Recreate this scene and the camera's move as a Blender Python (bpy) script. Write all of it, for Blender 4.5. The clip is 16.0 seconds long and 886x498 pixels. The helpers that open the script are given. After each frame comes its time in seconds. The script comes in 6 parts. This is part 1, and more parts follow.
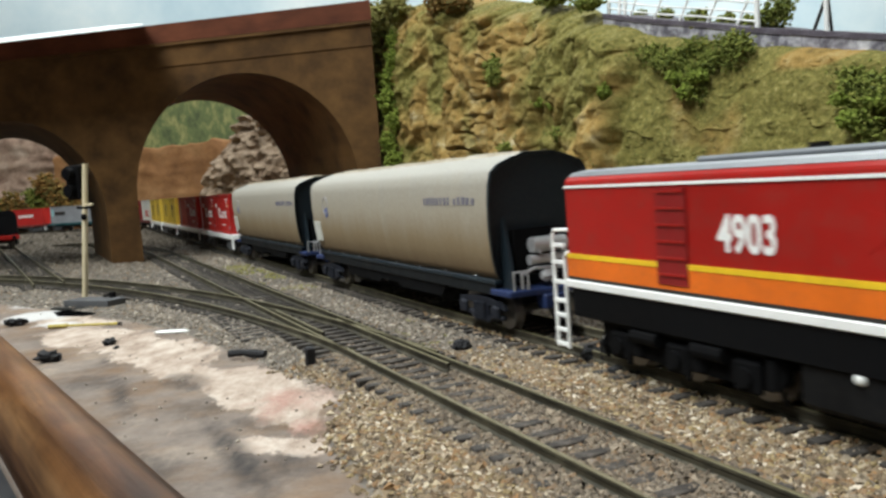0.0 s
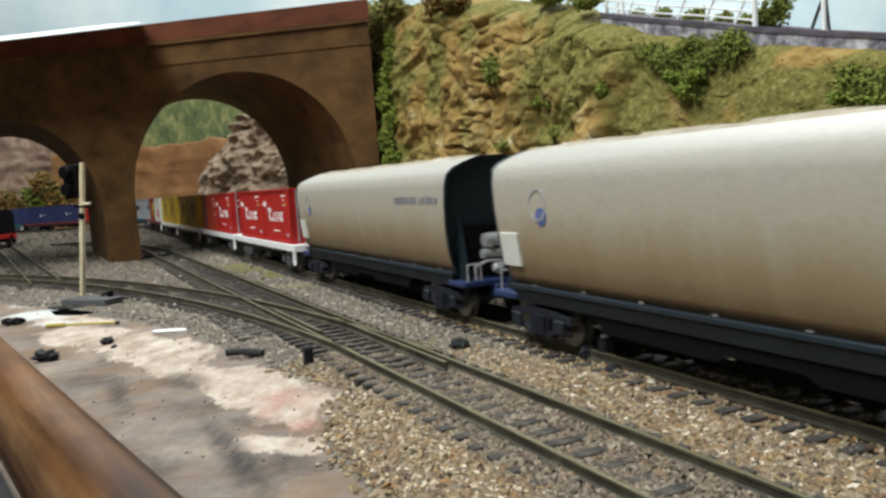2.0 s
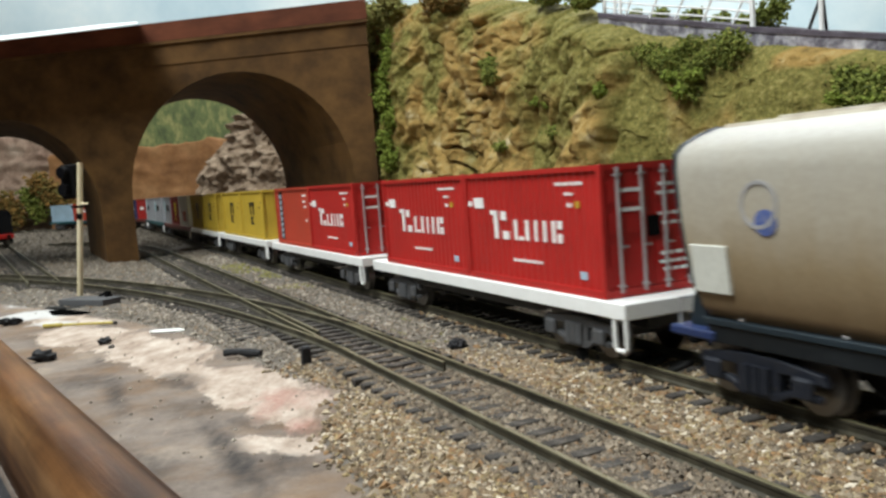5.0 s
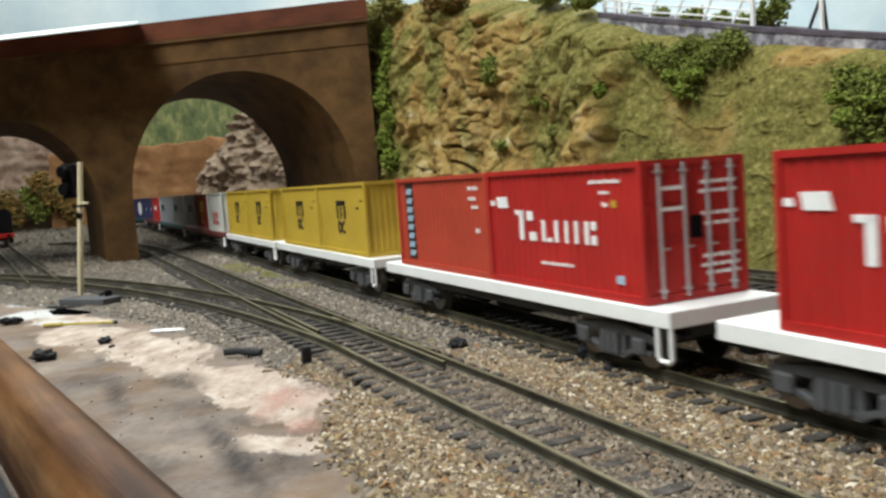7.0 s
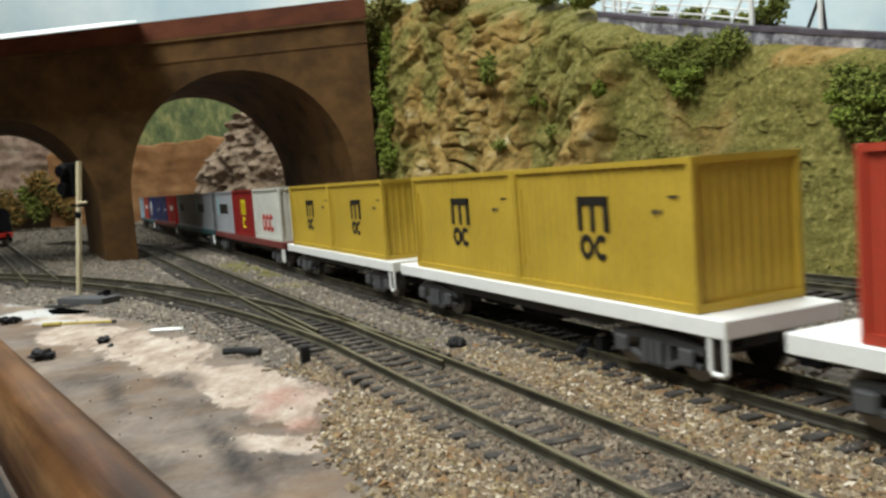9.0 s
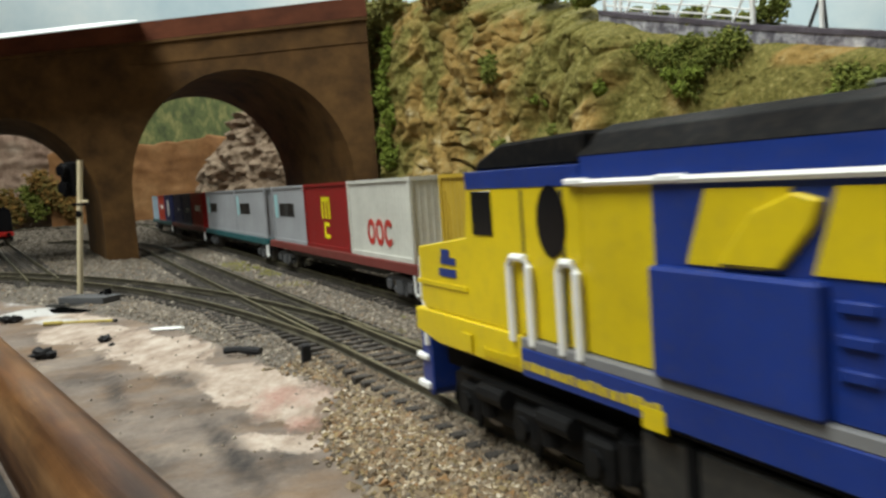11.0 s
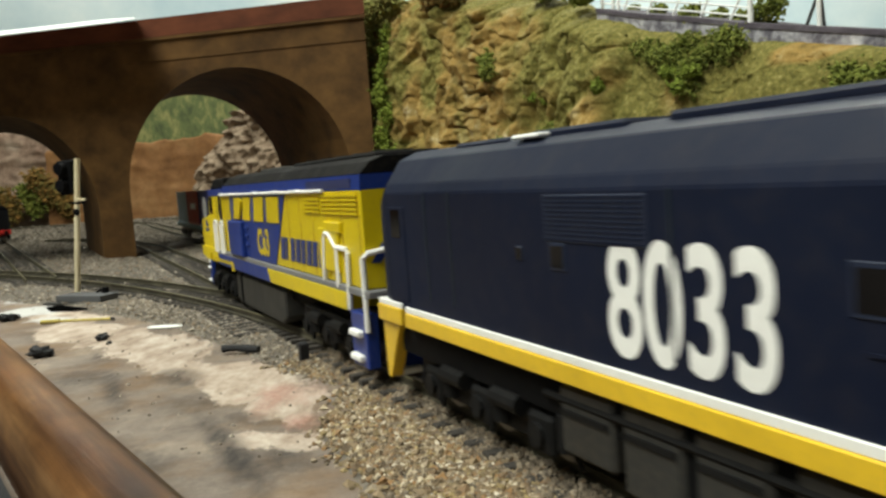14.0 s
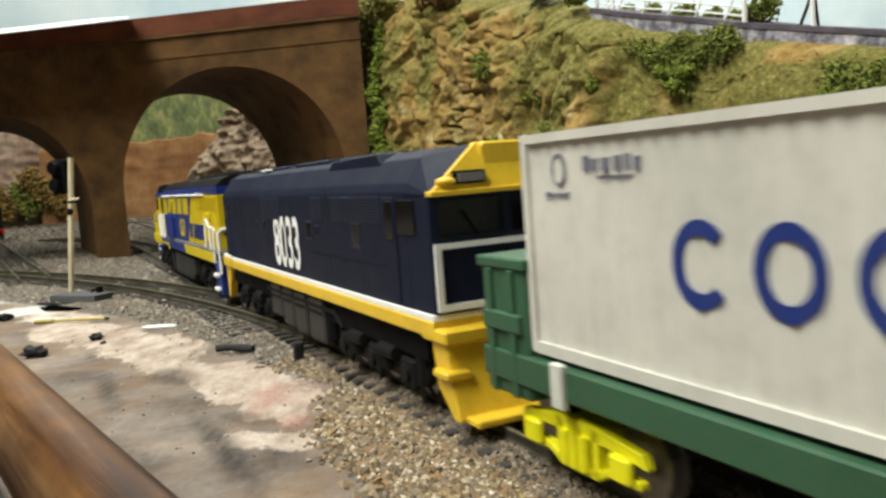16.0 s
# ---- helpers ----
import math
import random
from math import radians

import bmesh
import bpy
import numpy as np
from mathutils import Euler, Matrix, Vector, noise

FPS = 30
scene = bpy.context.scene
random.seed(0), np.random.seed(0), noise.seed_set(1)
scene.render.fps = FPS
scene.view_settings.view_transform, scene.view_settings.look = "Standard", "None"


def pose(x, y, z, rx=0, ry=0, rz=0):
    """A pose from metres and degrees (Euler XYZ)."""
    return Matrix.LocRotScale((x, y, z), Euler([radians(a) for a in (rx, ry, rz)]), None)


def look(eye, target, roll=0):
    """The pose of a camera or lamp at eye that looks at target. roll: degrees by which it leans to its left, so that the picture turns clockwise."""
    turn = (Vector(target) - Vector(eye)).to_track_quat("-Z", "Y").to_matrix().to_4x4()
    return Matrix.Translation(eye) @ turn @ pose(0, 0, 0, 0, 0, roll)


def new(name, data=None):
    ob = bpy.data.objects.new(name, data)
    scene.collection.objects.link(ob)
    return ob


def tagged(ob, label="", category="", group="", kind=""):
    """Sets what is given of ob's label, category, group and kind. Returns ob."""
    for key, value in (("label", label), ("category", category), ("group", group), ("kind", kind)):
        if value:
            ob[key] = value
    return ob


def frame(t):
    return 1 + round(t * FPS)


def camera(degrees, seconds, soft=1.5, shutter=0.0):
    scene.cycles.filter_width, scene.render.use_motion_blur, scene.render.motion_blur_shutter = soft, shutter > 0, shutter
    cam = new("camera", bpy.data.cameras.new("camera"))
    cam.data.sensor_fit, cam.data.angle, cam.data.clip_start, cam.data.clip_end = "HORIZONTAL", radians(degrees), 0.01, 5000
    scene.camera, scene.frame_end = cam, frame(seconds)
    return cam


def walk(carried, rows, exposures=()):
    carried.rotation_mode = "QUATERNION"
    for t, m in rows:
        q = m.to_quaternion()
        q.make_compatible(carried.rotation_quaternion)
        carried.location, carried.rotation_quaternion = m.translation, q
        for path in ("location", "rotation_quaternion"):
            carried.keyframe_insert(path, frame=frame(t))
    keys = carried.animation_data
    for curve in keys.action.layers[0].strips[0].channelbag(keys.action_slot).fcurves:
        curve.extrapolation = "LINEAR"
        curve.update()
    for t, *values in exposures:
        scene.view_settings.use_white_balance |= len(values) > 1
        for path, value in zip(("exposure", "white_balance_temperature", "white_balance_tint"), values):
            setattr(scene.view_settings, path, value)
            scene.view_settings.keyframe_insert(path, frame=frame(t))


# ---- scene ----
# All lengths below are written in millimetres (a model railway, 1:87) and turned into metres when linked.
MM = 0.001

# ---- camera and its walk ----
cam = camera(56, 16.0, soft=2.7, shutter=0.5)
EYE_Z = 45.0
CAMERA_ROWS = [
    (0.0, -0.339, -4.836), (0.5, -0.109, -4.815), (1.0, -0.137, -4.976), (1.5, -0.091, -4.947), (2.0, -0.198, -4.923),
    (2.5, -0.149, -4.911), (3.0, -0.146, -4.873), (3.5, -0.116, -4.907), (4.0, -0.095, -4.931), (6.5, -0.009, -4.932),
    (7.0, -0.071, -4.97), (7.5, -0.023, -5.039), (8.0, -0.031, -5.087), (8.5, 0.02, -5.048), (9.0, 0.0, -5.024),
    (11.5, -0.064, -5.09), (12.0, -0.027, -5.098), (12.5, 0.041, -5.12), (13.0, 0.147, -5.1), (13.5, 0.101, -5.135),
    (14.0, 0.078, -5.22), (14.5, 0.251, -5.232), (15.0, 0.289, -5.23), (15.5, 0.43, -5.295), (16.0, 0.431, -5.289)]


def aim(turn, tilt):
    eye = Vector((0, 0, EYE_Z * MM))
    way = Vector((math.sin(radians(turn)) * math.cos(radians(tilt)), math.cos(radians(turn)) * math.cos(radians(tilt)), math.sin(radians(tilt))))
    return look(eye, eye + way, -4.24)


walk(cam, [(t, aim(a, b)) for t, a, b in CAMERA_ROWS], exposures=[(0.0, 0.12, 6250, 11), (4.0, 0.12, 6250, 11), (7.0, 0.12, 6300, 11), (9.0, -0.02, 6400, 10), (11.5, -0.12, 6600, 8), (12.5, -0.1, 6800, 5), (13.5, -0.02, 6850, 5), (14.5, 0.1, 6900, 7), (16.0, 0.26, 6800, 10)])

# ---- light: area lamps for unseen, assumed ceiling tubes, placed where brightness was needed ----
world = bpy.data.worlds.new("room_air")
scene.world = world
world.use_nodes = True
world.node_tree.nodes["Background"].inputs[0].default_value = (0.9, 0.95, 1.0, 1)
world.node_tree.nodes["Background"].inputs[1].default_value = 0.15


def unseen_tube_lamp(x, y, z, length, width, watts, turn=0.0, colour=(0.955, 1.0, 0.955)):
    lamp = bpy.data.lights.new("unseen_ceiling_light", "AREA")
    lamp.shape, lamp.size, lamp.size_y, lamp.energy, lamp.color = "RECTANGLE", length, width, watts, colour
    ob = new("unseen_ceiling_light", lamp)
    ob.matrix_world = pose(x, y, z, 0, 0, turn)
    return ob


# added behind the camera to light the train sides
unseen_tube_lamp(-0.70, -0.45, 1.24, 1.2, 0.16, 32.0, 70)
unseen_tube_lamp(-0.32, 0.44, 1.28, 1.2, 0.10, 17.0, 65)
# the last two are added to brighten the backdrop and the cliff crest
unseen_tube_lamp(-0.95, 2.15, 1.28, 1.2, 0.12, 9.5, 5)
unseen_tube_lamp(0.75, 1.7, 1.28, 1.2, 0.12, 33.0, 5)


# ---- materials ----
def nodes_of(name, rough=0.6, metal=0.0, spec=0.5):
    m = bpy.data.materials.new(name)
    m.use_nodes = True
    t = m.node_tree
    b = t.nodes["Principled BSDF"]
    b.inputs["Roughness"].default_value, b.inputs["Metallic"].default_value = rough, metal
    b.inputs["Specular IOR Level"].default_value = spec
    return m, t, b


def node(t, kind, **values):
    n = t.nodes.new(kind)
    for k, v in values.items():
        n.inputs[k.replace("_", " ")].default_value = v
    return n


def noise_tex(t, scale, detail=4.0, rough=0.55, stretch=None):
    c = t.nodes.new("ShaderNodeTexCoord")
    n = node(t, "ShaderNodeTexNoise", Scale=scale, Detail=detail, Roughness=rough)
    if stretch:
        mp = node(t, "ShaderNodeMapping", Scale=stretch)
        t.links.new(c.outputs["Object"], mp.inputs["Vector"])
        t.links.new(mp.outputs[0], n.inputs["Vector"])
    else:
        t.links.new(c.outputs["Object"], n.inputs["Vector"])
    return n


def ramp(t, source, stops):
    r = t.nodes.new("ShaderNodeValToRGB")
    e = r.color_ramp.elements
    while len(e) < len(stops):
        e.new(0.5)
    for q, (p, c) in zip(e, stops):
        q.position, q.color = p, (*c, 1)
    t.links.new(source, r.inputs[0])
    return r


def mixed(t, fac, a, b, blend="MIX"):
    m = t.nodes.new("ShaderNodeMix")
    m.data_type, m.blend_type = "RGBA", blend
    for value, sock in ((fac, m.inputs[0]), (a, m.inputs[6]), (b, m.inputs[7])):
        if isinstance(value, (int, float)):
            sock.default_value = value
        elif isinstance(value, tuple):
            sock.default_value = (*value, 1)
        else:
            t.links.new(value, sock)
    return m.outputs[2]


def bumped(t, b, height, strength, distance):
    bp = node(t, "ShaderNodeBump", Strength=strength, Distance=distance)
    t.links.new(height, bp.inputs["Height"])
    t.links.new(bp.outputs[0], b.inputs["Normal"])


def times(c, k):
    return tuple(min(1.0, x * k) for x in c)


def painted(name, colour, rough=0.5, metal=0.0, vary=0.14, scale=60.0, grime=(0.10, 0.08, 0.06), dirt=0.18, bump=0.00006, stretch=None):
    """Paint or plastic with slow and fine changes of tone, a little dust in patches and a fine relief."""
    m, t, b = nodes_of(name, rough, metal, 0.3)
    big, fine = noise_tex(t, scale, 5, 0.6, stretch), noise_tex(t, scale * 14, 3, 0.6)
    base = ramp(t, big.outputs[0], [(0.3, times(colour, 1 - vary)), (0.7, times(colour, 1 + vary))]).outputs[0]
    mask = ramp(t, fine.outputs[0], [(0.45, (0, 0, 0)), (0.8, (dirt, dirt, dirt))]).outputs[0]
    t.links.new(mixed(t, mask, base, grime), b.inputs["Base Color"])
    rr = ramp(t, big.outputs[0], [(0.3, (rough * 0.8,) * 3), (0.7, (min(1, rough * 1.2),) * 3)])
    t.links.new(rr.outputs[0], b.inputs["Roughness"])
    bumped(t, b, fine.outputs[0], 0.5, bump)
    return m


def speckled(name, colours, scale, rough=0.9, bump=0.0006, island=False, fine=6.0):
    """Stone, earth or foliage: several tones by noise or piece by piece."""
    m, t, b = nodes_of(name, rough, 0.0, 0.3)
    n = noise_tex(t, scale, 6, 0.65)
    if island:
        g = t.nodes.new("ShaderNodeNewGeometry")
        source = g.outputs["Random Per Island"]
    else:
        source = n.outputs[0]
    lo, hi = (0.0, 1.0) if island else (0.28, 0.72)
    stops = [(lo + (hi - lo) * i / (len(colours) - 1), c) for i, c in enumerate(colours)]
    base = ramp(t, source, stops).outputs[0]
    n2 = noise_tex(t, scale * fine, 4, 0.7)
    tone = ramp(t, n2.outputs[0], [(0.3, (0.72, 0.72, 0.72)), (0.7, (1, 1, 1))]).outputs[0]
    t.links.new(mixed(t, 1.0, base, tone, "MULTIPLY"), b.inputs["Base Color"])
    bumped(t, b, n2.outputs[0], 0.6, bump)
    return m


RED = painted("red_container_paint", (0.40, 0.018, 0.015), 0.42)
DEEP_RED = painted("dark_red_paint", (0.22, 0.012, 0.012), 0.45)
ORANGE_RED = painted("orange_red_paint", (0.41, 0.050, 0.026), 0.45)
MUSTARD = painted("mustard_container_paint", (0.47, 0.32, 0.035), 0.5)
GREY_BOX = painted("grey_container_paint", (0.30, 0.31, 0.33), 0.5)
PALE_BOX = painted("pale_grey_container_paint", (0.55, 0.55, 0.50), 0.5)
WHITE_BOX = painted("off_white_container_paint", (0.55, 0.53, 0.475), 0.5, scale=18)
NAVY_BOX = painted("navy_container_paint", (0.025, 0.032, 0.10), 0.45)
SKY_BOX = painted("pale_blue_container_paint", (0.35, 0.48, 0.58), 0.5)
WHITE = painted("white_paint", (0.82, 0.82, 0.80), 0.4, vary=0.05, dirt=0.08)
BLACK = painted("black_plastic", (0.0035, 0.0035, 0.004), 0.85, dirt=0.1, grime=(0.014, 0.013, 0.012))
BLACK.node_tree.nodes["Principled BSDF"].inputs["Specular IOR Level"].default_value = 0.1
DARK_GREY = painted("dark_grey_plastic", (0.026, 0.026, 0.025), 0.55, dirt=0.3)
BOGIE_GREY = painted("weathered_grey_casting", (0.078, 0.08, 0.085), 0.6, dirt=0.4)
STEEL = painted("wheel_steel", (0.22, 0.21, 0.2), 0.35, 0.9)
SILVER = painted("silver_bar", (0.55, 0.55, 0.56), 0.35, 0.6)
TEAL = painted("teal_underframe", (0.02, 0.10, 0.11), 0.5)
OXIDE = painted("red_oxide_underframe", (0.16, 0.035, 0.03), 0.55)
GREEN = painted("green_wagon_paint", (0.028, 0.085, 0.045), 0.5, dirt=0.4, grime=(0.10, 0.10, 0.06))
NAVY = painted("navy_locomotive_paint", (0.0048, 0.0082, 0.023), 0.58, scale=22, dirt=0.08)
NAVY.node_tree.nodes["Principled BSDF"].inputs["Specular IOR Level"].default_value = 0.16
YELLOW = painted("yellow_locomotive_paint", (0.60, 0.45, 0.008), 0.4, scale=30, dirt=0.14)
ROYAL = painted("royal_blue_paint", (0.009, 0.030, 0.185), 0.4)
AMBER = painted("amber_paint", (0.70, 0.45, 0.03), 0.4)
BUFFER_YELLOW = painted("fluorescent_yellow_paint", (0.72, 0.66, 0.01), 0.5)
LOCO_RED = painted("red_locomotive_paint", (0.31, 0.010, 0.007), 0.38, scale=25)
LOCO_ORANGE = painted("orange_band_paint", (0.72, 0.15, 0.012), 0.42)
LOCO_YELLOW = painted("yellow_line_paint", (0.78, 0.50, 0.02), 0.42)
ROOF_GREY = painted("grey_roof_paint", (0.15, 0.16, 0.175), 0.5)
ROOF_BLACK = painted("black_roof_paint", (0.0055, 0.0055, 0.006), 0.85)
ROOF_BLACK.node_tree.nodes["Principled BSDF"].inputs["Specular IOR Level"].default_value = 0.08
WALKWAY = painted("grey_walkway_paint", (0.17, 0.17, 0.175), 0.6)
HOPPER_END = painted("dark_blue_grey_end_paint", (0.012, 0.020, 0.027), 0.45, dirt=0.16, grime=(0.06, 0.06, 0.055))
UNDER_BLUE = painted("blue_underframe", (0.016, 0.030, 0.095), 0.5)
SILL_BLACK = painted("blue_black_sill_paint", (0.005, 0.007, 0.009), 0.6, dirt=0.25, grime=(0.03, 0.03, 0.03))
CASTING = painted("black_casting", (0.006, 0.006, 0.0065), 0.7, dirt=0.3, grime=(0.024, 0.022, 0.019))
CASTING.node_tree.nodes["Principled BSDF"].inputs["Specular IOR Level"].default_value = 0.15
BLUE_CASTING = painted("blue_black_casting", (0.009, 0.011, 0.018), 0.6, dirt=0.35, grime=(0.05, 0.05, 0.05))
GRILLE_BLUE = painted("dull_blue_grille", (0.013, 0.019, 0.040), 0.5, scale=22, dirt=0.2, grime=(0.03, 0.035, 0.05))
EMBLEM_BLUE = painted("faded_emblem_blue", (0.055, 0.085, 0.24), 0.6, vary=0.3, dirt=0.5, grime=(0.32, 0.29, 0.24))
EMBLEM_GREY = painted("faded_emblem_grey", (0.27, 0.265, 0.27), 0.6, vary=0.2, dirt=0.5, grime=(0.36, 0.33, 0.28))
LETTER_BLUE = painted("faded_blue_lettering", (0.15, 0.145, 0.19), 0.6)
LETTER_NAVY = painted("navy_lettering", (0.012, 0.03, 0.16), 0.5)
LETTER_BLACK = painted("black_lettering", (0.012, 0.011, 0.01), 0.5)
LETTER_RED = painted("red_lettering", (0.42, 0.03, 0.02), 0.5)
DULL_YELLOW = painted("dull_yellow_paint", (0.42, 0.33, 0.07), 0.6, vary=0.3, dirt=0.4)
AQUA = painted("aqua_star_panel", (0.30, 0.55, 0.58), 0.5)


def glass_dark():
    m, t, b = nodes_of("dark_cab_glass", 0.09, 0.0, 0.16)
    n = noise_tex(t, 120)
    t.links.new(ramp(t, n.outputs[0], [(0.3, (0.002, 0.002, 0.003)), (0.7, (0.005, 0.005, 0.006))]).outputs[0], b.inputs["Base Color"])
    return m


GLASS = glass_dark()


def hopper_paint():
    """Faded beige paint, weathered brown towards the sill in uneven streaks."""
    m, t, b = nodes_of("weathered_beige_paint", 0.55)
    c = t.nodes.new("ShaderNodeTexCoord")
    s = t.nodes.new("ShaderNodeSeparateXYZ")
    t.links.new(c.outputs["Object"], s.inputs[0])
    streak = noise_tex(t, 1.0, 4, 0.6, (160, 160, 14))
    add = node(t, "ShaderNodeMath")
    add.operation = "MULTIPLY_ADD"
    add.inputs[1].default_value = 0.012
    t.links.new(streak.outputs[0], add.inputs[0])
    t.links.new(s.outputs[2], add.inputs[2])
    mr = node(t, "ShaderNodeMapRange", From_Min=0.018, From_Max=0.054)
    t.links.new(add.outputs[0], mr.inputs[0])
    # the top stop is darkened to offset the strong lamp light there
    base = ramp(t, mr.outputs[0], [(0.0, (0.165, 0.10, 0.044)), (0.35, (0.275, 0.207, 0.122)), (0.62, (0.365, 0.325, 0.258)), (1.0, (0.335, 0.32, 0.285))])
    fine = noise_tex(t, 900, 3)
    tone = ramp(t, fine.outputs[0], [(0.3, (0.86, 0.85, 0.83)), (0.7, (1, 1, 1))]).outputs[0]
    t.links.new(mixed(t, 1.0, base.outputs[0], tone, "MULTIPLY"), b.inputs["Base Color"])
    bumped(t, b, fine.outputs[0], 0.4, 0.00005)
    return m


BEIGE = hopper_paint()
ROOF_DUST = speckled("dusty_beige_roof", [(0.27, 0.22, 0.15), (0.40, 0.35, 0.27), (0.5, 0.46, 0.38)], 60, 0.8, 0.0002)
RAIL_SIDE = speckled("weathered_rail", [(0.022, 0.019, 0.013), (0.047, 0.041, 0.027), (0.10, 0.088, 0.058)], 90, 0.62, 0.0001)
RAIL_TOP = painted("worn_rail_head", (0.14, 0.125, 0.07), 0.5, 0.4, dirt=0.4)
SLEEPER = speckled("grey_brown_sleeper", [(0.024, 0.020, 0.017), (0.052, 0.045, 0.039), (0.115, 0.10, 0.086)], 300, 0.85, 0.0003)
STONE = speckled("ballast_stone", [(0.06, 0.042, 0.027), (0.21, 0.15, 0.09), (0.30, 0.222, 0.135), (0.11, 0.08, 0.053), (0.45, 0.365, 0.255), (0.155, 0.125, 0.094), (0.30, 0.17, 0.075), (0.13, 0.094, 0.06), (0.34, 0.255, 0.12), (0.66, 0.585, 0.475)], 400, 0.85, 0.0002, island=True)
STONE_GREY = speckled("grey_ballast_stone", [(0.09, 0.073, 0.058), (0.24, 0.20, 0.155), (0.15, 0.124, 0.098), (0.43, 0.375, 0.30), (0.19, 0.165, 0.142), (0.26, 0.185, 0.118)], 400, 0.85, 0.0002, island=True)
STONE_WARM_GREY = speckled("warm_grey_ballast_stone", [(0.06, 0.047, 0.036), (0.19, 0.15, 0.108), (0.11, 0.086, 0.062), (0.34, 0.275, 0.20), (0.15, 0.12, 0.092), (0.23, 0.15, 0.085)], 400, 0.85, 0.0002, island=True)
EARTH_STONE = speckled("dark_earth_and_gravel", [(0.035, 0.028, 0.021), (0.10, 0.081, 0.06), (0.06, 0.048, 0.036), (0.19, 0.16, 0.125), (0.08, 0.062, 0.045)], 300, 0.9, 0.0004, island=True)
COAL = speckled("black_coal", [(0.006, 0.006, 0.007), (0.014, 0.014, 0.016), (0.026, 0.025, 0.027)], 300, 0.7, 0.0004)
LEAF_DARK = speckled("dark_olive_foam_foliage", [(0.07, 0.085, 0.014), (0.15, 0.18, 0.03), (0.23, 0.26, 0.05), (0.10, 0.125, 0.02), (0.31, 0.31, 0.07)], 200, 0.95, 0.0003, island=True)
LEAF_BRIGHT = speckled("bright_green_foam_foliage", [(0.10, 0.14, 0.016), (0.17, 0.22, 0.028), (0.25, 0.31, 0.05), (0.13, 0.16, 0.02)], 200, 0.95, 0.0003, island=True)
LEAF_RUST = speckled("rusty_foam_foliage", [(0.17, 0.09, 0.022), (0.12, 0.10, 0.025), (0.27, 0.14, 0.035), (0.08, 0.085, 0.02)], 200, 0.95, 0.0003, island=True)
MOSS = speckled("olive_ground_flock", [(0.16, 0.145, 0.045), (0.26, 0.235, 0.07), (0.19, 0.20, 0.05)], 300, 0.95, 0.0004, island=True)
WALL_BROWN = speckled("brown_stained_panel", [(0.17, 0.075, 0.026), (0.28, 0.132, 0.05), (0.37, 0.20, 0.085)], 14, 0.8, 0.0006)
GREY_ROCK = speckled("brown_grey_plaster_rock", [(0.10, 0.066, 0.04), (0.25, 0.175, 0.115), (0.42, 0.32, 0.23), (0.22, 0.15, 0.095)], 60, 0.9, 0.004)
PINK_ROCK = speckled("pinkish_plaster_rock", [(0.18, 0.105, 0.075), (0.36, 0.25, 0.185), (0.52, 0.41, 0.32)], 24, 0.9, 0.002)
PLASTER = painted("room_wall_paint", (0.38, 0.38, 0.36), 0.8, scale=3)
CEILING = painted("ceiling_paint", (0.55, 0.55, 0.53), 0.85, scale=3)
CARPET = painted("room_floor_lino", (0.16, 0.14, 0.12), 0.7, scale=6)
ROAD_WALL = speckled("flaking_white_and_slate_masonry", [(0.08, 0.075, 0.095), (0.15, 0.14, 0.17), (0.42, 0.41, 0.45), (0.74, 0.73, 0.76)], 150, 0.8, 0.0008)
ROAD = speckled("slate_grey_road_edge", [(0.055, 0.045, 0.055), (0.095, 0.08, 0.10), (0.16, 0.145, 0.17)], 80, 0.85, 0.0005)


def wood(name, dark, light, scale, stretch, rough=0.45, bump=0.0003):
    m, t, b = nodes_of(name, rough, 0.0, 0.18)
    grain, big = noise_tex(t, scale, 7, 0.62, stretch), noise_tex(t, 14, 4)
    base = ramp(t, grain.outputs[0], [(0.25, dark), (0.5, tuple((a + c) / 2 for a, c in zip(dark, light))), (0.78, light)]).outputs[0]
    tone = ramp(t, big.outputs[0], [(0.3, (0.65, 0.62, 0.6)), (0.7, (1, 1, 1))]).outputs[0]
    t.links.new(mixed(t, 1.0, base, tone, "MULTIPLY"), b.inputs["Base Color"])
    bumped(t, b, grain.outputs[0], 0.4, bump)
    return m


BRIDGE_WOOD = wood("dark_stained_timber", (0.030, 0.014, 0.004), (0.165, 0.085, 0.026), 1.0, (38, 38, 46), 0.75, 0.0008)
PARAPET_WOOD = wood("reddish_stained_timber", (0.055, 0.014, 0.006), (0.17, 0.052, 0.022), 1.0, (30, 30, 70), 0.7)


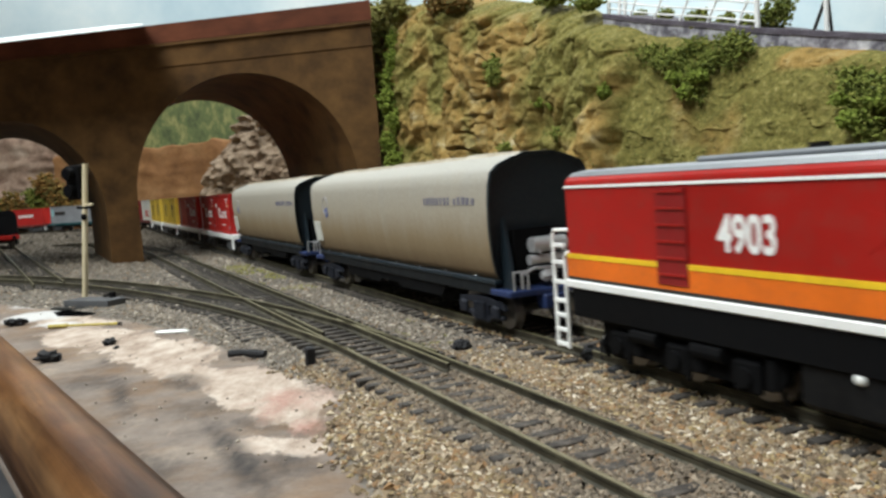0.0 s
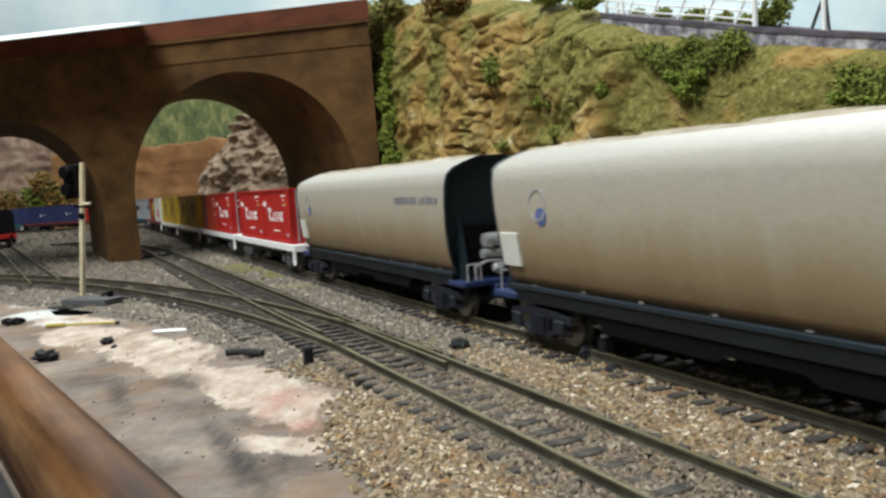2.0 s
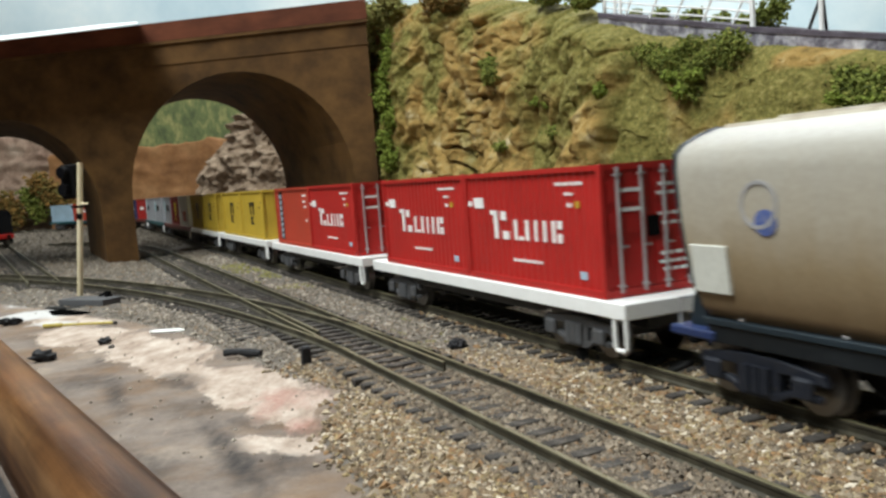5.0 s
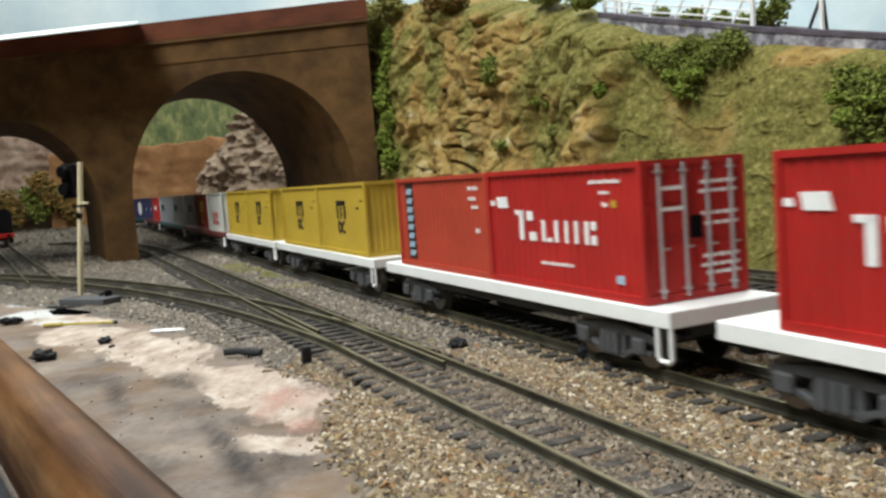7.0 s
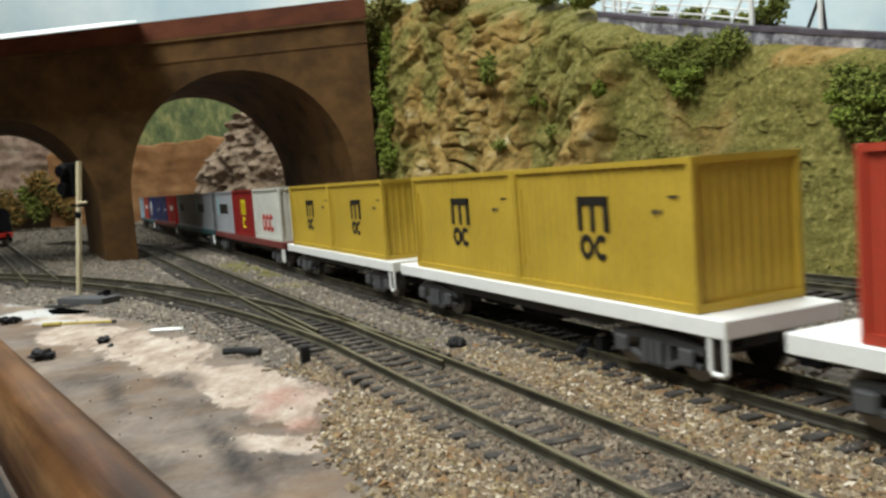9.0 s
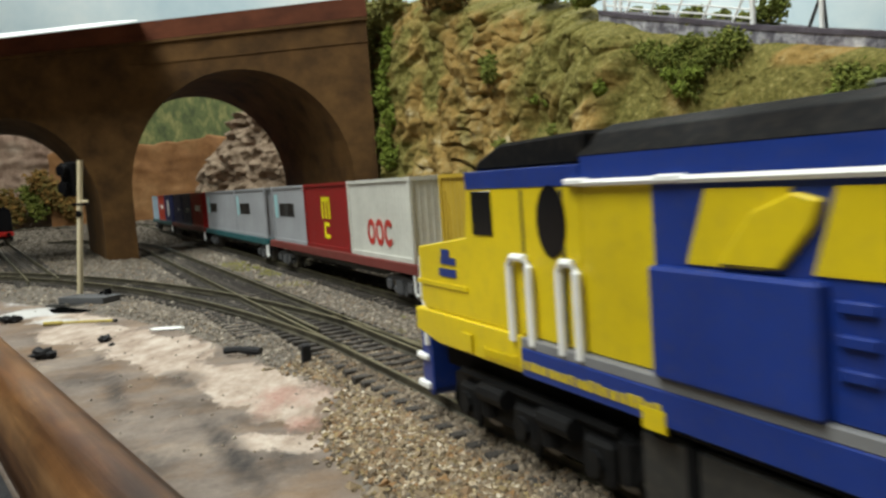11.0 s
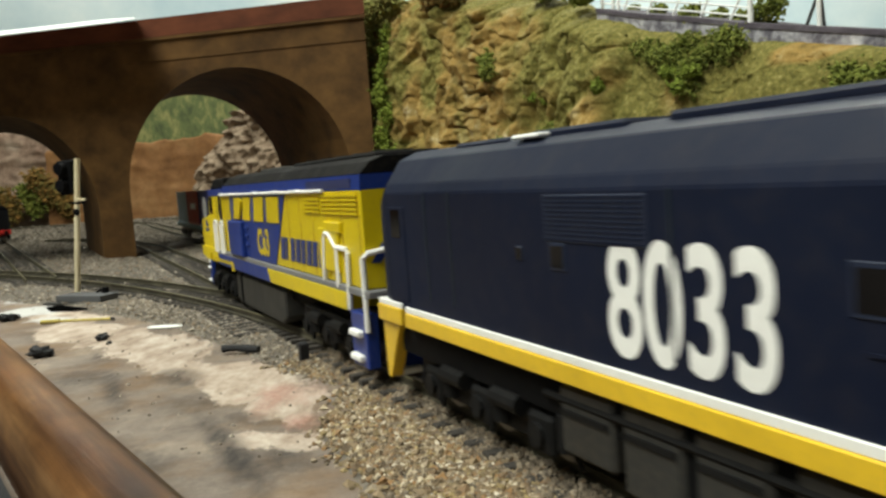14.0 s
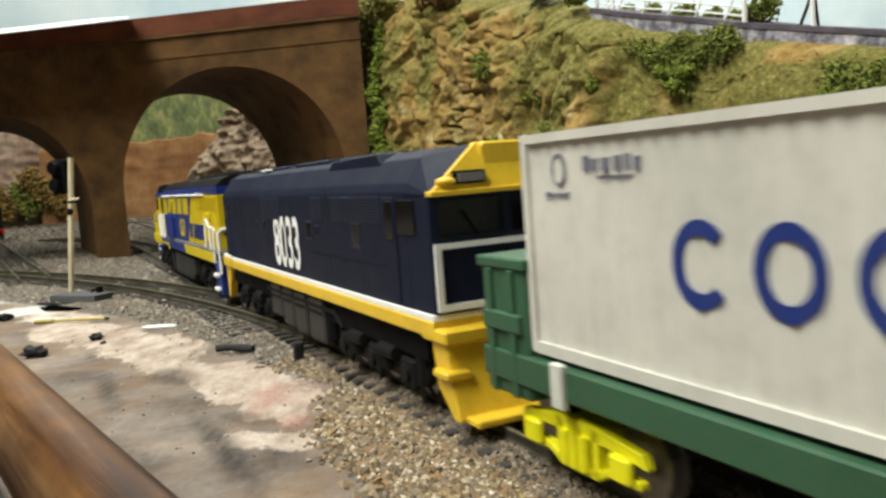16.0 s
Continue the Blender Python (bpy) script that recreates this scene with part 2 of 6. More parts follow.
def edge_wood():
    """Old varnished timber: long dark figure between orange brown bands, worn pale spots, scuffs along the grain."""
    m, t, b = nodes_of("varnished_edge_timber", 0.42, 0.0, 0.22)
    bands, grain, spots = noise_tex(t, 1.0, 3, 0.55, (7, 95, 95)), noise_tex(t, 1.0, 6, 0.7, (22, 420, 420)), noise_tex(t, 34, 5, 0.65)
    base = ramp(t, bands.outputs[0], [(0.30, (0.022, 0.009, 0.004)), (0.42, (0.07, 0.028, 0.009)), (0.52, (0.155, 0.07, 0.024)), (0.62, (0.21, 0.108, 0.043)), (0.74, (0.08, 0.033, 0.011))]).outputs[0]
    lines = ramp(t, grain.outputs[0], [(0.32, (0.42, 0.36, 0.32)), (0.55, (1, 1, 1))]).outputs[0]
    worn = ramp(t, spots.outputs[0], [(0.30, (0.45, 0.42, 0.40)), (0.62, (1, 1, 1))]).outputs[0]
    c = mixed(t, 1.0, mixed(t, 1.0, base, lines, "MULTIPLY"), worn, "MULTIPLY")
    t.links.new(c, b.inputs["Base Color"])
    bumped(t, b, grain.outputs[0], 0.5, 0.0004)
    return m


EDGE_WOOD = edge_wood()
STICK_WOOD = wood("bare_dowel_wood", (0.62, 0.52, 0.30), (0.88, 0.82, 0.62), 1.0, (400, 400, 40), 0.6)


def cliff_paint():
    """Plaster rock painted ochre and brown, with olive ground flock where the flock layer sets it."""
    m, t, b = nodes_of("ochre_plaster_rock_with_flock", 0.92, 0.0, 0.25)
    big, mid, fine = noise_tex(t, 16, 5, 0.6), noise_tex(t, 70, 6, 0.7), noise_tex(t, 420, 4, 0.7)
    rock = ramp(t, mid.outputs[0], [(0.25, (0.065, 0.038, 0.011)), (0.38, (0.150, 0.102, 0.029)), (0.50, (0.29, 0.182, 0.052)), (0.60, (0.335, 0.245, 0.095)), (0.76, (0.52, 0.455, 0.31))]).outputs[0]
    flock = ramp(t, fine.outputs[0], [(0.3, (0.078, 0.074, 0.016)), (0.55, (0.175, 0.152, 0.038)), (0.75, (0.34, 0.29, 0.115))]).outputs[0]
    a = t.nodes.new("ShaderNodeAttribute")
    a.attribute_name = "flock"
    add = node(t, "ShaderNodeMath")
    add.operation = "ADD"
    t.links.new(a.outputs["Fac"], add.inputs[0])
    t.links.new(big.outputs[0], add.inputs[1])
    mask = ramp(t, add.outputs[0], [(0.46, (0, 0, 0)), (0.62, (1, 1, 1))]).outputs[0]
    t.links.new(mixed(t, mask, rock, flock), b.inputs["Base Color"])
    bumped(t, b, fine.outputs[0], 0.8, 0.0016)
    return m


CLIFF = cliff_paint()


def ground_paint():
    """Baseboard: grey-brown earth and ballast fines; the bare board before the tracks has worn cream, grey and red paint."""
    m, t, b = nodes_of("painted_baseboard_and_fines", 0.9, 0.0, 0.12)

    def layer(name):
        a = t.nodes.new("ShaderNodeAttribute")
        a.attribute_name = name
        return a.outputs["Fac"]

    def edge(value, noise_out, k, lo, hi):
        mul = node(t, "ShaderNodeMath")
        mul.operation = "MULTIPLY_ADD"
        mul.inputs[1].default_value = k
        t.links.new(noise_out, mul.inputs[0])
        t.links.new(value, mul.inputs[2])
        less = node(t, "ShaderNodeMath")
        less.operation = "SUBTRACT"
        less.inputs[1].default_value = k / 2
        t.links.new(mul.outputs[0], less.inputs[0])
        return ramp(t, less.outputs[0], [(lo, (0, 0, 0)), (hi, (1, 1, 1))]).outputs[0]

    rag = noise_tex(t, 75, 9, 0.72, (1.0, 0.4, 1.0))
    mid, fine, grit = noise_tex(t, 42, 6, 0.65), noise_tex(t, 260, 5, 0.7), noise_tex(t, 900, 3, 0.7)
    earth = ramp(t, fine.outputs[0], [(0.3, (0.058, 0.049, 0.041)), (0.5, (0.13, 0.112, 0.093)), (0.7, (0.24, 0.21, 0.178))]).outputs[0]
    board = ramp(t, mid.outputs[0], [(0.3, (0.10, 0.077, 0.06)), (0.45, (0.165, 0.135, 0.115)), (0.55, (0.20, 0.165, 0.14)), (0.7, (0.31, 0.25, 0.195))]).outputs[0]
    stain = noise_tex(t, 110, 7, 0.72, (1.0, 0.5, 1.0))
    cream = ramp(t, stain.outputs[0], [(0.3, (0.17, 0.125, 0.095)), (0.42, (0.31, 0.24, 0.19)), (0.55, (0.43, 0.355, 0.295)), (0.7, (0.55, 0.48, 0.41))]).outputs[0]
    red = ramp(t, fine.outputs[0], [(0.3, (0.26, 0.10, 0.08)), (0.7, (0.42, 0.26, 0.21))]).outputs[0]
    dark = (0.045, 0.040, 0.038)
    umber = ramp(t, noise_tex(t, 30, 6, 0.7).outputs[0], [(0.45, (0, 0, 0)), (0.66, (0.75, 0.75, 0.75))]).outputs[0]
    board = mixed(t, umber, board, (0.17, 0.105, 0.06))
    c = mixed(t, edge(layer("cream"), rag.outputs[0], 3.0, 0.42, 0.60), board, cream)
    c = mixed(t, edge(layer("white"), rag.outputs[0], 1.6, 0.36, 0.6), c, (0.50, 0.49, 0.475))
    c = mixed(t, edge(layer("red"), rag.outputs[0], 2.4, 0.34, 0.95), c, red)
    c = mixed(t, edge(layer("dark"), stain.outputs[0], 1.5, 0.30, 1.0), c, dark)
    c = mixed(t, edge(layer("slab"), fine.outputs[0], 0.5, 0.44, 0.56), earth, c)
    tone = ramp(t, grit.outputs[0], [(0.3, (0.8, 0.8, 0.8)), (0.7, (1, 1, 1))]).outputs[0]
    t.links.new(mixed(t, 1.0, c, tone, "MULTIPLY"), b.inputs["Base Color"])
    bumped(t, b, fine.outputs[0], 0.6, 0.0007)
    return m


GROUND = ground_paint()
# plain black that imitates the shade under the signal's base plate
SHADE_BLACK = nodes_of("painted_shade_black", 1.0, 0.0, 0.0)[0]
SHADE_BLACK.node_tree.nodes["Principled BSDF"].inputs["Base Color"].default_value = (0.002, 0.002, 0.002, 1)


def backdrop_paint():
    """A wall painted as a scene: pale blue sky with soft cloud, green and yellow hills along its foot."""
    m, t, b = nodes_of("painted_sky_backdrop", 0.85)
    c = t.nodes.new("ShaderNodeTexCoord")
    s = t.nodes.new("ShaderNodeSeparateXYZ")
    t.links.new(c.outputs["Object"], s.inputs[0])
    cloud, hill, tree = noise_tex(t, 3.2, 5, 0.6), noise_tex(t, 5, 4, 0.6, (1, 1, 0.3)), noise_tex(t, 34, 5, 0.7, (1, 1, 0.6))
    sky = ramp(t, cloud.outputs[0], [(0.35, (0.44, 0.57, 0.64)), (0.6, (0.62, 0.71, 0.74)), (0.75, (0.76, 0.80, 0.80))]).outputs[0]
    land = ramp(t, tree.outputs[0], [(0.35, (0.07, 0.09, 0.035)), (0.5, (0.13, 0.155, 0.055)), (0.62, (0.26, 0.25, 0.09)), (0.75, (0.36, 0.32, 0.15))]).outputs[0]
    mul = node(t, "ShaderNodeMath")
    mul.operation = "MULTIPLY_ADD"
    mul.inputs[1].default_value = -0.22
    t.links.new(hill.outputs[0], mul.inputs[0])
    t.links.new(s.outputs[2], mul.inputs[2])
    # the painted hills fall away towards the right
    stay, fall = node(t, "ShaderNodeMath"), node(t, "ShaderNodeMath")
    stay.operation, fall.operation = "MAXIMUM", "MULTIPLY_ADD"
    stay.inputs[1].default_value, fall.inputs[1].default_value = -0.65, 0.2
    t.links.new(s.outputs[0], stay.inputs[0])
    t.links.new(stay.outputs[0], fall.inputs[0])
    t.links.new(mul.outputs[0], fall.inputs[2])
    mask = ramp(t, fall.outputs[0], [(0.188, (1, 1, 1)), (0.198, (0, 0, 0))]).outputs[0]
    t.links.new(mixed(t, mask, sky, land), b.inputs["Base Color"])
    return m


BACKDROP = backdrop_paint()


# ---- mesh helpers (millimetres) ----
def part(name, bm, material, parent=None, label="", smooth=False):
    """Links a bmesh, written in millimetres, as one mesh object under parent."""
    me = bpy.data.meshes.new(name)
    bmesh.ops.scale(bm, vec=(MM, MM, MM), verts=bm.verts)
    bmesh.ops.recalc_face_normals(bm, faces=bm.faces)
    if smooth:
        for f in bm.faces:
            f.smooth = True
    bm.to_mesh(me)
    bm.free()
    me.materials.append(material)
    ob = new(name, me)
    if parent is not None:
        ob.parent = parent
    if label:
        tagged(ob, label)
    return ob


def sheet(name, verts, faces, material, parent=None, smooth=False):
    me = bpy.data.meshes.new(name)
    me.from_pydata([tuple(v) for v in (np.asarray(verts, float) * MM)], [], [tuple(int(i) for i in f) for f in faces])
    me.materials.append(material)
    if smooth:
        me.polygons.foreach_set("use_smooth", [True] * len(me.polygons))
    me.update()
    ob = new(name, me)
    if parent is not None:
        ob.parent = parent
    return ob


def block(bm, x0, x1, y0, y1, z0, z1, bevel=0.0, seg=1):
    r = bmesh.ops.create_cube(bm, size=1.0)
    for v in r["verts"]:
        v.co = Vector(((x0 + x1) / 2 + v.co.x * (x1 - x0), (y0 + y1) / 2 + v.co.y * (y1 - y0), (z0 + z1) / 2 + v.co.z * (z1 - z0)))
    if bevel:
        edges = {e for v in r["verts"] for e in v.link_edges}
        bmesh.ops.bevel(bm, geom=list(edges), offset=bevel, segments=seg, affect="EDGES")
    return bm


def B(x0, x1, y0, y1, z0, z1, bevel=0.0, seg=1):
    return block(bmesh.new(), x0, x1, y0, y1, z0, z1, bevel, seg)


def rod(bm, points, r, seg=6):
    """A bent rod through points."""
    pts = [Vector(p) for p in points]
    rings = []
    for i, p in enumerate(pts):
        d = ((pts[min(i + 1, len(pts) - 1)] - pts[max(i - 1, 0)])).normalized()
        side = d.cross(Vector((0, 0, 1)) if abs(d.z) < 0.9 else Vector((1, 0, 0))).normalized()
        up = side.cross(d)
        rings.append([bm.verts.new(p + (side * math.cos(a) + up * math.sin(a)) * r) for a in [2 * math.pi * k / seg for k in range(seg)]])
    for a, b in zip(rings, rings[1:]):
        for k in range(seg):
            bm.faces.new((a[k], a[(k + 1) % seg], b[(k + 1) % seg], b[k]))
    bm.faces.new(rings[0][::-1])
    bm.faces.new(rings[-1])
    return bm


def prism(bm, outline, axis, a, b, bevel=0.0):
    """An outline of (u, v) drawn out along an axis from a to b: axis y takes (x, z), axis x takes (y, z), axis z takes (x, y)."""
    place = {"x": lambda u, v, w: (w, u, v), "y": lambda u, v, w: (u, w, v), "z": lambda u, v, w: (u, v, w)}[axis]
    lo = [bm.verts.new(place(u, v, a)) for u, v in outline]
    hi = [bm.verts.new(place(u, v, b)) for u, v in outline]
    made = [bm.faces.new(lo), bm.faces.new(hi[::-1])]
    for i in range(len(outline)):
        j = (i + 1) % len(outline)
        made.append(bm.faces.new((lo[i], hi[i], hi[j], lo[j])))
    if bevel:
        bmesh.ops.recalc_face_normals(bm, faces=bm.faces)
        bmesh.ops.bevel(bm, geom=list({e for f in made for e in f.edges}), offset=bevel, segments=1, affect="EDGES")
    return bm


def P(outline, axis, a, b, bevel=0.0):
    return prism(bmesh.new(), outline, axis, a, b, bevel)


def empty(name, label, category, group="", kind=""):
    ob = new(name)
    ob.empty_display_size = 0.01
    return tagged(ob, label, category, group, kind)


def at(ob, x, y, z, rz=0.0, rx=0.0, ry=0.0):
    ob.matrix_world = pose(x * MM, y * MM, z * MM, rx, ry, rz)
    return ob


def lump(bm, centre, size, seed, sub=1, rough=0.35):
    """An uneven stone or clump."""
    r = bmesh.ops.create_icosphere(bm, subdivisions=sub, radius=1.0)
    o = Vector((seed * 3.1, seed * 1.7, seed * 0.9))
    for v in r["verts"]:
        k = 1 + rough * noise.noise(v.co * 1.6 + o)
        v.co = Vector((centre[0] + v.co.x * size[0] * k, centre[1] + v.co.y * size[1] * k, centre[2] + v.co.z * size[2] * k))
    return bm


OCTA = np.array([(1, 0, 0), (-1, 0, 0), (0, 1, 0), (0, -1, 0), (0, 0, 1), (0, 0, -1)], float)
OCTA_F = np.array([(0, 2, 4), (2, 1, 4), (1, 3, 4), (3, 0, 4), (2, 0, 5), (1, 2, 5), (3, 1, 5), (0, 3, 5)])


def pebbles(centres, sizes, rng, squash=0.7):
    """Many small uneven stones as one list of verts and faces."""
    n = len(centres)
    v = OCTA[None] * (0.7 + 0.6 * rng.random((n, 6, 1)))
    v = v + rng.normal(0, 0.14, (n, 6, 3))
    a = rng.random(n) * 6.283
    b = rng.random(n) * 6.283
    ca, sa, cb, sb = np.cos(a), np.sin(a), np.cos(b), np.sin(b)
    zero, one = np.zeros(n), np.ones(n)
    rz = np.stack([np.stack([ca, -sa, zero], -1), np.stack([sa, ca, zero], -1), np.stack([zero, zero, one], -1)], 1)
    rx = np.stack([np.stack([one, zero, zero], -1), np.stack([zero, cb, -sb], -1), np.stack([zero, sb, cb], -1)], 1)
    v = np.einsum("nij,nkj->nki", rz @ rx, v) * np.asarray(sizes)[:, None, None]
    v[:, :, 2] *= squash
    v += np.asarray(centres)[:, None, :]
    f = OCTA_F[None] + 6 * np.arange(n)[:, None, None]
    return v.reshape(-1, 3), f.reshape(-1, 3)


# ---- the lines of the tracks (centre lines at the height of the rail heads, z = 0) ----
GAUGE = 16.5
A0, A_DIR = np.array([18.0, 144.0]), np.array([-0.42, 0.9075])
B0, B_DIR = np.array([61.0, 163.5]), np.array([-0.410, 0.912])


class Line:
    """A straight that bends to the left with radius bend from the distance start on."""

    def __init__(self, origin, way, start, bend):
        self.o, self.u = np.array(origin), np.array(way) / np.hypot(*way)
        self.start, self.bend = start, bend

    def at(self, s):
        left = np.array([-self.u[1], self.u[0]])
        if s <= self.start:
            return self.o + self.u * s, self.u
        a = (s - self.start) / self.bend
        c = self.o + self.u * self.start + left * self.bend
        return c + self.bend * (self.u * math.sin(a) - left * math.cos(a)), self.u * math.cos(a) + left * math.sin(a)


LINE_A = Line(A0, A_DIR, 620, 900)
LINE_B = Line(B0, B_DIR, 1250, 500)
LINE_C = Line((120 + 12, 268 + 12), (-0.42, 0.9075), 1100, 700)
LINE_E = Line((-345, 680), (-0.497, 0.868), 2000, 700)
LINE_D = Line((-26, 239), (-0.47, 0.883), 0, 1000)


# ---- the room: unseen, assumed floor, walls and ceiling that bounce fill light; painted backdrop ----
def room():
    tagged(part("floor", B(-3400, 2200, -1800, 3200, -1150, -1110), CARPET), "brown lino floor of the layout room", "floor", kind="structure")
    tagged(part("ceiling", B(-3400, 2200, -1800, 3200, 1300, 1340), CEILING), "white painted ceiling of the layout room", "ceiling", kind="structure")
    tagged(part("wall_south", B(-3400, 2200, -1860, -1800, -1150, 1340), PLASTER), "plain painted room wall", "wall", kind="structure")
    tagged(part("wall_east", B(2200, 2260, -1860, 3200, -1150, 1340), PLASTER), "plain painted room wall", "wall", kind="structure")
    tagged(part("wall_west", B(-3460, -3400, -1860, 3200, -1150, 1340), PLASTER), "plain painted room wall", "wall", kind="structure")
    tagged(part("backdrop", B(-3400, 2200, 2600, 2640, -1150, 1300), BACKDROP), "pale blue painted sky backdrop with hills", "backdrop", kind="structure")


room()


# ---- the baseboard ----
def slab_edge(y):
    """The x at which the bare painted board ends and the ballast begins."""
    pts = [(40, 22), (110, -8), (161, -27), (199, -26), (225, -48), (240, -56), (302, -98), (340, -130), (400, -190), (460, -262), (520, -330), (560, -700), (620, -3000)]
    for (y0, x0), (y1, x1) in zip(pts, pts[1:]):
        if y <= y1:
            return x0 + (x1 - x0) * (y - y0) / (y1 - y0)
    return pts[-1][1]


def to_line(line, x, y):
    d = np.array([x, y]) - line.o
    return d @ np.array([line.u[1], -line.u[0]])


def ground_height(x, y):
    e = x - slab_edge(y)
    n = noise.noise(Vector((x * 0.03, y * 0.03, 0.0)))
    if e < 0:
        return -5.0 + 0.25 * n
    return -5.0 + min(e / 9.0, 1.0) * 1.5 + 0.5 * n


def blob(x, y, cx, cy, rx, ry, a=0.0):
    c, s = math.cos(a), math.sin(a)
    u, v = ((x - cx) * c + (y - cy) * s) / rx, (-(x - cx) * s + (y - cy) * c) / ry
    return math.exp(-(u * u + v * v))


def patch(x, y, cx, cy, rx, ry, a=0.0):
    """Like blob, with a flat middle and a steeper edge."""
    c, s = math.cos(a), math.sin(a)
    u, v = ((x - cx) * c + (y - cy) * s) / rx, (-(x - cx) * s + (y - cy) * c) / ry
    return math.exp(-(u * u + v * v) ** 2)


def ground():
    xs = np.concatenate([np.linspace(-2600, -420, 24)[:-1], np.linspace(-420, 200, 250), np.linspace(200, 1500, 30)[1:]])
    ys = np.concatenate([np.linspace(-300, 30, 12)[:-1], np.linspace(30, 420, 190)[:-1], np.linspace(420, 900, 110), np.linspace(900, 2598, 30)[1:]])
    verts, layers = [], {k: [] for k in ("slab", "cream", "white", "red", "dark")}
    for y in ys:
        for x in xs:
            verts.append((x, y, ground_height(x, y)))
            e = slab_edge(y) - x
            layers["slab"].append(max(0.0, min(1.0, 0.5 + e / 6.0)))
            # real cream and white paint, enlarged far left to imitate stronger light
            layers["cream"].append(0.95 * max(patch(x, y, -100, 274, 47, 17, -0.84), patch(x, y, -49, 207, 43, 14, -1.05), patch(x, y, -36, 160, 14, 7, -0.3), patch(x, y, -137, 313, 38, 18, -0.7), 0.9 * patch(x, y, -160, 352, 40, 13, -0.8), 0.85 * patch(x, y, -78, 236, 30, 9, -0.9)))
            layers["white"].append(0.85 * max(blob(x, y, -192, 386, 26, 22, 0.9), 0.8 * blob(x, y, -168, 352, 16, 10, -0.6), 0.75 * blob(x, y, -215, 430, 30, 14, -0.6)))
            layers["red"].append(0.85 * max(blob(x, y, -40, 196, 12, 16, -0.2), 0.8 * blob(x, y, -32, 172, 6, 12)))
            layers["dark"].append(0.9 * max(1.15 * blob(x, y, -44, 157, 3.8, 36, 0.45), 1.05 * blob(x, y, -90, 218, 3.2, 32, 0.43), 0.95 * blob(x, y, -112, 262, 1.4, 12, 0.5), 0.85 * patch(x, y, -74, 224, 15, 7, -1.0), 0.8 * patch(x, y, -45, 178, 9, 5, -0.8), 0.7 * patch(x, y, -30, 148, 10, 6, -0.7),
                                            0.62 * patch(x, y, -104, 232, 16, 10, -0.6), 0.6 * patch(x, y, -60, 150, 18, 12, -0.6), 0.6 * patch(x, y, -112, 284, 14, 1.6, -0.6)))
    w = len(xs)
    faces = [(j * w + i, j * w + i + 1, (j + 1) * w + i + 1, (j + 1) * w + i) for j in range(len(ys) - 1) for i in range(w - 1)]
    ob = sheet("ground", verts, faces, GROUND, smooth=True)
    for name, values in layers.items():
        ob.data.attributes.new(name, "FLOAT", "POINT").data.foreach_set("value", values)
    tagged(ob, "baseboard with grey earth and worn cream paint", "ground", kind="structure")
    tagged(part("baseboard_frame", B(-2600, 1500, -300, 2598, -60, -7.5), WALL_BROWN), "brown timber frame under the model railway", "layout frame", kind="structure")


ground()


# ---- tracks ----
RAIL_PROFILE = [(-0.85, -2.5), (0.85, -2.5), (0.8, -2.15), (0.25, -1.8), (0.25, -0.85), (0.45, -0.65), (0.45, -0.12), (0.32, 0.0), (-0.32, 0.0), (-0.45, -0.12), (-0.45, -0.65), (-0.25, -0.85), (-0.25, -1.8), (-0.8, -2.15)]


def rail(parent, line, off, s0, s1, label=""):
    """One rail: off is the distance to the right of the centre line."""
    n = max(2, int((s1 - s0) / (14 if line.start < s1 else 60)))
    verts, faces, k = [], [], len(RAIL_PROFILE)
    for i in range(n + 1):
        p, u = line.at(s0 + (s1 - s0) * i / n)
        r = np.array([u[1], -u[0]])
        for a, z in RAIL_PROFILE:
            q = p + r * (off + a)
            verts.append((q[0], q[1], z))
    for i in range(n):
        for j in range(k):
            j2 = (j + 1) % k
            faces.append((i * k + j, i * k + j2, (i + 1) * k + j2, (i + 1) * k + j))
    faces += [tuple(range(k)), tuple(reversed(range(n * k, n * k + k)))]
    ob = sheet("rail", verts, faces, RAIL_SIDE, parent)
    ob.data.materials.append(RAIL_TOP)
    top = [j for j in range(k) if RAIL_PROFILE[j][1] >= -0.13 and RAIL_PROFILE[(j + 1) % k][1] >= -0.13]
    for i in range(n):
        for j in top:
            ob.data.polygons[i * k + j].material_index = 1
    return ob


sleeper_mesh = {}


def sleepers(parent, line, s0, s1, step, rng, length=30.0, most=300):
    if "one" not in sleeper_mesh:
        first = part("sleeper", B(-1.35, 1.35, -15, 15, -4.6, -2.55, 0.18), SLEEPER)
        sleeper_mesh["one"] = first.data
        bpy.data.objects.remove(first)
    for i in range(min(most, int((s1 - s0) / step))):
        p, u = line.at(s0 + i * step)
        ob = new("sleeper", sleeper_mesh["one"])
        ob.parent = parent
        ob.matrix_basis = pose(p[0] * MM, p[1] * MM, (rng.uniform(-0.25, 0.05) + (0.3 if line is LINE_A and 40 < s0 + i * step < 320 else 0.0)) * MM, 0, 0, math.degrees(math.atan2(u[1], u[0])) + rng.uniform(-1.5, 1.5))
        ob.scale = (1, length / 30.0, 1)


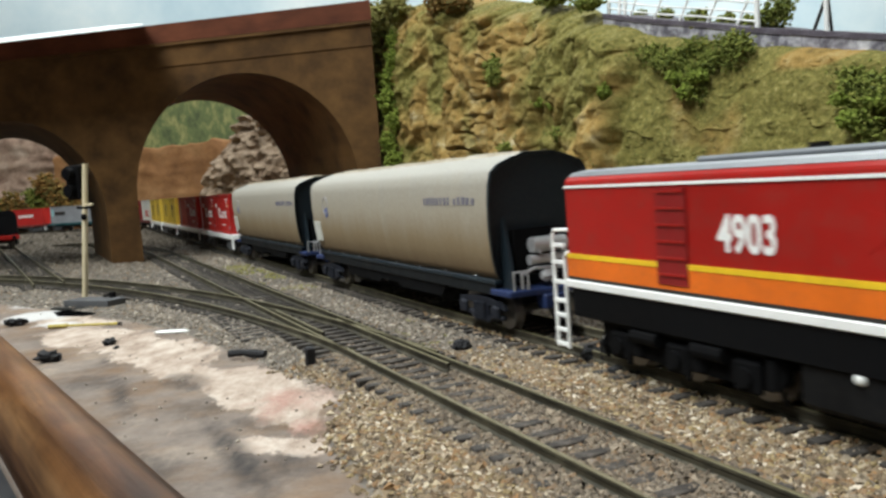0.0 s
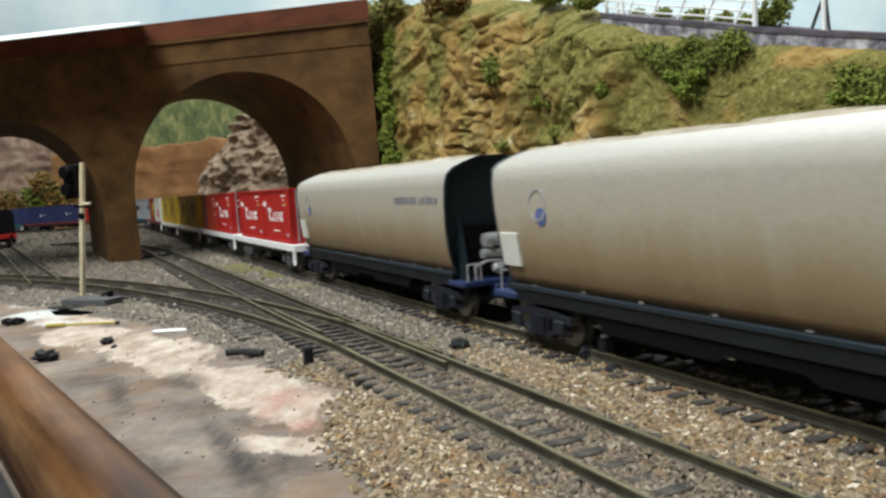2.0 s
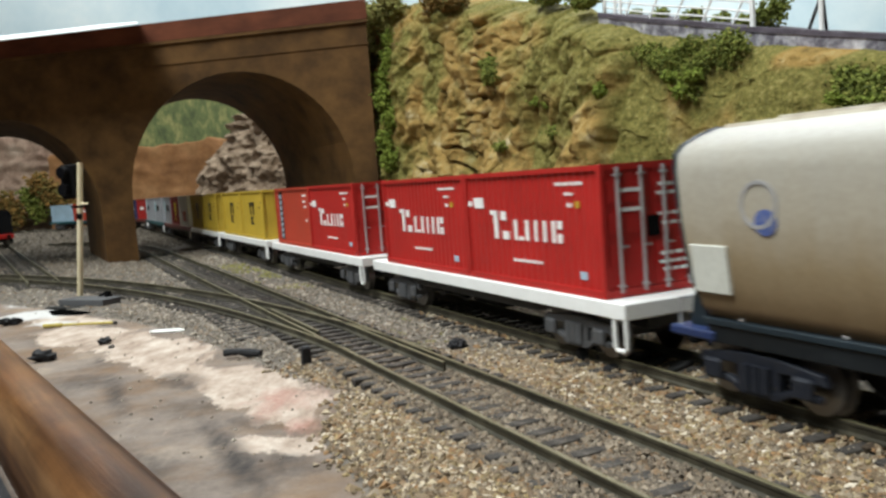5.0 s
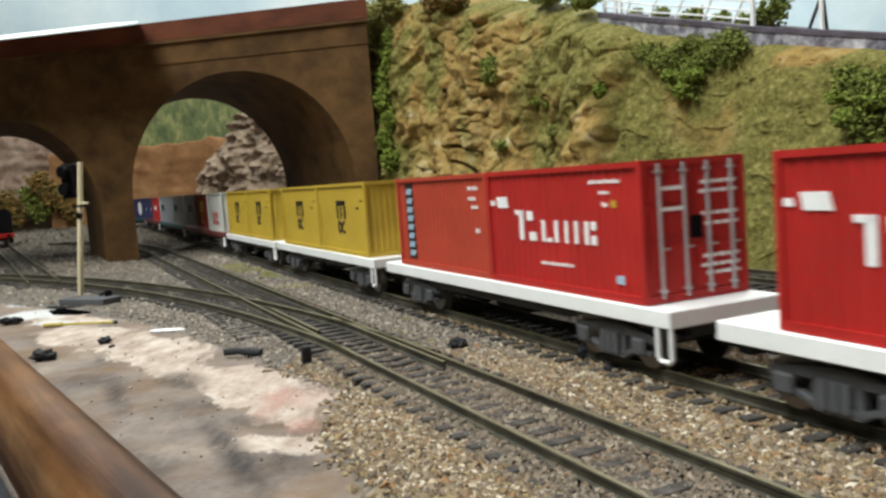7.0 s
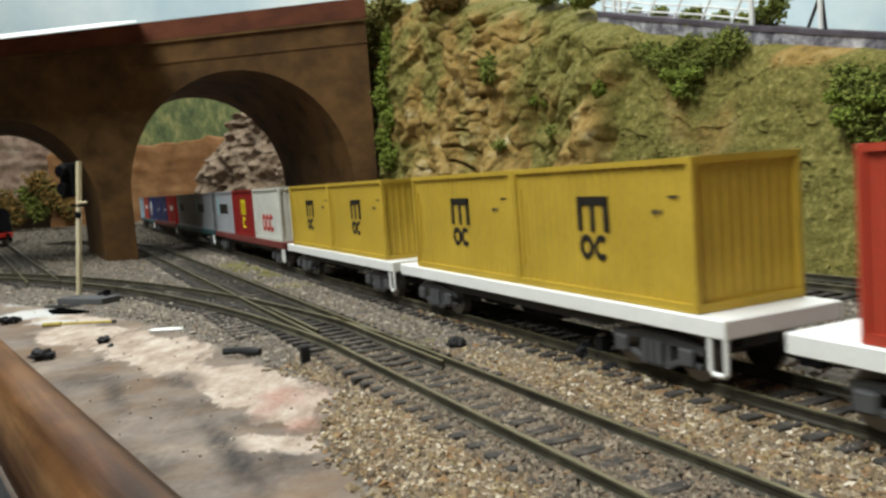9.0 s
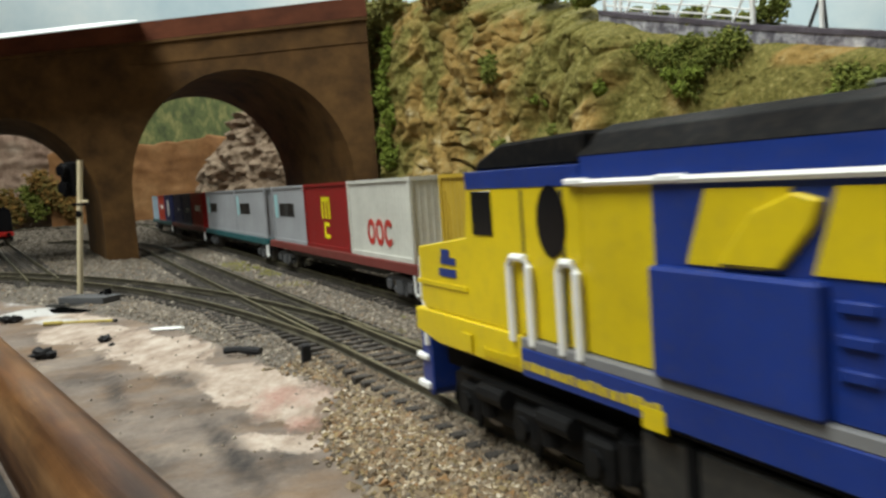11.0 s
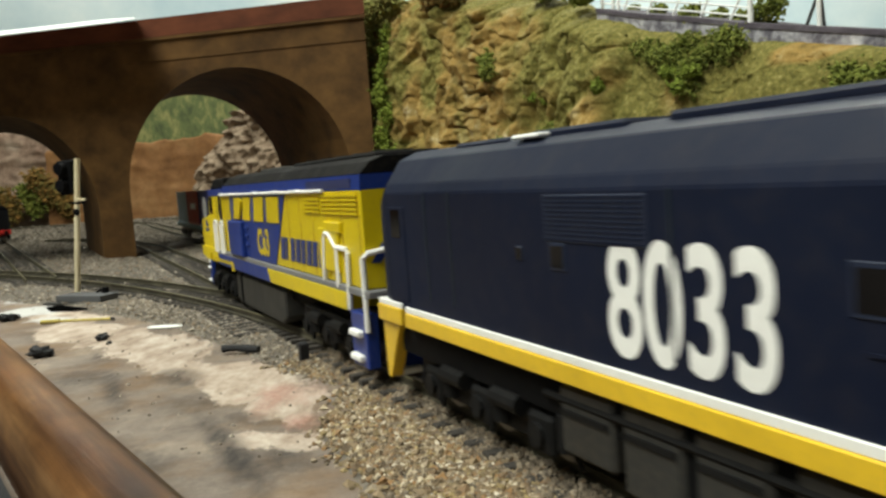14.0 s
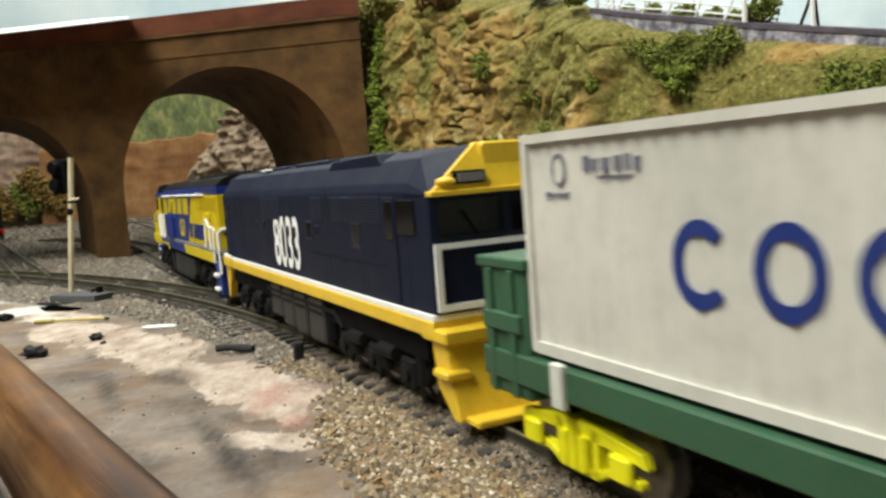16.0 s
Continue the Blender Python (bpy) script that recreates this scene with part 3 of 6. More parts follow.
def tracks():
    rng = random.Random(4)
    for line, s0, s1, what, last in ((LINE_A, -190, 1000, "rusty model track through the arch, weathered sleepers", 640), (LINE_B, -200, 2150, "weathered model main line track along the ballast", 700),
                                     (LINE_C, -300, 1400, "weathered model track at the foot of the cliff", 300), (LINE_E, -210, 900, "dusty model siding through the far arch", 240), (LINE_D, 20, 560, "curved branch of the model turnout", 520)):
        t = empty("track", what, "railway track", kind="structure")
        rail(t, line, -GAUGE / 2, s0 if line is not LINE_D else -12, s1)
        rail(t, line, GAUGE / 2, s0 if line is not LINE_D else -30, s1)
        sleepers(t, line, s0 if line is not LINE_D else 125, last, 7.0, rng)
        if line is LINE_A:
            rail(t, line, -GAUGE / 2 + 2.6, 128, 190)
            rail(t, line, GAUGE / 2 - 2.4, 60, 150)
            for k in range(11):
                p, u = line.at(150 + 7.0 * k + 3.5)
                ob = new("sleeper", sleeper_mesh["one"])
                ob.parent = t
                ob.matrix_basis = pose(p[0] * MM - 0.006, p[1] * MM - 0.003, -0.0003, 0, 0, math.degrees(math.atan2(u[1], u[0])) + 4)
                ob.scale = (1, 1.35, 1)


tracks()


def ballast():
    rng = np.random.default_rng(7)

    def scatter(name, count, x0, x1, y0, y1, size, keep, material, label, tall=0.7, lift=0.15):
        pts = np.column_stack([rng.uniform(x0, x1, count), rng.uniform(y0, y1, count)])
        pts = np.array([p for p in pts if keep(p[0], p[1])])
        z = np.array([ground_height(x, y) for x, y in pts]) + np.array([lift(x, y) if callable(lift) else lift for x, y in pts])
        sizes = rng.uniform(*size, len(pts)) * (1 + 0.6 * (rng.random(len(pts)) > 0.93))
        v, f = pebbles(np.column_stack([pts, z]), sizes, rng, tall)
        tagged(sheet(name, v, f, material), label, "ballast", kind="stuff")

    def near(x, y):
        return x > slab_edge(y) + rng.normal(1.5, 2.5) and not abs(to_line(LINE_A, x, y)) < 10.5 and x < 75

    scatter("ballast_gravel", 74000, -60, 80, 60, 235, (0.36, 0.88), lambda x, y: near(x, y) and (y < 235 - rng.random() * 25), STONE, "tan and brown model ballast gravel")
    scatter("ballast_gravel", 40000, -150, 60, 205, 420, (0.36, 0.8), lambda x, y: near(x, y) and rng.random() < (0.75 if y < 300 else 0.5) * (0.35 if abs(to_line(LINE_A, x, y)) < 15 else 1.0), STONE_GREY, "grey brown model ballast gravel")
    scatter("ballast_gravel", 26000, -40, 60, 60, 260, (0.35, 0.75), lambda x, y: abs(to_line(LINE_A, x, y)) < 11, STONE_GREY, "grey gravel between the sleepers")
    scatter("ballast_gravel", 14000, -360, 20, 330, 760, (0.6, 1.3), lambda x, y: x > slab_edge(y) + 2 and rng.random() < 0.7, STONE_GREY, "grey brown gravel beside the far tracks")
    scatter("ballast_gravel", 6000, -5, 190, 60, 420, (0.6, 1.2), lambda x, y: 15 < to_line(LINE_B, x, y) < 95, STONE_GREY, "dull gravel below the cliff")
    scatter("ballast_gravel", 16000, -700, -260, 690, 1250, (0.9, 2.0), lambda x, y: True, EARTH_STONE, "dark brown gravel beyond the bridge")
    scatter("ballast_gravel", 5000, -330, -130, 560, 760, (0.6, 1.3), lambda x, y: True, STONE_GREY, "dull brown gravel under the arch")
    # ballast heaped against the webs of the nearest rails
    def heap(line):
        return lambda x, y: 1.25 - 1.05 * min(1.0, max(0.0, (abs(abs(to_line(line, x, y)) - 8.25) - 1.5) / 4.5))

    scatter("ballast_gravel", 70000, -45, 75, 60, 235, (0.34, 0.72), lambda x, y: 0.9 < abs(abs(to_line(LINE_A, x, y)) - 8.25) < 8.2, STONE_WARM_GREY, "grey gravel heaped against the near rails", 0.8, heap(LINE_A))
    scatter("ballast_gravel", 34000, -10, 110, 100, 330, (0.36, 0.75), lambda x, y: 0.9 < -8.25 - to_line(LINE_B, x, y) < 2.6 + 1.5 * noise.noise(Vector((x * .06, y * .06, 2))), STONE, "tan gravel heaped along the main line", 0.8, 0.9)
    scatter("ballast_gravel", 14000, -1300, -420, 1150, 1690, (2.0, 4.5), lambda x, y: True, EARTH_STONE, "dull earth and gravel on the far ground")
    scatter("ground_flock", 2600, -150, -60, 400, 560, (0.5, 1.1), lambda x, y: -34 < to_line(LINE_B, x, y) < -17 and noise.noise(Vector((x * .03, y * .03, 3))) > -0.1, MOSS, "olive flock on the ground between tracks")
    scatter("ground_flock", 500, -30, 0, 240, 300, (0.4, 0.8), lambda x, y: -32 < to_line(LINE_B, x, y) < -18 and noise.noise(Vector((x * .06, y * .06, 3))) > 0.1, MOSS, "olive flock on the ground between tracks")


ballast()


# ---- bridge ----
BR_O, BR_U = np.array([-255.0, 660.0]), np.array([198.0, -36.0]) / np.hypot(198, 36)   # on the front face at the pier; along the face to the cliff
BR_V = np.array([-0.45, 0.893]) * 180                                                   # from the front face to the back


def bridge_point(u, z, k):
    p = BR_O + BR_U * u + BR_V * k
    return (p[0], p[1], z)


def arch(u0, u1, spring, n=28):
    c, r = (u0 + u1) / 2, (u1 - u0) / 2
    return [(c - r * math.cos(math.pi * i / n), spring + r * math.sin(math.pi * i / n) * ARCH_RISE) for i in range(n + 1)]


ARCH_RISE = 0.98


def solid(bm, outline, k0, k1, bevel=0.0):
    lo = [bm.verts.new(bridge_point(u, z, k0)) for u, z in outline]
    hi = [bm.verts.new(bridge_point(u, z, k1)) for u, z in outline]
    bm.faces.new(lo)
    bm.faces.new(hi[::-1])
    for i in range(len(outline)):
        j = (i + 1) % len(outline)
        bm.faces.new((lo[i], hi[i], hi[j], lo[j]))
    return bm


def bridge():
    b = empty("arch_bridge", "dark brown stained timber model bridge with two round arches", "bridge")
    top, foot = 163.0, -5.0
    right, left = arch(14.5, 196, 47), arch(-182, -13.5, 34)
    bm = bmesh.new()
    cols = [(-420, foot), (-182, foot)] + left + [(-13.5, foot), (14.5, foot)] + right + [(196, foot), (214, foot)]
    ring = [[bm.verts.new(bridge_point(u, z, k)) for u, z in cols] + [bm.verts.new(bridge_point(u, top, k)) for u, z in cols] for k in (0.0, 1.0)]
    n = len(cols)
    for i in range(n - 1):
        if abs(cols[i][0] - cols[i + 1][0]) > 0.01:
            for r in ring:
                bm.faces.new((r[i], r[i + 1], r[n + i + 1], r[n + i]))
            bm.faces.new((ring[0][n + i], ring[0][n + i + 1], ring[1][n + i + 1], ring[1][n + i]))
        bm.faces.new((ring[0][i], ring[0][i + 1], ring[1][i + 1], ring[1][i]))
    for i in (0, n - 1):
        bm.faces.new((ring[0][i], ring[1][i], ring[1][n + i], ring[0][n + i]))
    part("arch_wall", bm, BRIDGE_WOOD, b)
    part("parapet", solid(bmesh.new(), [(-420, 164), (214, 164), (214, 178), (-420, 178)], -0.012, 0.05), PARAPET_WOOD, b, "reddish brown parapet board")
    part("parapet", solid(bmesh.new(), [(-420, 164), (214, 164), (214, 178), (-420, 178)], 0.95, 1.012), PARAPET_WOOD, b, "reddish brown parapet board")
    part("string_course", solid(bmesh.new(), [(-420, 161.5), (214, 161.5), (214, 163.6), (-420, 163.6)], -0.016, 0.0), BRIDGE_WOOD, b)
    part("string_course", solid(bmesh.new(), [(20, 146), (214, 146), (214, 147.2), (20, 147.2)], -0.006, 0.0), BRIDGE_WOOD, b)
    part("deck", solid(bmesh.new(), [(-420, 163.2), (214, 163.2), (214, 166), (-420, 166)], 0.055, 0.945), ROAD, b, "grey road deck")
    # thin white sheet on the parapet; its overhang is added to shade the bridge
    bm, rows = bmesh.new(), []
    # points follow the camera's sight lines, so the overhang shows edge-on
    for front, back in (((-588.0, 646.9, 162.4), (-701.6, 771.9, 188.6)),
                        ((-397.6, 612.3, 162.4), (-474.4, 730.6, 188.4)),
                        ((-217.5, 579.5, 162.5), (-259.5, 691.5, 187.8)),
                        ((-195.0, 575.4, 163.1), (-232.6, 686.6, 186.6))):
        rows.append([bm.verts.new(Vector(p) + Vector((0, 0, up))) for p, up in ((front, 0.0), (front, 0.7), (back, 0.7), (back, 0.0))])
    for a, c in zip(rows, rows[1:]):
        for k in range(4):
            bm.faces.new((a[k], a[(k + 1) % 4], c[(k + 1) % 4], c[k]))
    bm.faces.new(rows[0])
    bm.faces.new(rows[-1][::-1])
    tagged(part("white_board", bm, WHITE), "thin white sheet on the parapet, overhang added to shade the bridge", "board")


bridge()


# ---- cliff, road and fence ----
CL_A, CL_B = np.array([-52.0, 634.0]), np.array([150.0, 276.0])
CL_U = (CL_B - CL_A) / np.hypot(*(CL_B - CL_A))
CL_N = np.array([CL_U[1], -CL_U[0]])          # out of the face, towards the tracks


def cliff_top(s):
    pts = [(-40, 182), (0, 180), (60, 172), (110, 160), (150, 149), (200, 136), (231, 123.8), (264, 114.2), (297, 106.2), (330, 97.2), (411, 78.7), (560, 62), (800, 60)]
    for (a, za), (b, zb) in zip(pts, pts[1:]):
        if s <= b:
            return za + (zb - za) * (s - a) / (b - a)
    return pts[-1][1]


def cliff_point(s, v, out=0.0):
    """s along the foot, v from 0 at the foot to 1 at the crest, out of the face in millimetres."""
    z = -6 + (cliff_top(s) + 6) * v
    lean = 16 * v + 10 * v * v
    p = CL_A + CL_U * s - CL_N * (lean - out)
    return np.array([p[0], p[1], z])


def rockiness(s, z):
    """1 on the bare rock at the bridge end, 0 on the flocked bank beyond the buttress."""
    k = max(0.0, min(1.0, (276 + 6 * noise.noise(Vector((z * 0.05, 2.0, 0.0))) - s) / 16.0))
    return k * k * (3 - 2 * k)


def rock_relief(s, z):
    """Bent strata, upright clefts and lumps at the bridge end; a gentle flocked bank further on."""
    wild = rockiness(s, z)
    warp = noise.noise(Vector((s * 0.012, z * 0.016, 6.0)))
    lumps = noise.fractal(Vector((s * 0.026, z * 0.022, 2.0)), 0.95, 2.1, 5)
    cleft = abs(noise.noise(Vector((s * 0.030 + 0.8 * warp, z * 0.011, 9.0))))
    cracks = abs(noise.noise(Vector((s * 0.06, z * 0.05, 19.0))))
    fine = noise.fractal(Vector((s * 0.10, z * 0.12, 4.0)), 0.85, 2.2, 5)
    strata = (z * 0.078 + 0.026 * s + 1.6 * warp + 0.25 * noise.noise(Vector((s * 0.05, z * 0.03, 1.0)))) % 1.0
    broken = min(1.0, max(0.0, 0.35 + 2.2 * noise.noise(Vector((s * 0.04, z * 0.03, 8.0)))))
    band = max(0.0, 1 - (abs(s - 118) / 66.0) ** 2) * broken
    layer = 0.35 * (0.5 - strata) - max(0.0, 0.16 - abs(strata - 0.84)) / 0.16
    crease = abs(noise.noise(Vector((s * 0.030 + z * 0.020, z * 0.075 - s * 0.022 + warp, 14.0))))
    rock = 5.4 * band * layer + 4.0 * (0.4 - crease * 1.6) + 7.0 * lumps - 7.0 * max(0.0, 0.10 - cleft) / 0.10 - 2.5 * max(0.0, 0.07 - cracks) / 0.07 + 2.1 * fine
    rock += 9.0 * math.exp(-((s - 250) / 34.0) ** 2)
    hair = 1.5 * max(0.0, 0.022 - cracks) / 0.022
    return wild * rock + (1 - wild) * (2.4 * lumps + 1.1 * fine + hair)


def plateau(x, y):
    """Hill-top height, fitted to the camera's view: that of the crest on the same sight line, so it stays hidden."""
    k = max(-0.09, min(0.62, x / max(y, 1.0)))
    s = (k * CL_A[1] - CL_A[0] + 15) / (CL_U[0] - k * CL_U[1])
    return cliff_top(s) - 1.0


def cliff():
    n_s, n_v = 620, 230
    verts, flock = [], []
    for i in range(n_s + 1):
        s = -95 + 680 * i / n_s
        for j in range(n_v + 1):
            v = j / n_v
            z = cliff_top(s) * v
            r = rock_relief(s, z) * min(1.0, 0.25 + v * 2.5)
            crest = max(0.0, (v - 0.9) / 0.1)
            verts.append(cliff_point(s, v, r - 22 * crest * crest))
            wild = rockiness(s, z)
            f = 0.22 * (1 - wild) + 0.025 * wild + 0.05 * crest
            # flock patches are placed to match the camera's view
            f += 0.16 * blob(s, z, 205, 105, 40, 40) + 0.1 * blob(s, z, 30, 120, 30, 60) - 0.12 * blob(s, z, 120, 60, 60, 50)
            f += 0.24 * noise.noise(Vector((s * 0.045, z * 0.04, 7))) - 0.7 * blob(s, z, 368, 83, 17, 4.5)
            flock.append(f)
    w = n_v + 1
    faces = [(i * w + j, (i + 1) * w + j, (i + 1) * w + j + 1, i * w + j + 1) for i in range(n_s) for j in range(n_v)]
    # the hill behind the crest
    base = len(verts)
    for i in range(n_s + 1):
        s = -95 + 680 * i / n_s
        for k, (back, up) in enumerate(((60, 1.0), (140, 1.0), (420, 0.98), (900, 0.9))):
            p = cliff_point(s, 1.0, -22 - back)
            verts.append((p[0], p[1], plateau(p[0], p[1]) * up + 1.5 * noise.noise(Vector((s * 0.02, back * 0.02, 1)))))
            flock.append(0.05)
    for i in range(n_s):
        for k in range(4):
            lo = (i * w + n_v, (i + 1) * w + n_v) if k == 0 else (base + i * 4 + k - 1, base + (i + 1) * 4 + k - 1)
            faces.append((lo[0], lo[1], base + (i + 1) * 4 + k, base + i * 4 + k))
    ob = sheet("cliff", verts, faces, CLIFF, smooth=True)
    ob.data.attributes.new("flock", "FLOAT", "POINT").data.foreach_set("value", flock)
    tagged(ob, "ochre plaster rock cutting with ledges and olive flock", "cliff", kind="structure")


cliff()


# ---- rolling stock. Each vehicle: x along the track (away from the eye), y to the visible side, z = 0 on the rail heads ----
def lettering(text, size, material, parent, x, y, z, bold=0.0, squeeze=1.0, name="number"):
    """Raised figures on the visible side; x is their left end as read, z their foot."""
    cu = bpy.data.curves.new(name, "FONT")
    cu.body, cu.size, cu.extrude, cu.offset, cu.resolution_u = text, 1.0, 0.05 / size, bold / size, 6
    tmp = new(name, cu)
    bpy.context.view_layer.update()
    me = bpy.data.meshes.new_from_object(tmp.evaluated_get(bpy.context.evaluated_depsgraph_get()))
    bpy.data.objects.remove(tmp)
    m = Matrix(((-MM * squeeze * size, 0, 0, x * MM), (0, 0, MM * size, y * MM), (0, MM * size, 0, z * MM), (0, 0, 0, 1)))
    me.transform(m)
    me.materials.clear()
    me.materials.append(material)
    # each figure becomes a part of its own
    bm = bmesh.new()
    bm.from_mesh(me)
    bmesh.ops.remove_doubles(bm, verts=bm.verts, dist=1e-7)
    bm.verts.index_update()
    todo, ob = set(bm.verts), None
    while todo:
        seed = min(todo, key=lambda v: -v.co.x)
        isle, stack = {seed}, [seed]
        while stack:
            for e in stack.pop().link_edges:
                for v in e.verts:
                    if v not in isle:
                        isle.add(v)
                        stack.append(v)
        todo -= isle
        one = bm.copy()
        one.verts.ensure_lookup_table()
        keep = {v.index for v in isle}
        bmesh.ops.delete(one, geom=[v for v in one.verts if v.index not in keep], context="VERTS")
        data = bpy.data.meshes.new(name)
        one.to_mesh(data)
        one.free()
        data.materials.append(material)
        ob = new(name, data)
        ob.parent = parent
    bm.free()
    bpy.data.meshes.remove(me)
    return ob


def marks(name, rects, y, material, parent, thick=0.12, slant=0.0, label="", joined=False):
    """Printed bars on the visible side, each (x0, x1, z0, z1)."""
    bm = bmesh.new()
    for x0, x1, z0, z1 in rects:
        prism(bm, [(x0, z0), (x1, z0), (x1 - slant * (z1 - z0), z1), (x0 - slant * (z1 - z0), z1)], "y", y - 0.3, y + thick)
        if not joined:
            ob = part(name, bm, material, parent, label)
            bm = bmesh.new()
    return part(name, bm, material, parent, label) if joined else ob


def ring_mark(name, x, z, rx, rz, wide, y, material, parent, gap=0.0, n=26):
    """A printed ring, or an open ring with a gap on its right as read."""
    bm = bmesh.new()
    pts = []
    for i in range(n + 1):
        a = gap + (2 * math.pi - 2 * gap) * i / n
        pts.append((math.cos(a), math.sin(a)))
    rows = []
    for c, s in pts:
        rows.append([bm.verts.new((x - rx * c * k, yy, z + rz * s * k)) for k, yy in ((1, y - 0.2), (1, y + 0.12), (1 - wide, y + 0.12), (1 - wide, y - 0.2))])
    for a, b in zip(rows, rows[1:]):
        for k in range(4):
            bm.faces.new((a[k], a[(k + 1) % 4], b[(k + 1) % 4], b[k]))
    return part(name, bm, material, parent)


def wheelset(parent, x, z=0.0, r=5.3, name="wheelset"):
    bm = bmesh.new()
    for y in (-8.6, 8.6):
        for a, b, rr in ((y - 1.2, y + 1.2, r), (y - 1.2 if y > 0 else y + 0.8, y - 0.8 if y > 0 else y + 1.2, r + 0.7)):
            rod(bm, [(x, a, r + z), (x, b, r + z)], rr, 18)
    rod(bm, [(x, -9, r + z), (x, 9, r + z)], 1.0, 8)
    return part(name, bm, STEEL, parent)


def bogie(parent, x, half=10.5, material=None, wheels=2, side=10.8, r=5.3, height=9.0):
    material = material or BOGIE_GREY
    bm = B(x - 5, x + 5, -side, side, 5.5, height - 0.6, 0.4)
    b = part("bogie", bm, material, parent)
    xs = [x + half * (2 * i / (wheels - 1) - 1) for i in range(wheels)]
    for y in (-side, side):
        sg = 1 if y > 0 else -1
        bm = bmesh.new()
        prism(bm, [(x - half - 4.4, 6.0), (x - half - 3.6, 8.0), (x - half * 0.4, 9.2), (x + half * 0.4, 9.2), (x + half + 3.6, 8.0), (x + half + 4.4, 6.0), (x + half - 2.0, 6.8), (x - half + 2.0, 6.8)], "y", y, y + sg * 1.6, 0.2)
        prism(bm, [(x - half - 3, 3.0), (x - half + 3.4, 3.0), (x - half * 0.4, 1.5), (x + half * 0.4, 1.5), (x + half - 3.4, 3.0), (x + half + 3, 3.0), (x + half + 3, 4.2), (x + half - 3.0, 4.4), (x + half * 0.4, 3.0), (x - half * 0.4, 3.0), (x - half + 3.0, 4.4), (x - half - 3, 4.2)], "y", y, y + sg * 1.6, 0.2)
        for k in (-4.2, 4.2):
            block(bm, x + k - 0.7, x + k + 0.7, y, y + sg * 1.6 if sg > 0 else y, 2.0, 8.6) if sg > 0 else block(bm, x + k - 0.7, x + k + 0.7, y - 1.6, y, 2.0, 8.6)
        for xx in xs:
            block(bm, xx - 2.2, xx + 2.2, y + sg * 1.4, y + sg * 2.8, 3.4, 7.2, 0.5)
        for k in (-2.2, 0, 2.2):
            rod(bm, [(x + k, y + sg * 1.9, 2.6), (x + k, y + sg * 1.9, 7.4)], 0.95, 8)
        part("sideframe", bm, material, b)
    for xx in xs:
        wheelset(b, xx, 0.0, r)
    return b


def loco_bogie(parent, x, material=None):
    material = material or CASTING
    b = part("bogie", B(x - 26, x + 26, -9.5, 9.5, 6.5, 13, 0.5), material, parent)
    for y in (-11.0, 11.0):
        sg = 1 if y > 0 else -1
        bm = bmesh.new()
        prism(bm, [(x - 27, 5), (x - 24, 3), (x + 24, 3), (x + 27, 5), (x + 27, 9), (x + 20, 10.5), (x - 20, 10.5), (x - 27, 9)], "y", y, y + sg * 2.2, 0.3)
        for xx in (x - 19, x, x + 19):
            block(bm, xx - 3.3, xx + 3.3, y + sg * 2, y + sg * 3.8, 2.2, 8.4, 0.6)
            rod(bm, [(xx - 6, y + sg * 2.6, 4), (xx - 6, y + sg * 2.6, 9.5)], 1.5, 8)
            rod(bm, [(xx, y + sg * 3.6, 5.3), (xx, y + sg * 4.6, 5.3)], 1.9, 10)
        rod(bm, [(x - 23, y + sg * 2.4, 10.0), (x + 23, y + sg * 2.4, 10.0)], 0.8, 6)
        for xx in (x - 9.5, x + 9.5):
            rod(bm, [(xx - 4.5, y + sg * 3.4, 8.4), (xx + 4.0, y + sg * 3.4, 8.4)], 1.7, 10)
            rod(bm, [(xx + 4.0, y + sg * 3.4, 8.4), (xx + 6.0, y + sg * 3.2, 3.2), (xx + 6.4, y + sg * 3.2, 1.6)], 0.6, 6)
            rod(bm, [(xx + 3.2, y + sg * 2.6, 4), (xx + 3.2, y + sg * 2.6, 9.5)], 1.4, 8)
        for xx in (x - 27, x + 25.5):
            rod(bm, [(xx, y + sg * 1.5, 9), (xx + 0.8, y + sg * 2.5, 4.5), (xx + 1.2, y + sg * 1.0, 1.2)], 0.5, 6)
        part("sideframe", bm, material, b)
    for xx in (x - 19, x, x + 19):
        wheelset(b, xx, 0.0, 5.8)
    return b


def coupler(parent, x, sg, z=6.0):
    bm = B(min(x, x + sg * 6), max(x, x + sg * 6), -1.0, 1.0, z, z + 1.8, 0.2)
    block(bm, x + sg * 6 - 1.4, x + sg * 6 + 1.4, -2.2, 2.2, z - 0.8, z + 2.6, 0.5)
    return part("coupler", bm, BLACK, parent)


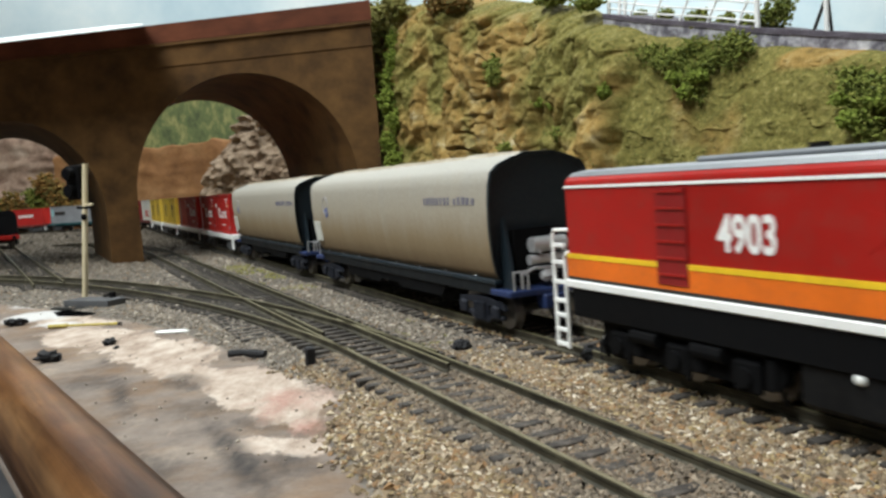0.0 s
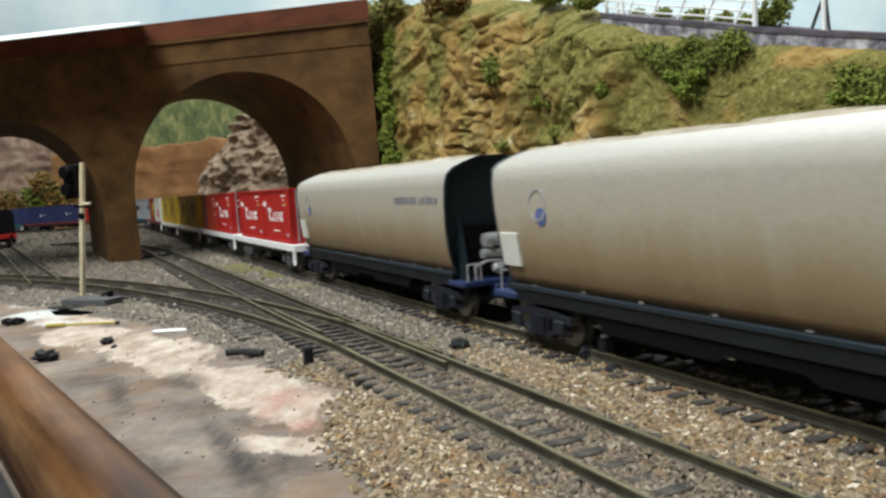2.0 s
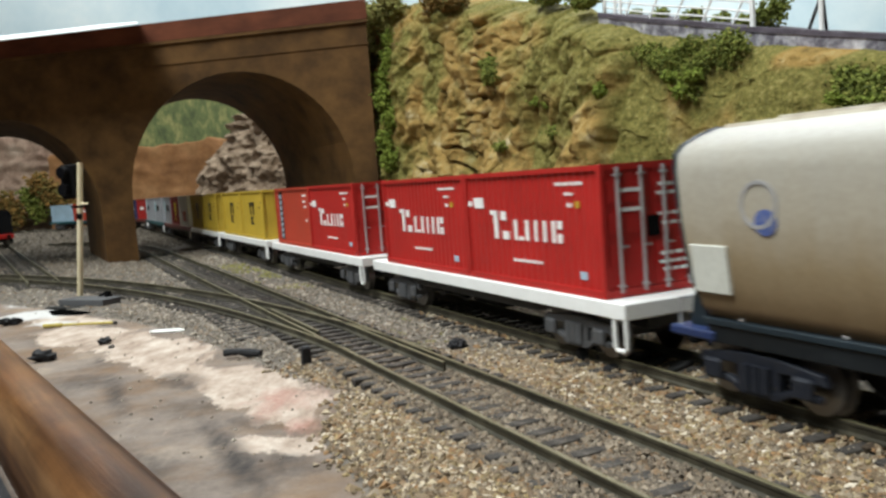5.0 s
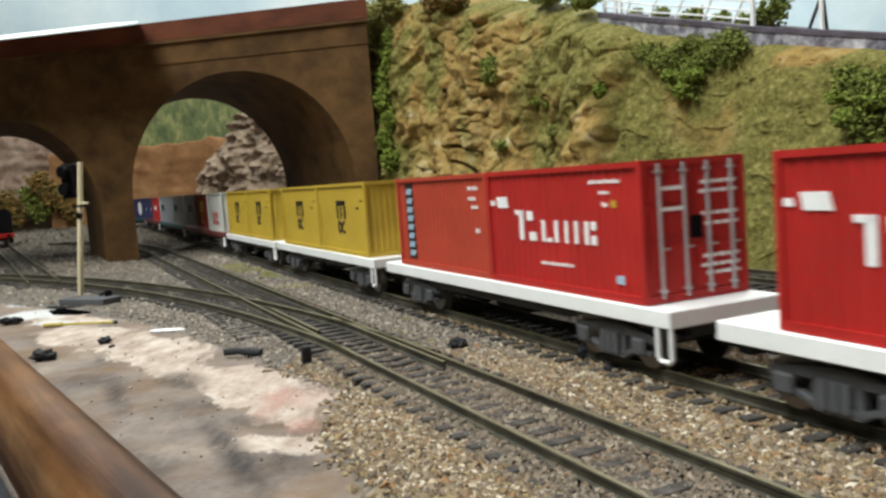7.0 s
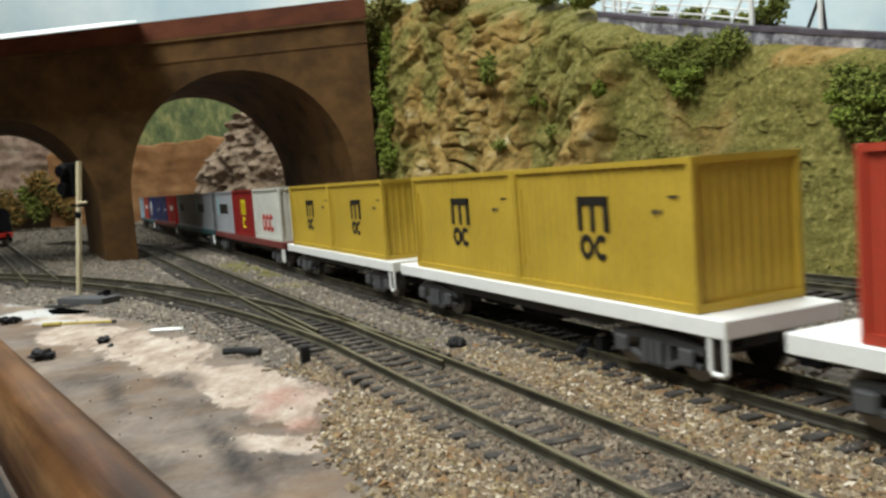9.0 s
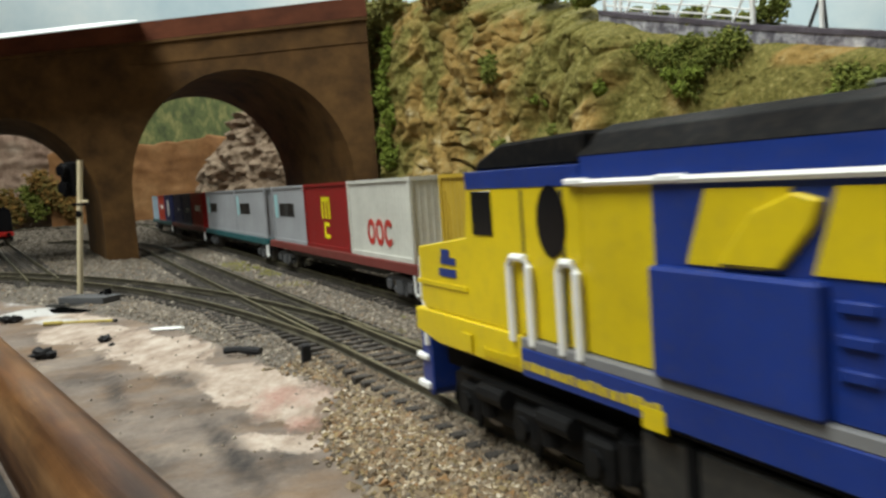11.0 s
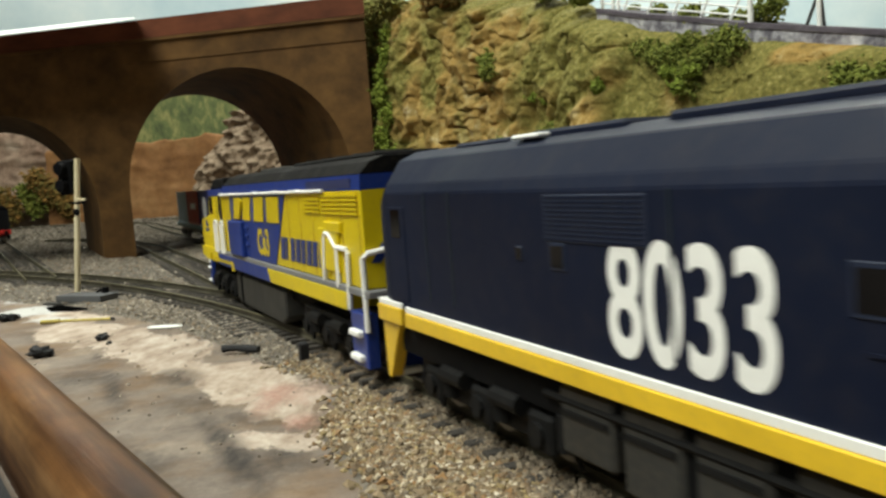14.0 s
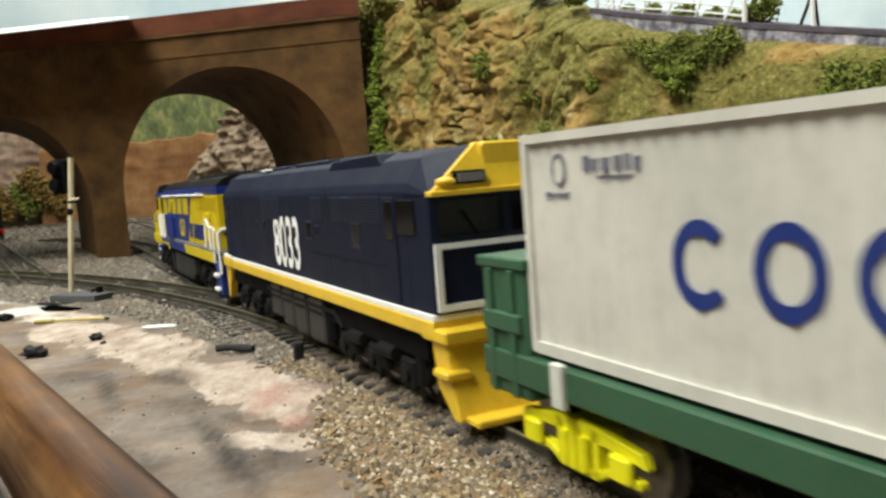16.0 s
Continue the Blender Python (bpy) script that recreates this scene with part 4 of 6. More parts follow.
# containers -------------------------------------------------------------
def container(name, paint, length, label, height=30.4, width=28.4, doors=False, ribs=True, near_end=-1, group="containers on the freight train"):
    c = empty(name, label, "shipping container", group)
    h, w, e = length / 2 - 0.15, width / 2, 0.55
    bm = bmesh.new()
    n = max(10, int(length / 3.2))

    def wave(k, m):
        return 0.0 if k % 4 in (0, 3) else m

    # corrugated long sides
    for sg in (1, -1):
        pts = [(-h + 1.4 + (2 * h - 2.8) * k / (4 * n), w - e - 0.1 - wave(k, 0.22)) for k in range(4 * n + 1)]
        lo = [bm.verts.new((x, sg * y, 1.2)) for x, y in pts]
        hi = [bm.verts.new((x, sg * y, height - 1.2)) for x, y in pts]
        for k in range(4 * n):
            bm.faces.new((lo[k], lo[k + 1], hi[k + 1], hi[k]))
    block(bm, -h + 0.9, h - 0.9, -w + 1.3, w - 1.3, 0.6, height - 0.5)
    body = part("body", bm, paint, c)
    for x in (-h, h - 1.5):
        for y in (-w, w - 1.3):
            part("corner_post", B(x, x + 1.5, y, y + 1.3, 0, height, 0.12), paint, body)
    for y in (-w, w - 1.1):
        part("top_rail", B(-h + 1.5, h - 1.5, y, y + 1.1, height - 1.3, height - 0.05), paint, body)
        part("bottom_rail", B(-h + 1.5, h - 1.5, y, y + 1.1, 0, 1.7), paint, body)
    for sg in (-1, 1):
        x = sg * h
        part("end_rail", B(min(x, x - sg * 1.1), max(x, x - sg * 1.1), -w + 1.3, w - 1.3, 0, 1.8), paint, body)
        part("end_rail", B(min(x, x - sg * 1.1), max(x, x - sg * 1.1), -w + 1.3, w - 1.3, height - 1.5, height - 0.05), paint, body)
        if doors and sg == near_end:
            for y0, y1 in ((-w + 1.4, -0.15), (0.15, w - 1.4)):
                bm = B(min(x - sg * 0.9, x - sg * 0.4), max(x - sg * 0.9, x - sg * 0.4), y0, y1, 1.9, height - 1.6)
                door = part("door", bm, paint, c)
                for z in (7.5, 14.5, 21.5):
                    part("door_panel", B(min(x - sg * 0.6, x - sg * 0.1), max(x - sg * 0.6, x - sg * 0.1), y0 + 0.5, y1 - 0.5, z, z + 4.6), paint, door)
                for yy in (y0 + (y1 - y0) * 0.24, y0 + (y1 - y0) * 0.76):
                    part("lock_bar", rod(bmesh.new(), [(x + sg * 0.35, yy, 1.0), (x + sg * 0.35, yy, height - 0.8)], 0.42, 6), SILVER, c)
                    bm = bmesh.new()
                    for z in (2.4, 27.6):
                        block(bm, x + sg * 0.35 - 0.5, x + sg * 0.35 + 0.5, yy - 0.8, yy + 0.8, z, z + 0.5)
                    block(bm, x + sg * 0.35 - 0.2, x + sg * 0.35 + 0.2, yy - 2.2, yy, 11.3, 11.7)
                    part("lock_handle", bm, SILVER, c)
            bm = bmesh.new()
            rng = random.Random(3)
            for z in (24.6, 22.6, 17.8, 15.6, 8.6, 6.6, 4.8):
                y = -w + 2.6
                while y < -2.2:
                    ln = rng.uniform(0.8, 2.4)
                    block(bm, min(x, x + sg * 0.12), max(x, x + sg * 0.12), y, min(y + ln, -1.2), z, z + 0.8)
                    y += ln + 0.5
            for z in (23.8, 19.4):
                block(bm, min(x, x + sg * 0.12), max(x, x + sg * 0.12), 3.0, 9.0, z, z + 0.9)
            part("vent_plate", B(min(x, x + sg * 0.3), max(x, x + sg * 0.3), -1.6, 1.6, 13.2, 18.0), BLACK, c, "black square plate")
            part("door_print", bm, WHITE, c, "white unreadable print on the doors")
        else:
            bm = bmesh.new()
            m = 10
            pts = [(-w + 1.4 + (2 * w - 2.8) * k / (4 * m), 0.75 + wave(k, 0.55)) for k in range(4 * m + 1)]
            lo = [bm.verts.new((x - sg * d, y, 1.8)) for y, d in pts]
            hi = [bm.verts.new((x - sg * d, y, height - 1.5)) for y, d in pts]
            for k in range(4 * m):
                bm.faces.new((lo[k], lo[k + 1], hi[k + 1], hi[k]))
            part("end_panel", bm, paint, body)
    return c


def print_bars(c, specs, y, material, seed=0, name="side_print"):
    """Small unreadable print: rows of short bars at (x0, x1, z, height)."""
    rng, rects = random.Random(seed), []
    for x0, x1, z, hh in specs:
        x = max(x0, x1)
        while x > min(x0, x1) + 0.3:
            ln = rng.uniform(0.45, 0.8) * hh
            rects.append((max(x - ln, min(x0, x1)), x, z, z + hh * rng.uniform(0.75, 1.0)))
            x -= ln + rng.uniform(0.3, 0.6) * hh
    return marks(name, rects, y, material, c, joined=True)


SIDE_Y = 13.6


def red_box(with_doors=False):
    c = container("shipping_container", RED, 69.6, "red container with a white company logo, steel door bars" if with_doors else "red container with a white company logo", doors=with_doors)
    # white logo: flag, tall stem letter and smaller blocks as plain shapes
    marks("logo", [(23.2, 29.0, 20.4, 23.4), (31.0, 33.0, 21.0, 22.4), (15.5, 19.5, 18.6, 19.8)], SIDE_Y, WHITE, c, slant=-0.25, label="white flag and lettering shapes")
    marks("logo", [(15.6, 17.6, 12.0, 19.6), (10.6, 13.6, 17.2, 19.6), (9.4, 12.8, 12.0, 14.2), (4.8, 6.4, 12.0, 17.4), (1.6, 4.0, 12.0, 13.0), (-1.2, 0.4, 12.0, 17.4), (-5.6, -4.2, 12.0, 17.4), (-9.8, -8.4, 12.0, 17.4), (-14.2, -12.6, 12.0, 17.4), (-17.2, -15.2, 12.0, 14.2), (-17.2, -15.2, 15.4, 17.4)], SIDE_Y, WHITE, c)
    print_bars(c, [(7.5, -7.0, 6.2, 0.8), (-15, -27, 26.0, 0.9), (-19, -22.5, 23.6, 0.8), (-20.0, -22.6, 20.8, 1.2)], SIDE_Y, WHITE, 2)
    marks("data_plate", [(-27.0, -24.2, 3.8, 5.6)], SIDE_Y, SKY_BOX, c)
    marks("yellow_mark", [(-25.2, -23.6, 20.6, 22.2)], SIDE_Y, MUSTARD, c)
    return c


def orange_box():
    c = container("shipping_container", ORANGE_RED, 69.6, "orange red container with a black and white upright company panel")
    marks("logo_panel", [(21.4, 27.2, 2.6, 28.6)], SIDE_Y, LETTER_BLACK, c, label="black upright panel")
    marks("logo", [(22.0, 26.6, z, z + 1.9) for z in (3.6, 6.6, 9.6, 12.6, 15.6, 18.6, 21.6, 24.8)], SIDE_Y + 0.12, SKY_BOX, c, slant=0.5)
    print_bars(c, [(-22, -29, 25.5, 1.2), (-22, -27, 22.5, 1.2), (-24, -28, 20, 1.0), (-26, -28.5, 13, 1.6)], SIDE_Y, WHITE, 5)
    return c


def mustard_box():
    c = container("shipping_container", MUSTARD, 69.6, "mustard yellow container with a black company logo")
    marks("logo", [(3.6, 5.4, 15.0, 22.4), (-1.5, 0.3, 15.0, 21.0), (-6.6, -4.8, 15.0, 22.4), (-6.6, 5.4, 21.0, 23.0)], SIDE_Y, LETTER_BLACK, c, label="black logo shapes")
    for k, x in enumerate((2.3, -3.5)):
        ring_mark("logo", x, 11.4, 2.6, 2.9, 0.45, SIDE_Y, LETTER_BLACK, c, gap=0.0 if k == 0 else 0.7)
    print_bars(c, [(-22, -25.5, 19.2, 1.0), (-27, -30, 22.4, 0.7)], SIDE_Y, SLEEPER, 6)
    marks("side_print", [(31.2, 32.2, 5, 25), (29.0, 29.6, 8, 21)], SIDE_Y, MUSTARD, c)
    return c


def grey_box(length=69.6):
    c = container("shipping_container", GREY_BOX, length, "grey container with a pale blue star panel and black lettering")
    marks("logo_panel", [(length / 2 - 11, length / 2 - 4.5, 13, 26)], SIDE_Y, AQUA, c, label="pale blue panel")
    x = length / 2 - 15
    marks("logo", [(x - 5.4 * k - 4.2, x - 5.4 * k, 14, 21) for k in range(6)], SIDE_Y, LETTER_BLACK, c, label="black lettering shapes")
    return c


def pale_box():
    c = container("shipping_container", PALE_BOX, 69.6, "pale grey container with a red ring company logo")
    for k in range(3):
        ring_mark("logo", 9 - 9.5 * k, 10, 4.2, 5.2, 0.45, SIDE_Y, LETTER_RED, c, gap=0.6 if k == 2 else 0.0)
    return c


def crimson_box():
    c = container("shipping_container", DEEP_RED, 69.6, "dark red container with a yellow logo")
    marks("logo", [(4, 6.4, 14, 24), (-1.2, 1.2, 14, 22), (-6.4, -4, 14, 24), (-6.4, 6.4, 22, 24), (-4, 4, 5, 6.8), (-4, 4, 10.5, 12.3), (2.2, 4, 5, 12)], SIDE_Y, BUFFER_YELLOW, c)
    return c


def plain_box(paint, label, mark=None, length=69.6):
    c = container("shipping_container", paint, length, label)
    if mark == "bars":
        marks("logo", [(14 - 5 * k - 3.6, 14 - 5 * k, 14, 19) for k in range(6)], SIDE_Y, WHITE, c)
    if mark == "disc":
        bm = bmesh.new()
        prism(bm, [(10 * math.cos(a), 15 + 10 * math.sin(a)) for a in [2 * math.pi * k / 24 for k in range(24)]], "y", SIDE_Y - 0.2, SIDE_Y + 0.12)
        part("logo", bm, WHITE, c, "white round mark")
    if mark == "star":
        marks("logo", [(-1.5, 1.5, 12, 16), (-12, -8, 14, 15.5)], SIDE_Y, WHITE, c)
    return c


# wagons -----------------------------------------------------------------
def flat_wagon(paint, length, label, steps=True):
    w = empty("container_flat_wagon", label, "railway wagon", "wagons of the freight train")
    h = length / 2
    deck = part("deck", B(-h, h, -15.2, 15.2, 11.0, 14.7, 0.25), paint, w)
    part("centre_sill", B(-h + 6, h - 6, -4.5, 4.5, 7.2, 11.0), DARK_GREY, w)
    for y in (-12, 12):
        part("side_sill", P([(-h + 30, 11.0), (-h + 40, 8.4), (h - 40, 8.4), (h - 30, 11.0)], "y", y - 1, y + 1), DARK_GREY, w)
    part("brake_gear", B(-14, 6, -9, 9, 5.5, 9.8, 0.8), BLACK, w)
    part("air_tank", rod(bmesh.new(), [(12, 8, 8.2), (26, 8, 8.2)], 2.4, 12), BLACK, w)
    for x in (-h + 24, h - 24):
        bogie(w, x)
    for sg in (-1, 1):
        coupler(w, sg * (h - 0.5), sg)
        x = sg * (h - 2.6)
        for y in (-14.6, 14.6) if sg < 0 else ():
            part("step", rod(bmesh.new(), [(x - 2.1, y, 11.2), (x - 2.1, y, 4.6), (x - 1.4, y, 4.0), (x + 1.4, y, 4.0), (x + 2.1, y, 4.6), (x + 2.1, y, 11.2)], 0.55, 6), WHITE, w, "white wire step")
    return w


HOPPER_SECTION = [(12.6, 14.8), (14.0, 17.5), (15.2, 22), (16.1, 29), (16.4, 36), (16.2, 42.2), (15.5, 45.6), (13.4, 47.5), (9.2, 49.2), (4.6, 50.5)]


def hopper(label, h=92.0):
    w = empty("grain_hopper_wagon", label, "railway wagon", "wagons of the freight train")
    full = HOPPER_SECTION + [(-y, z) for y, z in HOPPER_SECTION[::-1]]

    def end_x(z):
        return h - 3.0 - 2.4 * max(0.0, (34 - z) / 20.0) ** 1.0 + 2.0 * min(1.0, max(0.0, (z - 34) / 14.0))

    bm = bmesh.new()
    rows = [[bm.verts.new((x0 * end_x(z) / 1.0 if abs(x0) == 1 else x0 * h, y, z)) for y, z in full] for x0 in (-1, -0.6, -0.2, 0.2, 0.6, 1)]
    for a, b in zip(rows, rows[1:]):
        for k in range(len(full)):
            k2 = (k + 1) % len(full)
            if not (k == len(HOPPER_SECTION) - 1):
                bm.faces.new((a[k], a[k2], b[k2], b[k]))
    part("body", bm, BEIGE, w, smooth=True)
    roof = [(5.2, 50.2), (4.2, 51.1), (-4.2, 51.1), (-5.2, 50.2)]
    bm = P(roof, "x", -h + 3, h - 3)
    for k in range(5):
        x = -66 + 33 * k
        block(bm, x - 11, x + 11, -3.6, 3.6, 50.7, 51.6, 0.4)
    part("roof_hatch", bm, ROOF_DUST, w, "dusty roof walk and hatches")
    for sg in (-1, 1):
        bm = bmesh.new()
        outer = [bm.verts.new((sg * (end_x(z) + 0.8), y * 1.0, z + (0.3 if z > 40 else 0))) for y, z in full]
        back = [bm.verts.new((sg * (end_x(z) - 0.4), y * 1.0, z + (0.3 if z > 40 else 0))) for y, z in full]
        inner = [bm.verts.new((sg * (end_x(z) - 0.8), y * 0.93, z - (0.8 if z > 40 else 0))) for y, z in full]
        n = len(full)
        for k in range(n):
            k2 = (k + 1) % n
            bm.faces.new((outer[k], outer[k2], back[k2], back[k]))
            bm.faces.new((outer[k], outer[k2], inner[k2], inner[k]))
        bm.faces.new(inner)
        end = part("end_sheet", bm, HOPPER_END, w, "dark blue grey end sheet")
        # sloped lower apron, air cylinder and ladder; a black block imitates the recess's shade
        x = sg * (h - 8)
        bm = bmesh.new()
        for y in (-11, 11):
            prism(bm, [(x - sg * 2, 12), (x + sg * 9, 12), (x + sg * 9, 14), (x + sg * 3, 38), (x + sg * 1, 38)], "y", y - 0.5, y + 0.5)
        part("end_stanchion", bm, HOPPER_END, end)
        part("recess_shade_block", B(min(x + sg * 2.6, x + sg * 6), max(x + sg * 2.6, x + sg * 6), -7, 9, 16, 29), BLACK, end)
        part("brake_cylinder", rod(bmesh.new(), [(x + sg * 8.6, -6, 24.4), (x + sg * 8.6, 5, 24.4)], 2.2, 14), SILVER, end, "silver air cylinder")
        part("brake_cylinder", rod(bmesh.new(), [(x + sg * 8.8, -5, 20.2), (x + sg * 8.8, 6, 20.2)], 1.5, 12), SILVER, end, "silver air cylinder")
        part("end_platform", B(min(x, x + sg * 12), max(x, x + sg * 12), -14.5, 14.5, 10.5, 12.3, 0.3), UNDER_BLUE, w)
        if sg > 0:
            part("ladder_plate", P([(14.9, 20.0), (16.0, 29.0), (16.75, 29.0), (15.7, 20.0)], "x", h - 14.5, h - 5.2, 0.15), PALE_BOX, w, "dusty white data plate beside the end")
        for y, z in ((-4.5, 25.6), (3.6, 25.6), (-1.0, 19.6)):
            part("cylinder_strap", rod(bmesh.new(), [(x + sg * 6.2, y, z - 3), (x + sg * 11.0, y, z - 3)], 0.55, 8), SILVER, end)
        part("end_pipe", rod(bmesh.new(), [(x + sg * 9.5, 9, 12.4), (x + sg * 9.5, 9, 16.5), (x + sg * 10, 5, 18), (x + sg * 10, -7, 17.4), (x + sg * 10, -9, 12.4)], 0.55, 7), SILVER, end, "bright air pipe")
        part("valve", lump(bmesh.new(), (x + sg * 10.4, 1.5, 15.6), (1.5, 2.2, 1.8), 5, 2, 0.3), SILVER, end)
        part("coupler_pocket", B(min(x + sg * 8, x + sg * 13), max(x + sg * 8, x + sg * 13), -4, 4, 6.4, 10.6, 0.4), UNDER_BLUE, w)
        bogie(w, sg * (h - 17.5), material=BLUE_CASTING, side=11.6)
        coupler(w, sg * (h + 1), sg)
        bm = bmesh.new()
        rod(bm, [(x + sg * 11, 12.5, 12.2), (x + sg * 11, 12.5, 17.5), (x + sg * 11, 8.0, 17.5), (x + sg * 11, 8.0, 12.2)], 0.45, 6)
        part("handrail", bm, SILVER, w)
    part("side_sill", P([(-h + 6, 10.2), (h - 6, 10.2), (h - 6, 14.9), (-h + 6, 14.9)], "y", -13.8, 13.8, 0.3), SILL_BLACK, w)
    part("sill_flange", P([(-h + 5, 13.6), (h - 5, 13.6), (h - 5, 14.9), (-h + 5, 14.9)], "y", -14.3, 14.3, 0.2), HOPPER_END, w)
    for y in (-12.6, 12.6):
        part("lower_sill", P([(-h + 42, 10.3), (h - 42, 10.3), (h - 46, 6.4), (12, 6.0), (9, 7.6), (-9, 7.6), (-12, 6.0), (-h + 46, 6.4)], "y", y - 0.5, y + 0.5), BLACK, w)
    for k in range(3):
        x = -42 + 42 * k
        part("discharge_hopper", P([(x - 17, 10.5), (x + 17, 10.5), (x + 8, 4.2), (x - 8, 4.2)], "y", -10, 10, 0.3), BLACK, w)
    for k in range(8):
        part("sill_bolt", B(-77 + 22 * k - 0.4, -77 + 22 * k + 0.4, 13.7, 14.1, 15.1, 15.6, 0.1), SILVER, w)
    print_bars(w, [(-47, -67, 36.6, 2.6), (-70, -85, 36.6, 2.6)], 16.42, LETTER_BLUE, 3, "company_print")
    disc = [(68 + 2.5 * math.cos(a), 33.4 + 2.3 * math.sin(a)) for a in [2 * math.pi * k / 16 for k in range(16)]]
    part("emblem", P(disc, "y", 16.1, 16.5), EMBLEM_BLUE, w, "faded blue emblem")
    ring_mark("emblem_ring", 69.5, 36.4, 4.2, 4.2, 0.16, 16.42, EMBLEM_GREY, w)
    return w


def red_loco():
    w = empty("red_locomotive", "red model diesel with orange band, white sill and grey roof", "locomotive")
    h = 100.0
    body = part("body", P([(-15.6, 20.6), (15.6, 20.6), (15.6, 42.0), (14.6, 43.2), (-14.6, 43.2), (-15.6, 42.0)], "x", -h, h, 0.3), LOCO_RED, w)
    part("roof", P([(-15.0, 43.0), (15.0, 43.0), (13.4, 44.0), (9, 44.5), (-9, 44.5), (-13.4, 44.0)], "x", -h + 0.3, h - 0.3, 0.2), ROOF_GREY, w, "grey roof")
    part("roof_box", B(-60, 62, -9, 9, 44.2, 45.6, 0.5), ROOF_GREY, w)
    for x in (-30, 5, 40):
        part("exhaust", rod(bmesh.new(), [(x, 0, 45.4), (x, 0, 46.6)], 2.0, 10), ROOF_BLACK, w)
    part("gutter_line", B(-h, h, 15.4, 15.9, 40.5, 41.1), WHITE, w, "white line below the roof")
    part("orange_band", B(-h, h + 0.1, 15.3, 15.85, 19.7, 24.0), LOCO_ORANGE, w)
    part("yellow_line", B(-h, h + 0.1, 15.3, 15.95, 24.0, 25.1), LOCO_YELLOW, w)
    part("sill_line", B(-h, h, 15.0, 15.9, 18.9, 19.7), DARK_GREY, w)
    part("sill", B(-h - 1, h + 1, -16.2, 16.2, 17.0, 18.9, 0.25), WHITE, w, "thin white sill")
    part("underframe", B(-h + 1, h - 1, -15.7, 15.7, 10.2, 17.0, 0.3), BLACK, w)
    # raised plate; the ladder recess's shade is put into its darker red
    bm = B(57.5, 66.5, 15.5, 16.1, 20.7, 40.0)
    part("recess_shade_plate", bm, DEEP_RED, w)
    for k in range(6):
        part("rung", B(57.8, 66.2, 15.9, 16.4, 22.5 + 3.3 * k, 22.95 + 3.3 * k), LOCO_RED, w)
    lettering("4903", 9.4, WHITE, w, 49.3, 15.75, 28.2, 0.22, 0.75)
    part("crest", P([(12, 33), (18, 36.2), (24, 33), (18, 29)], "y", 15.4, 15.66), LOCO_RED, w)
    part("fuel_tank", B(-22, 33, -15.0, 15.0, 2.4, 12.6, 1.2), CASTING, w)
    part("tank_mark", B(8, 9.2, 14.9, 15.15, 5, 10), LOCO_YELLOW, w)
    part("tank_cap", lump(bmesh.new(), (20.5, 15.2, 9.6), (1.0, 0.8, 1.0), 2, 2, 0.0), WHITE, w)
    for x in (-62, 64):
        loco_bogie(w, x, BLACK)
    coupler(w, h, 1)
    # end steps and handrails
    for y in (-14.6, 14.6):
        sg = 1 if y > 0 else -1
        ladder = part("end_step", rod(bmesh.new(), [(h + 2.4, y + sg * 0.6, 1.6), (h + 2.4, y + sg * 0.6, 24.0), (h + 0.2, y + sg * 0.6, 25.0)], 0.5, 6), WHITE, w, "white end steps")
        part("stile", rod(bmesh.new(), [(h + 7.4, y + sg * 0.6, 1.6), (h + 7.4, y + sg * 0.6, 29.4), (h + 6.4, y + sg * 0.6, 30.4), (h + 0.2, y, 30.6)], 0.5, 6), WHITE, ladder)
        for z in (2.0, 5.6, 9.2, 12.8, 17.4, 22.2, 26.4):
            part("rung", B(h + 2.2, h + 7.6, y + sg * 0.1, y + sg * 1.1, z, z + 0.8), WHITE, ladder)
        part("handrail", rod(bmesh.new(), [(h + 2.6, y, 18), (h + 2.6, y, 25), (h + 0.2, y, 25.4)], 0.5, 6), WHITE, w)
    part("air_hoses", rod(bmesh.new(), [(h, 6, 17), (h + 4, 6, 15), (h + 5, 6, 9)], 0.8, 6), WHITE, w)
    part("headlight", rod(bmesh.new(), [(h - 0.2, 2, 40), (h + 0.6, 2, 40)], 1.4, 12), SILVER, w)
    return w


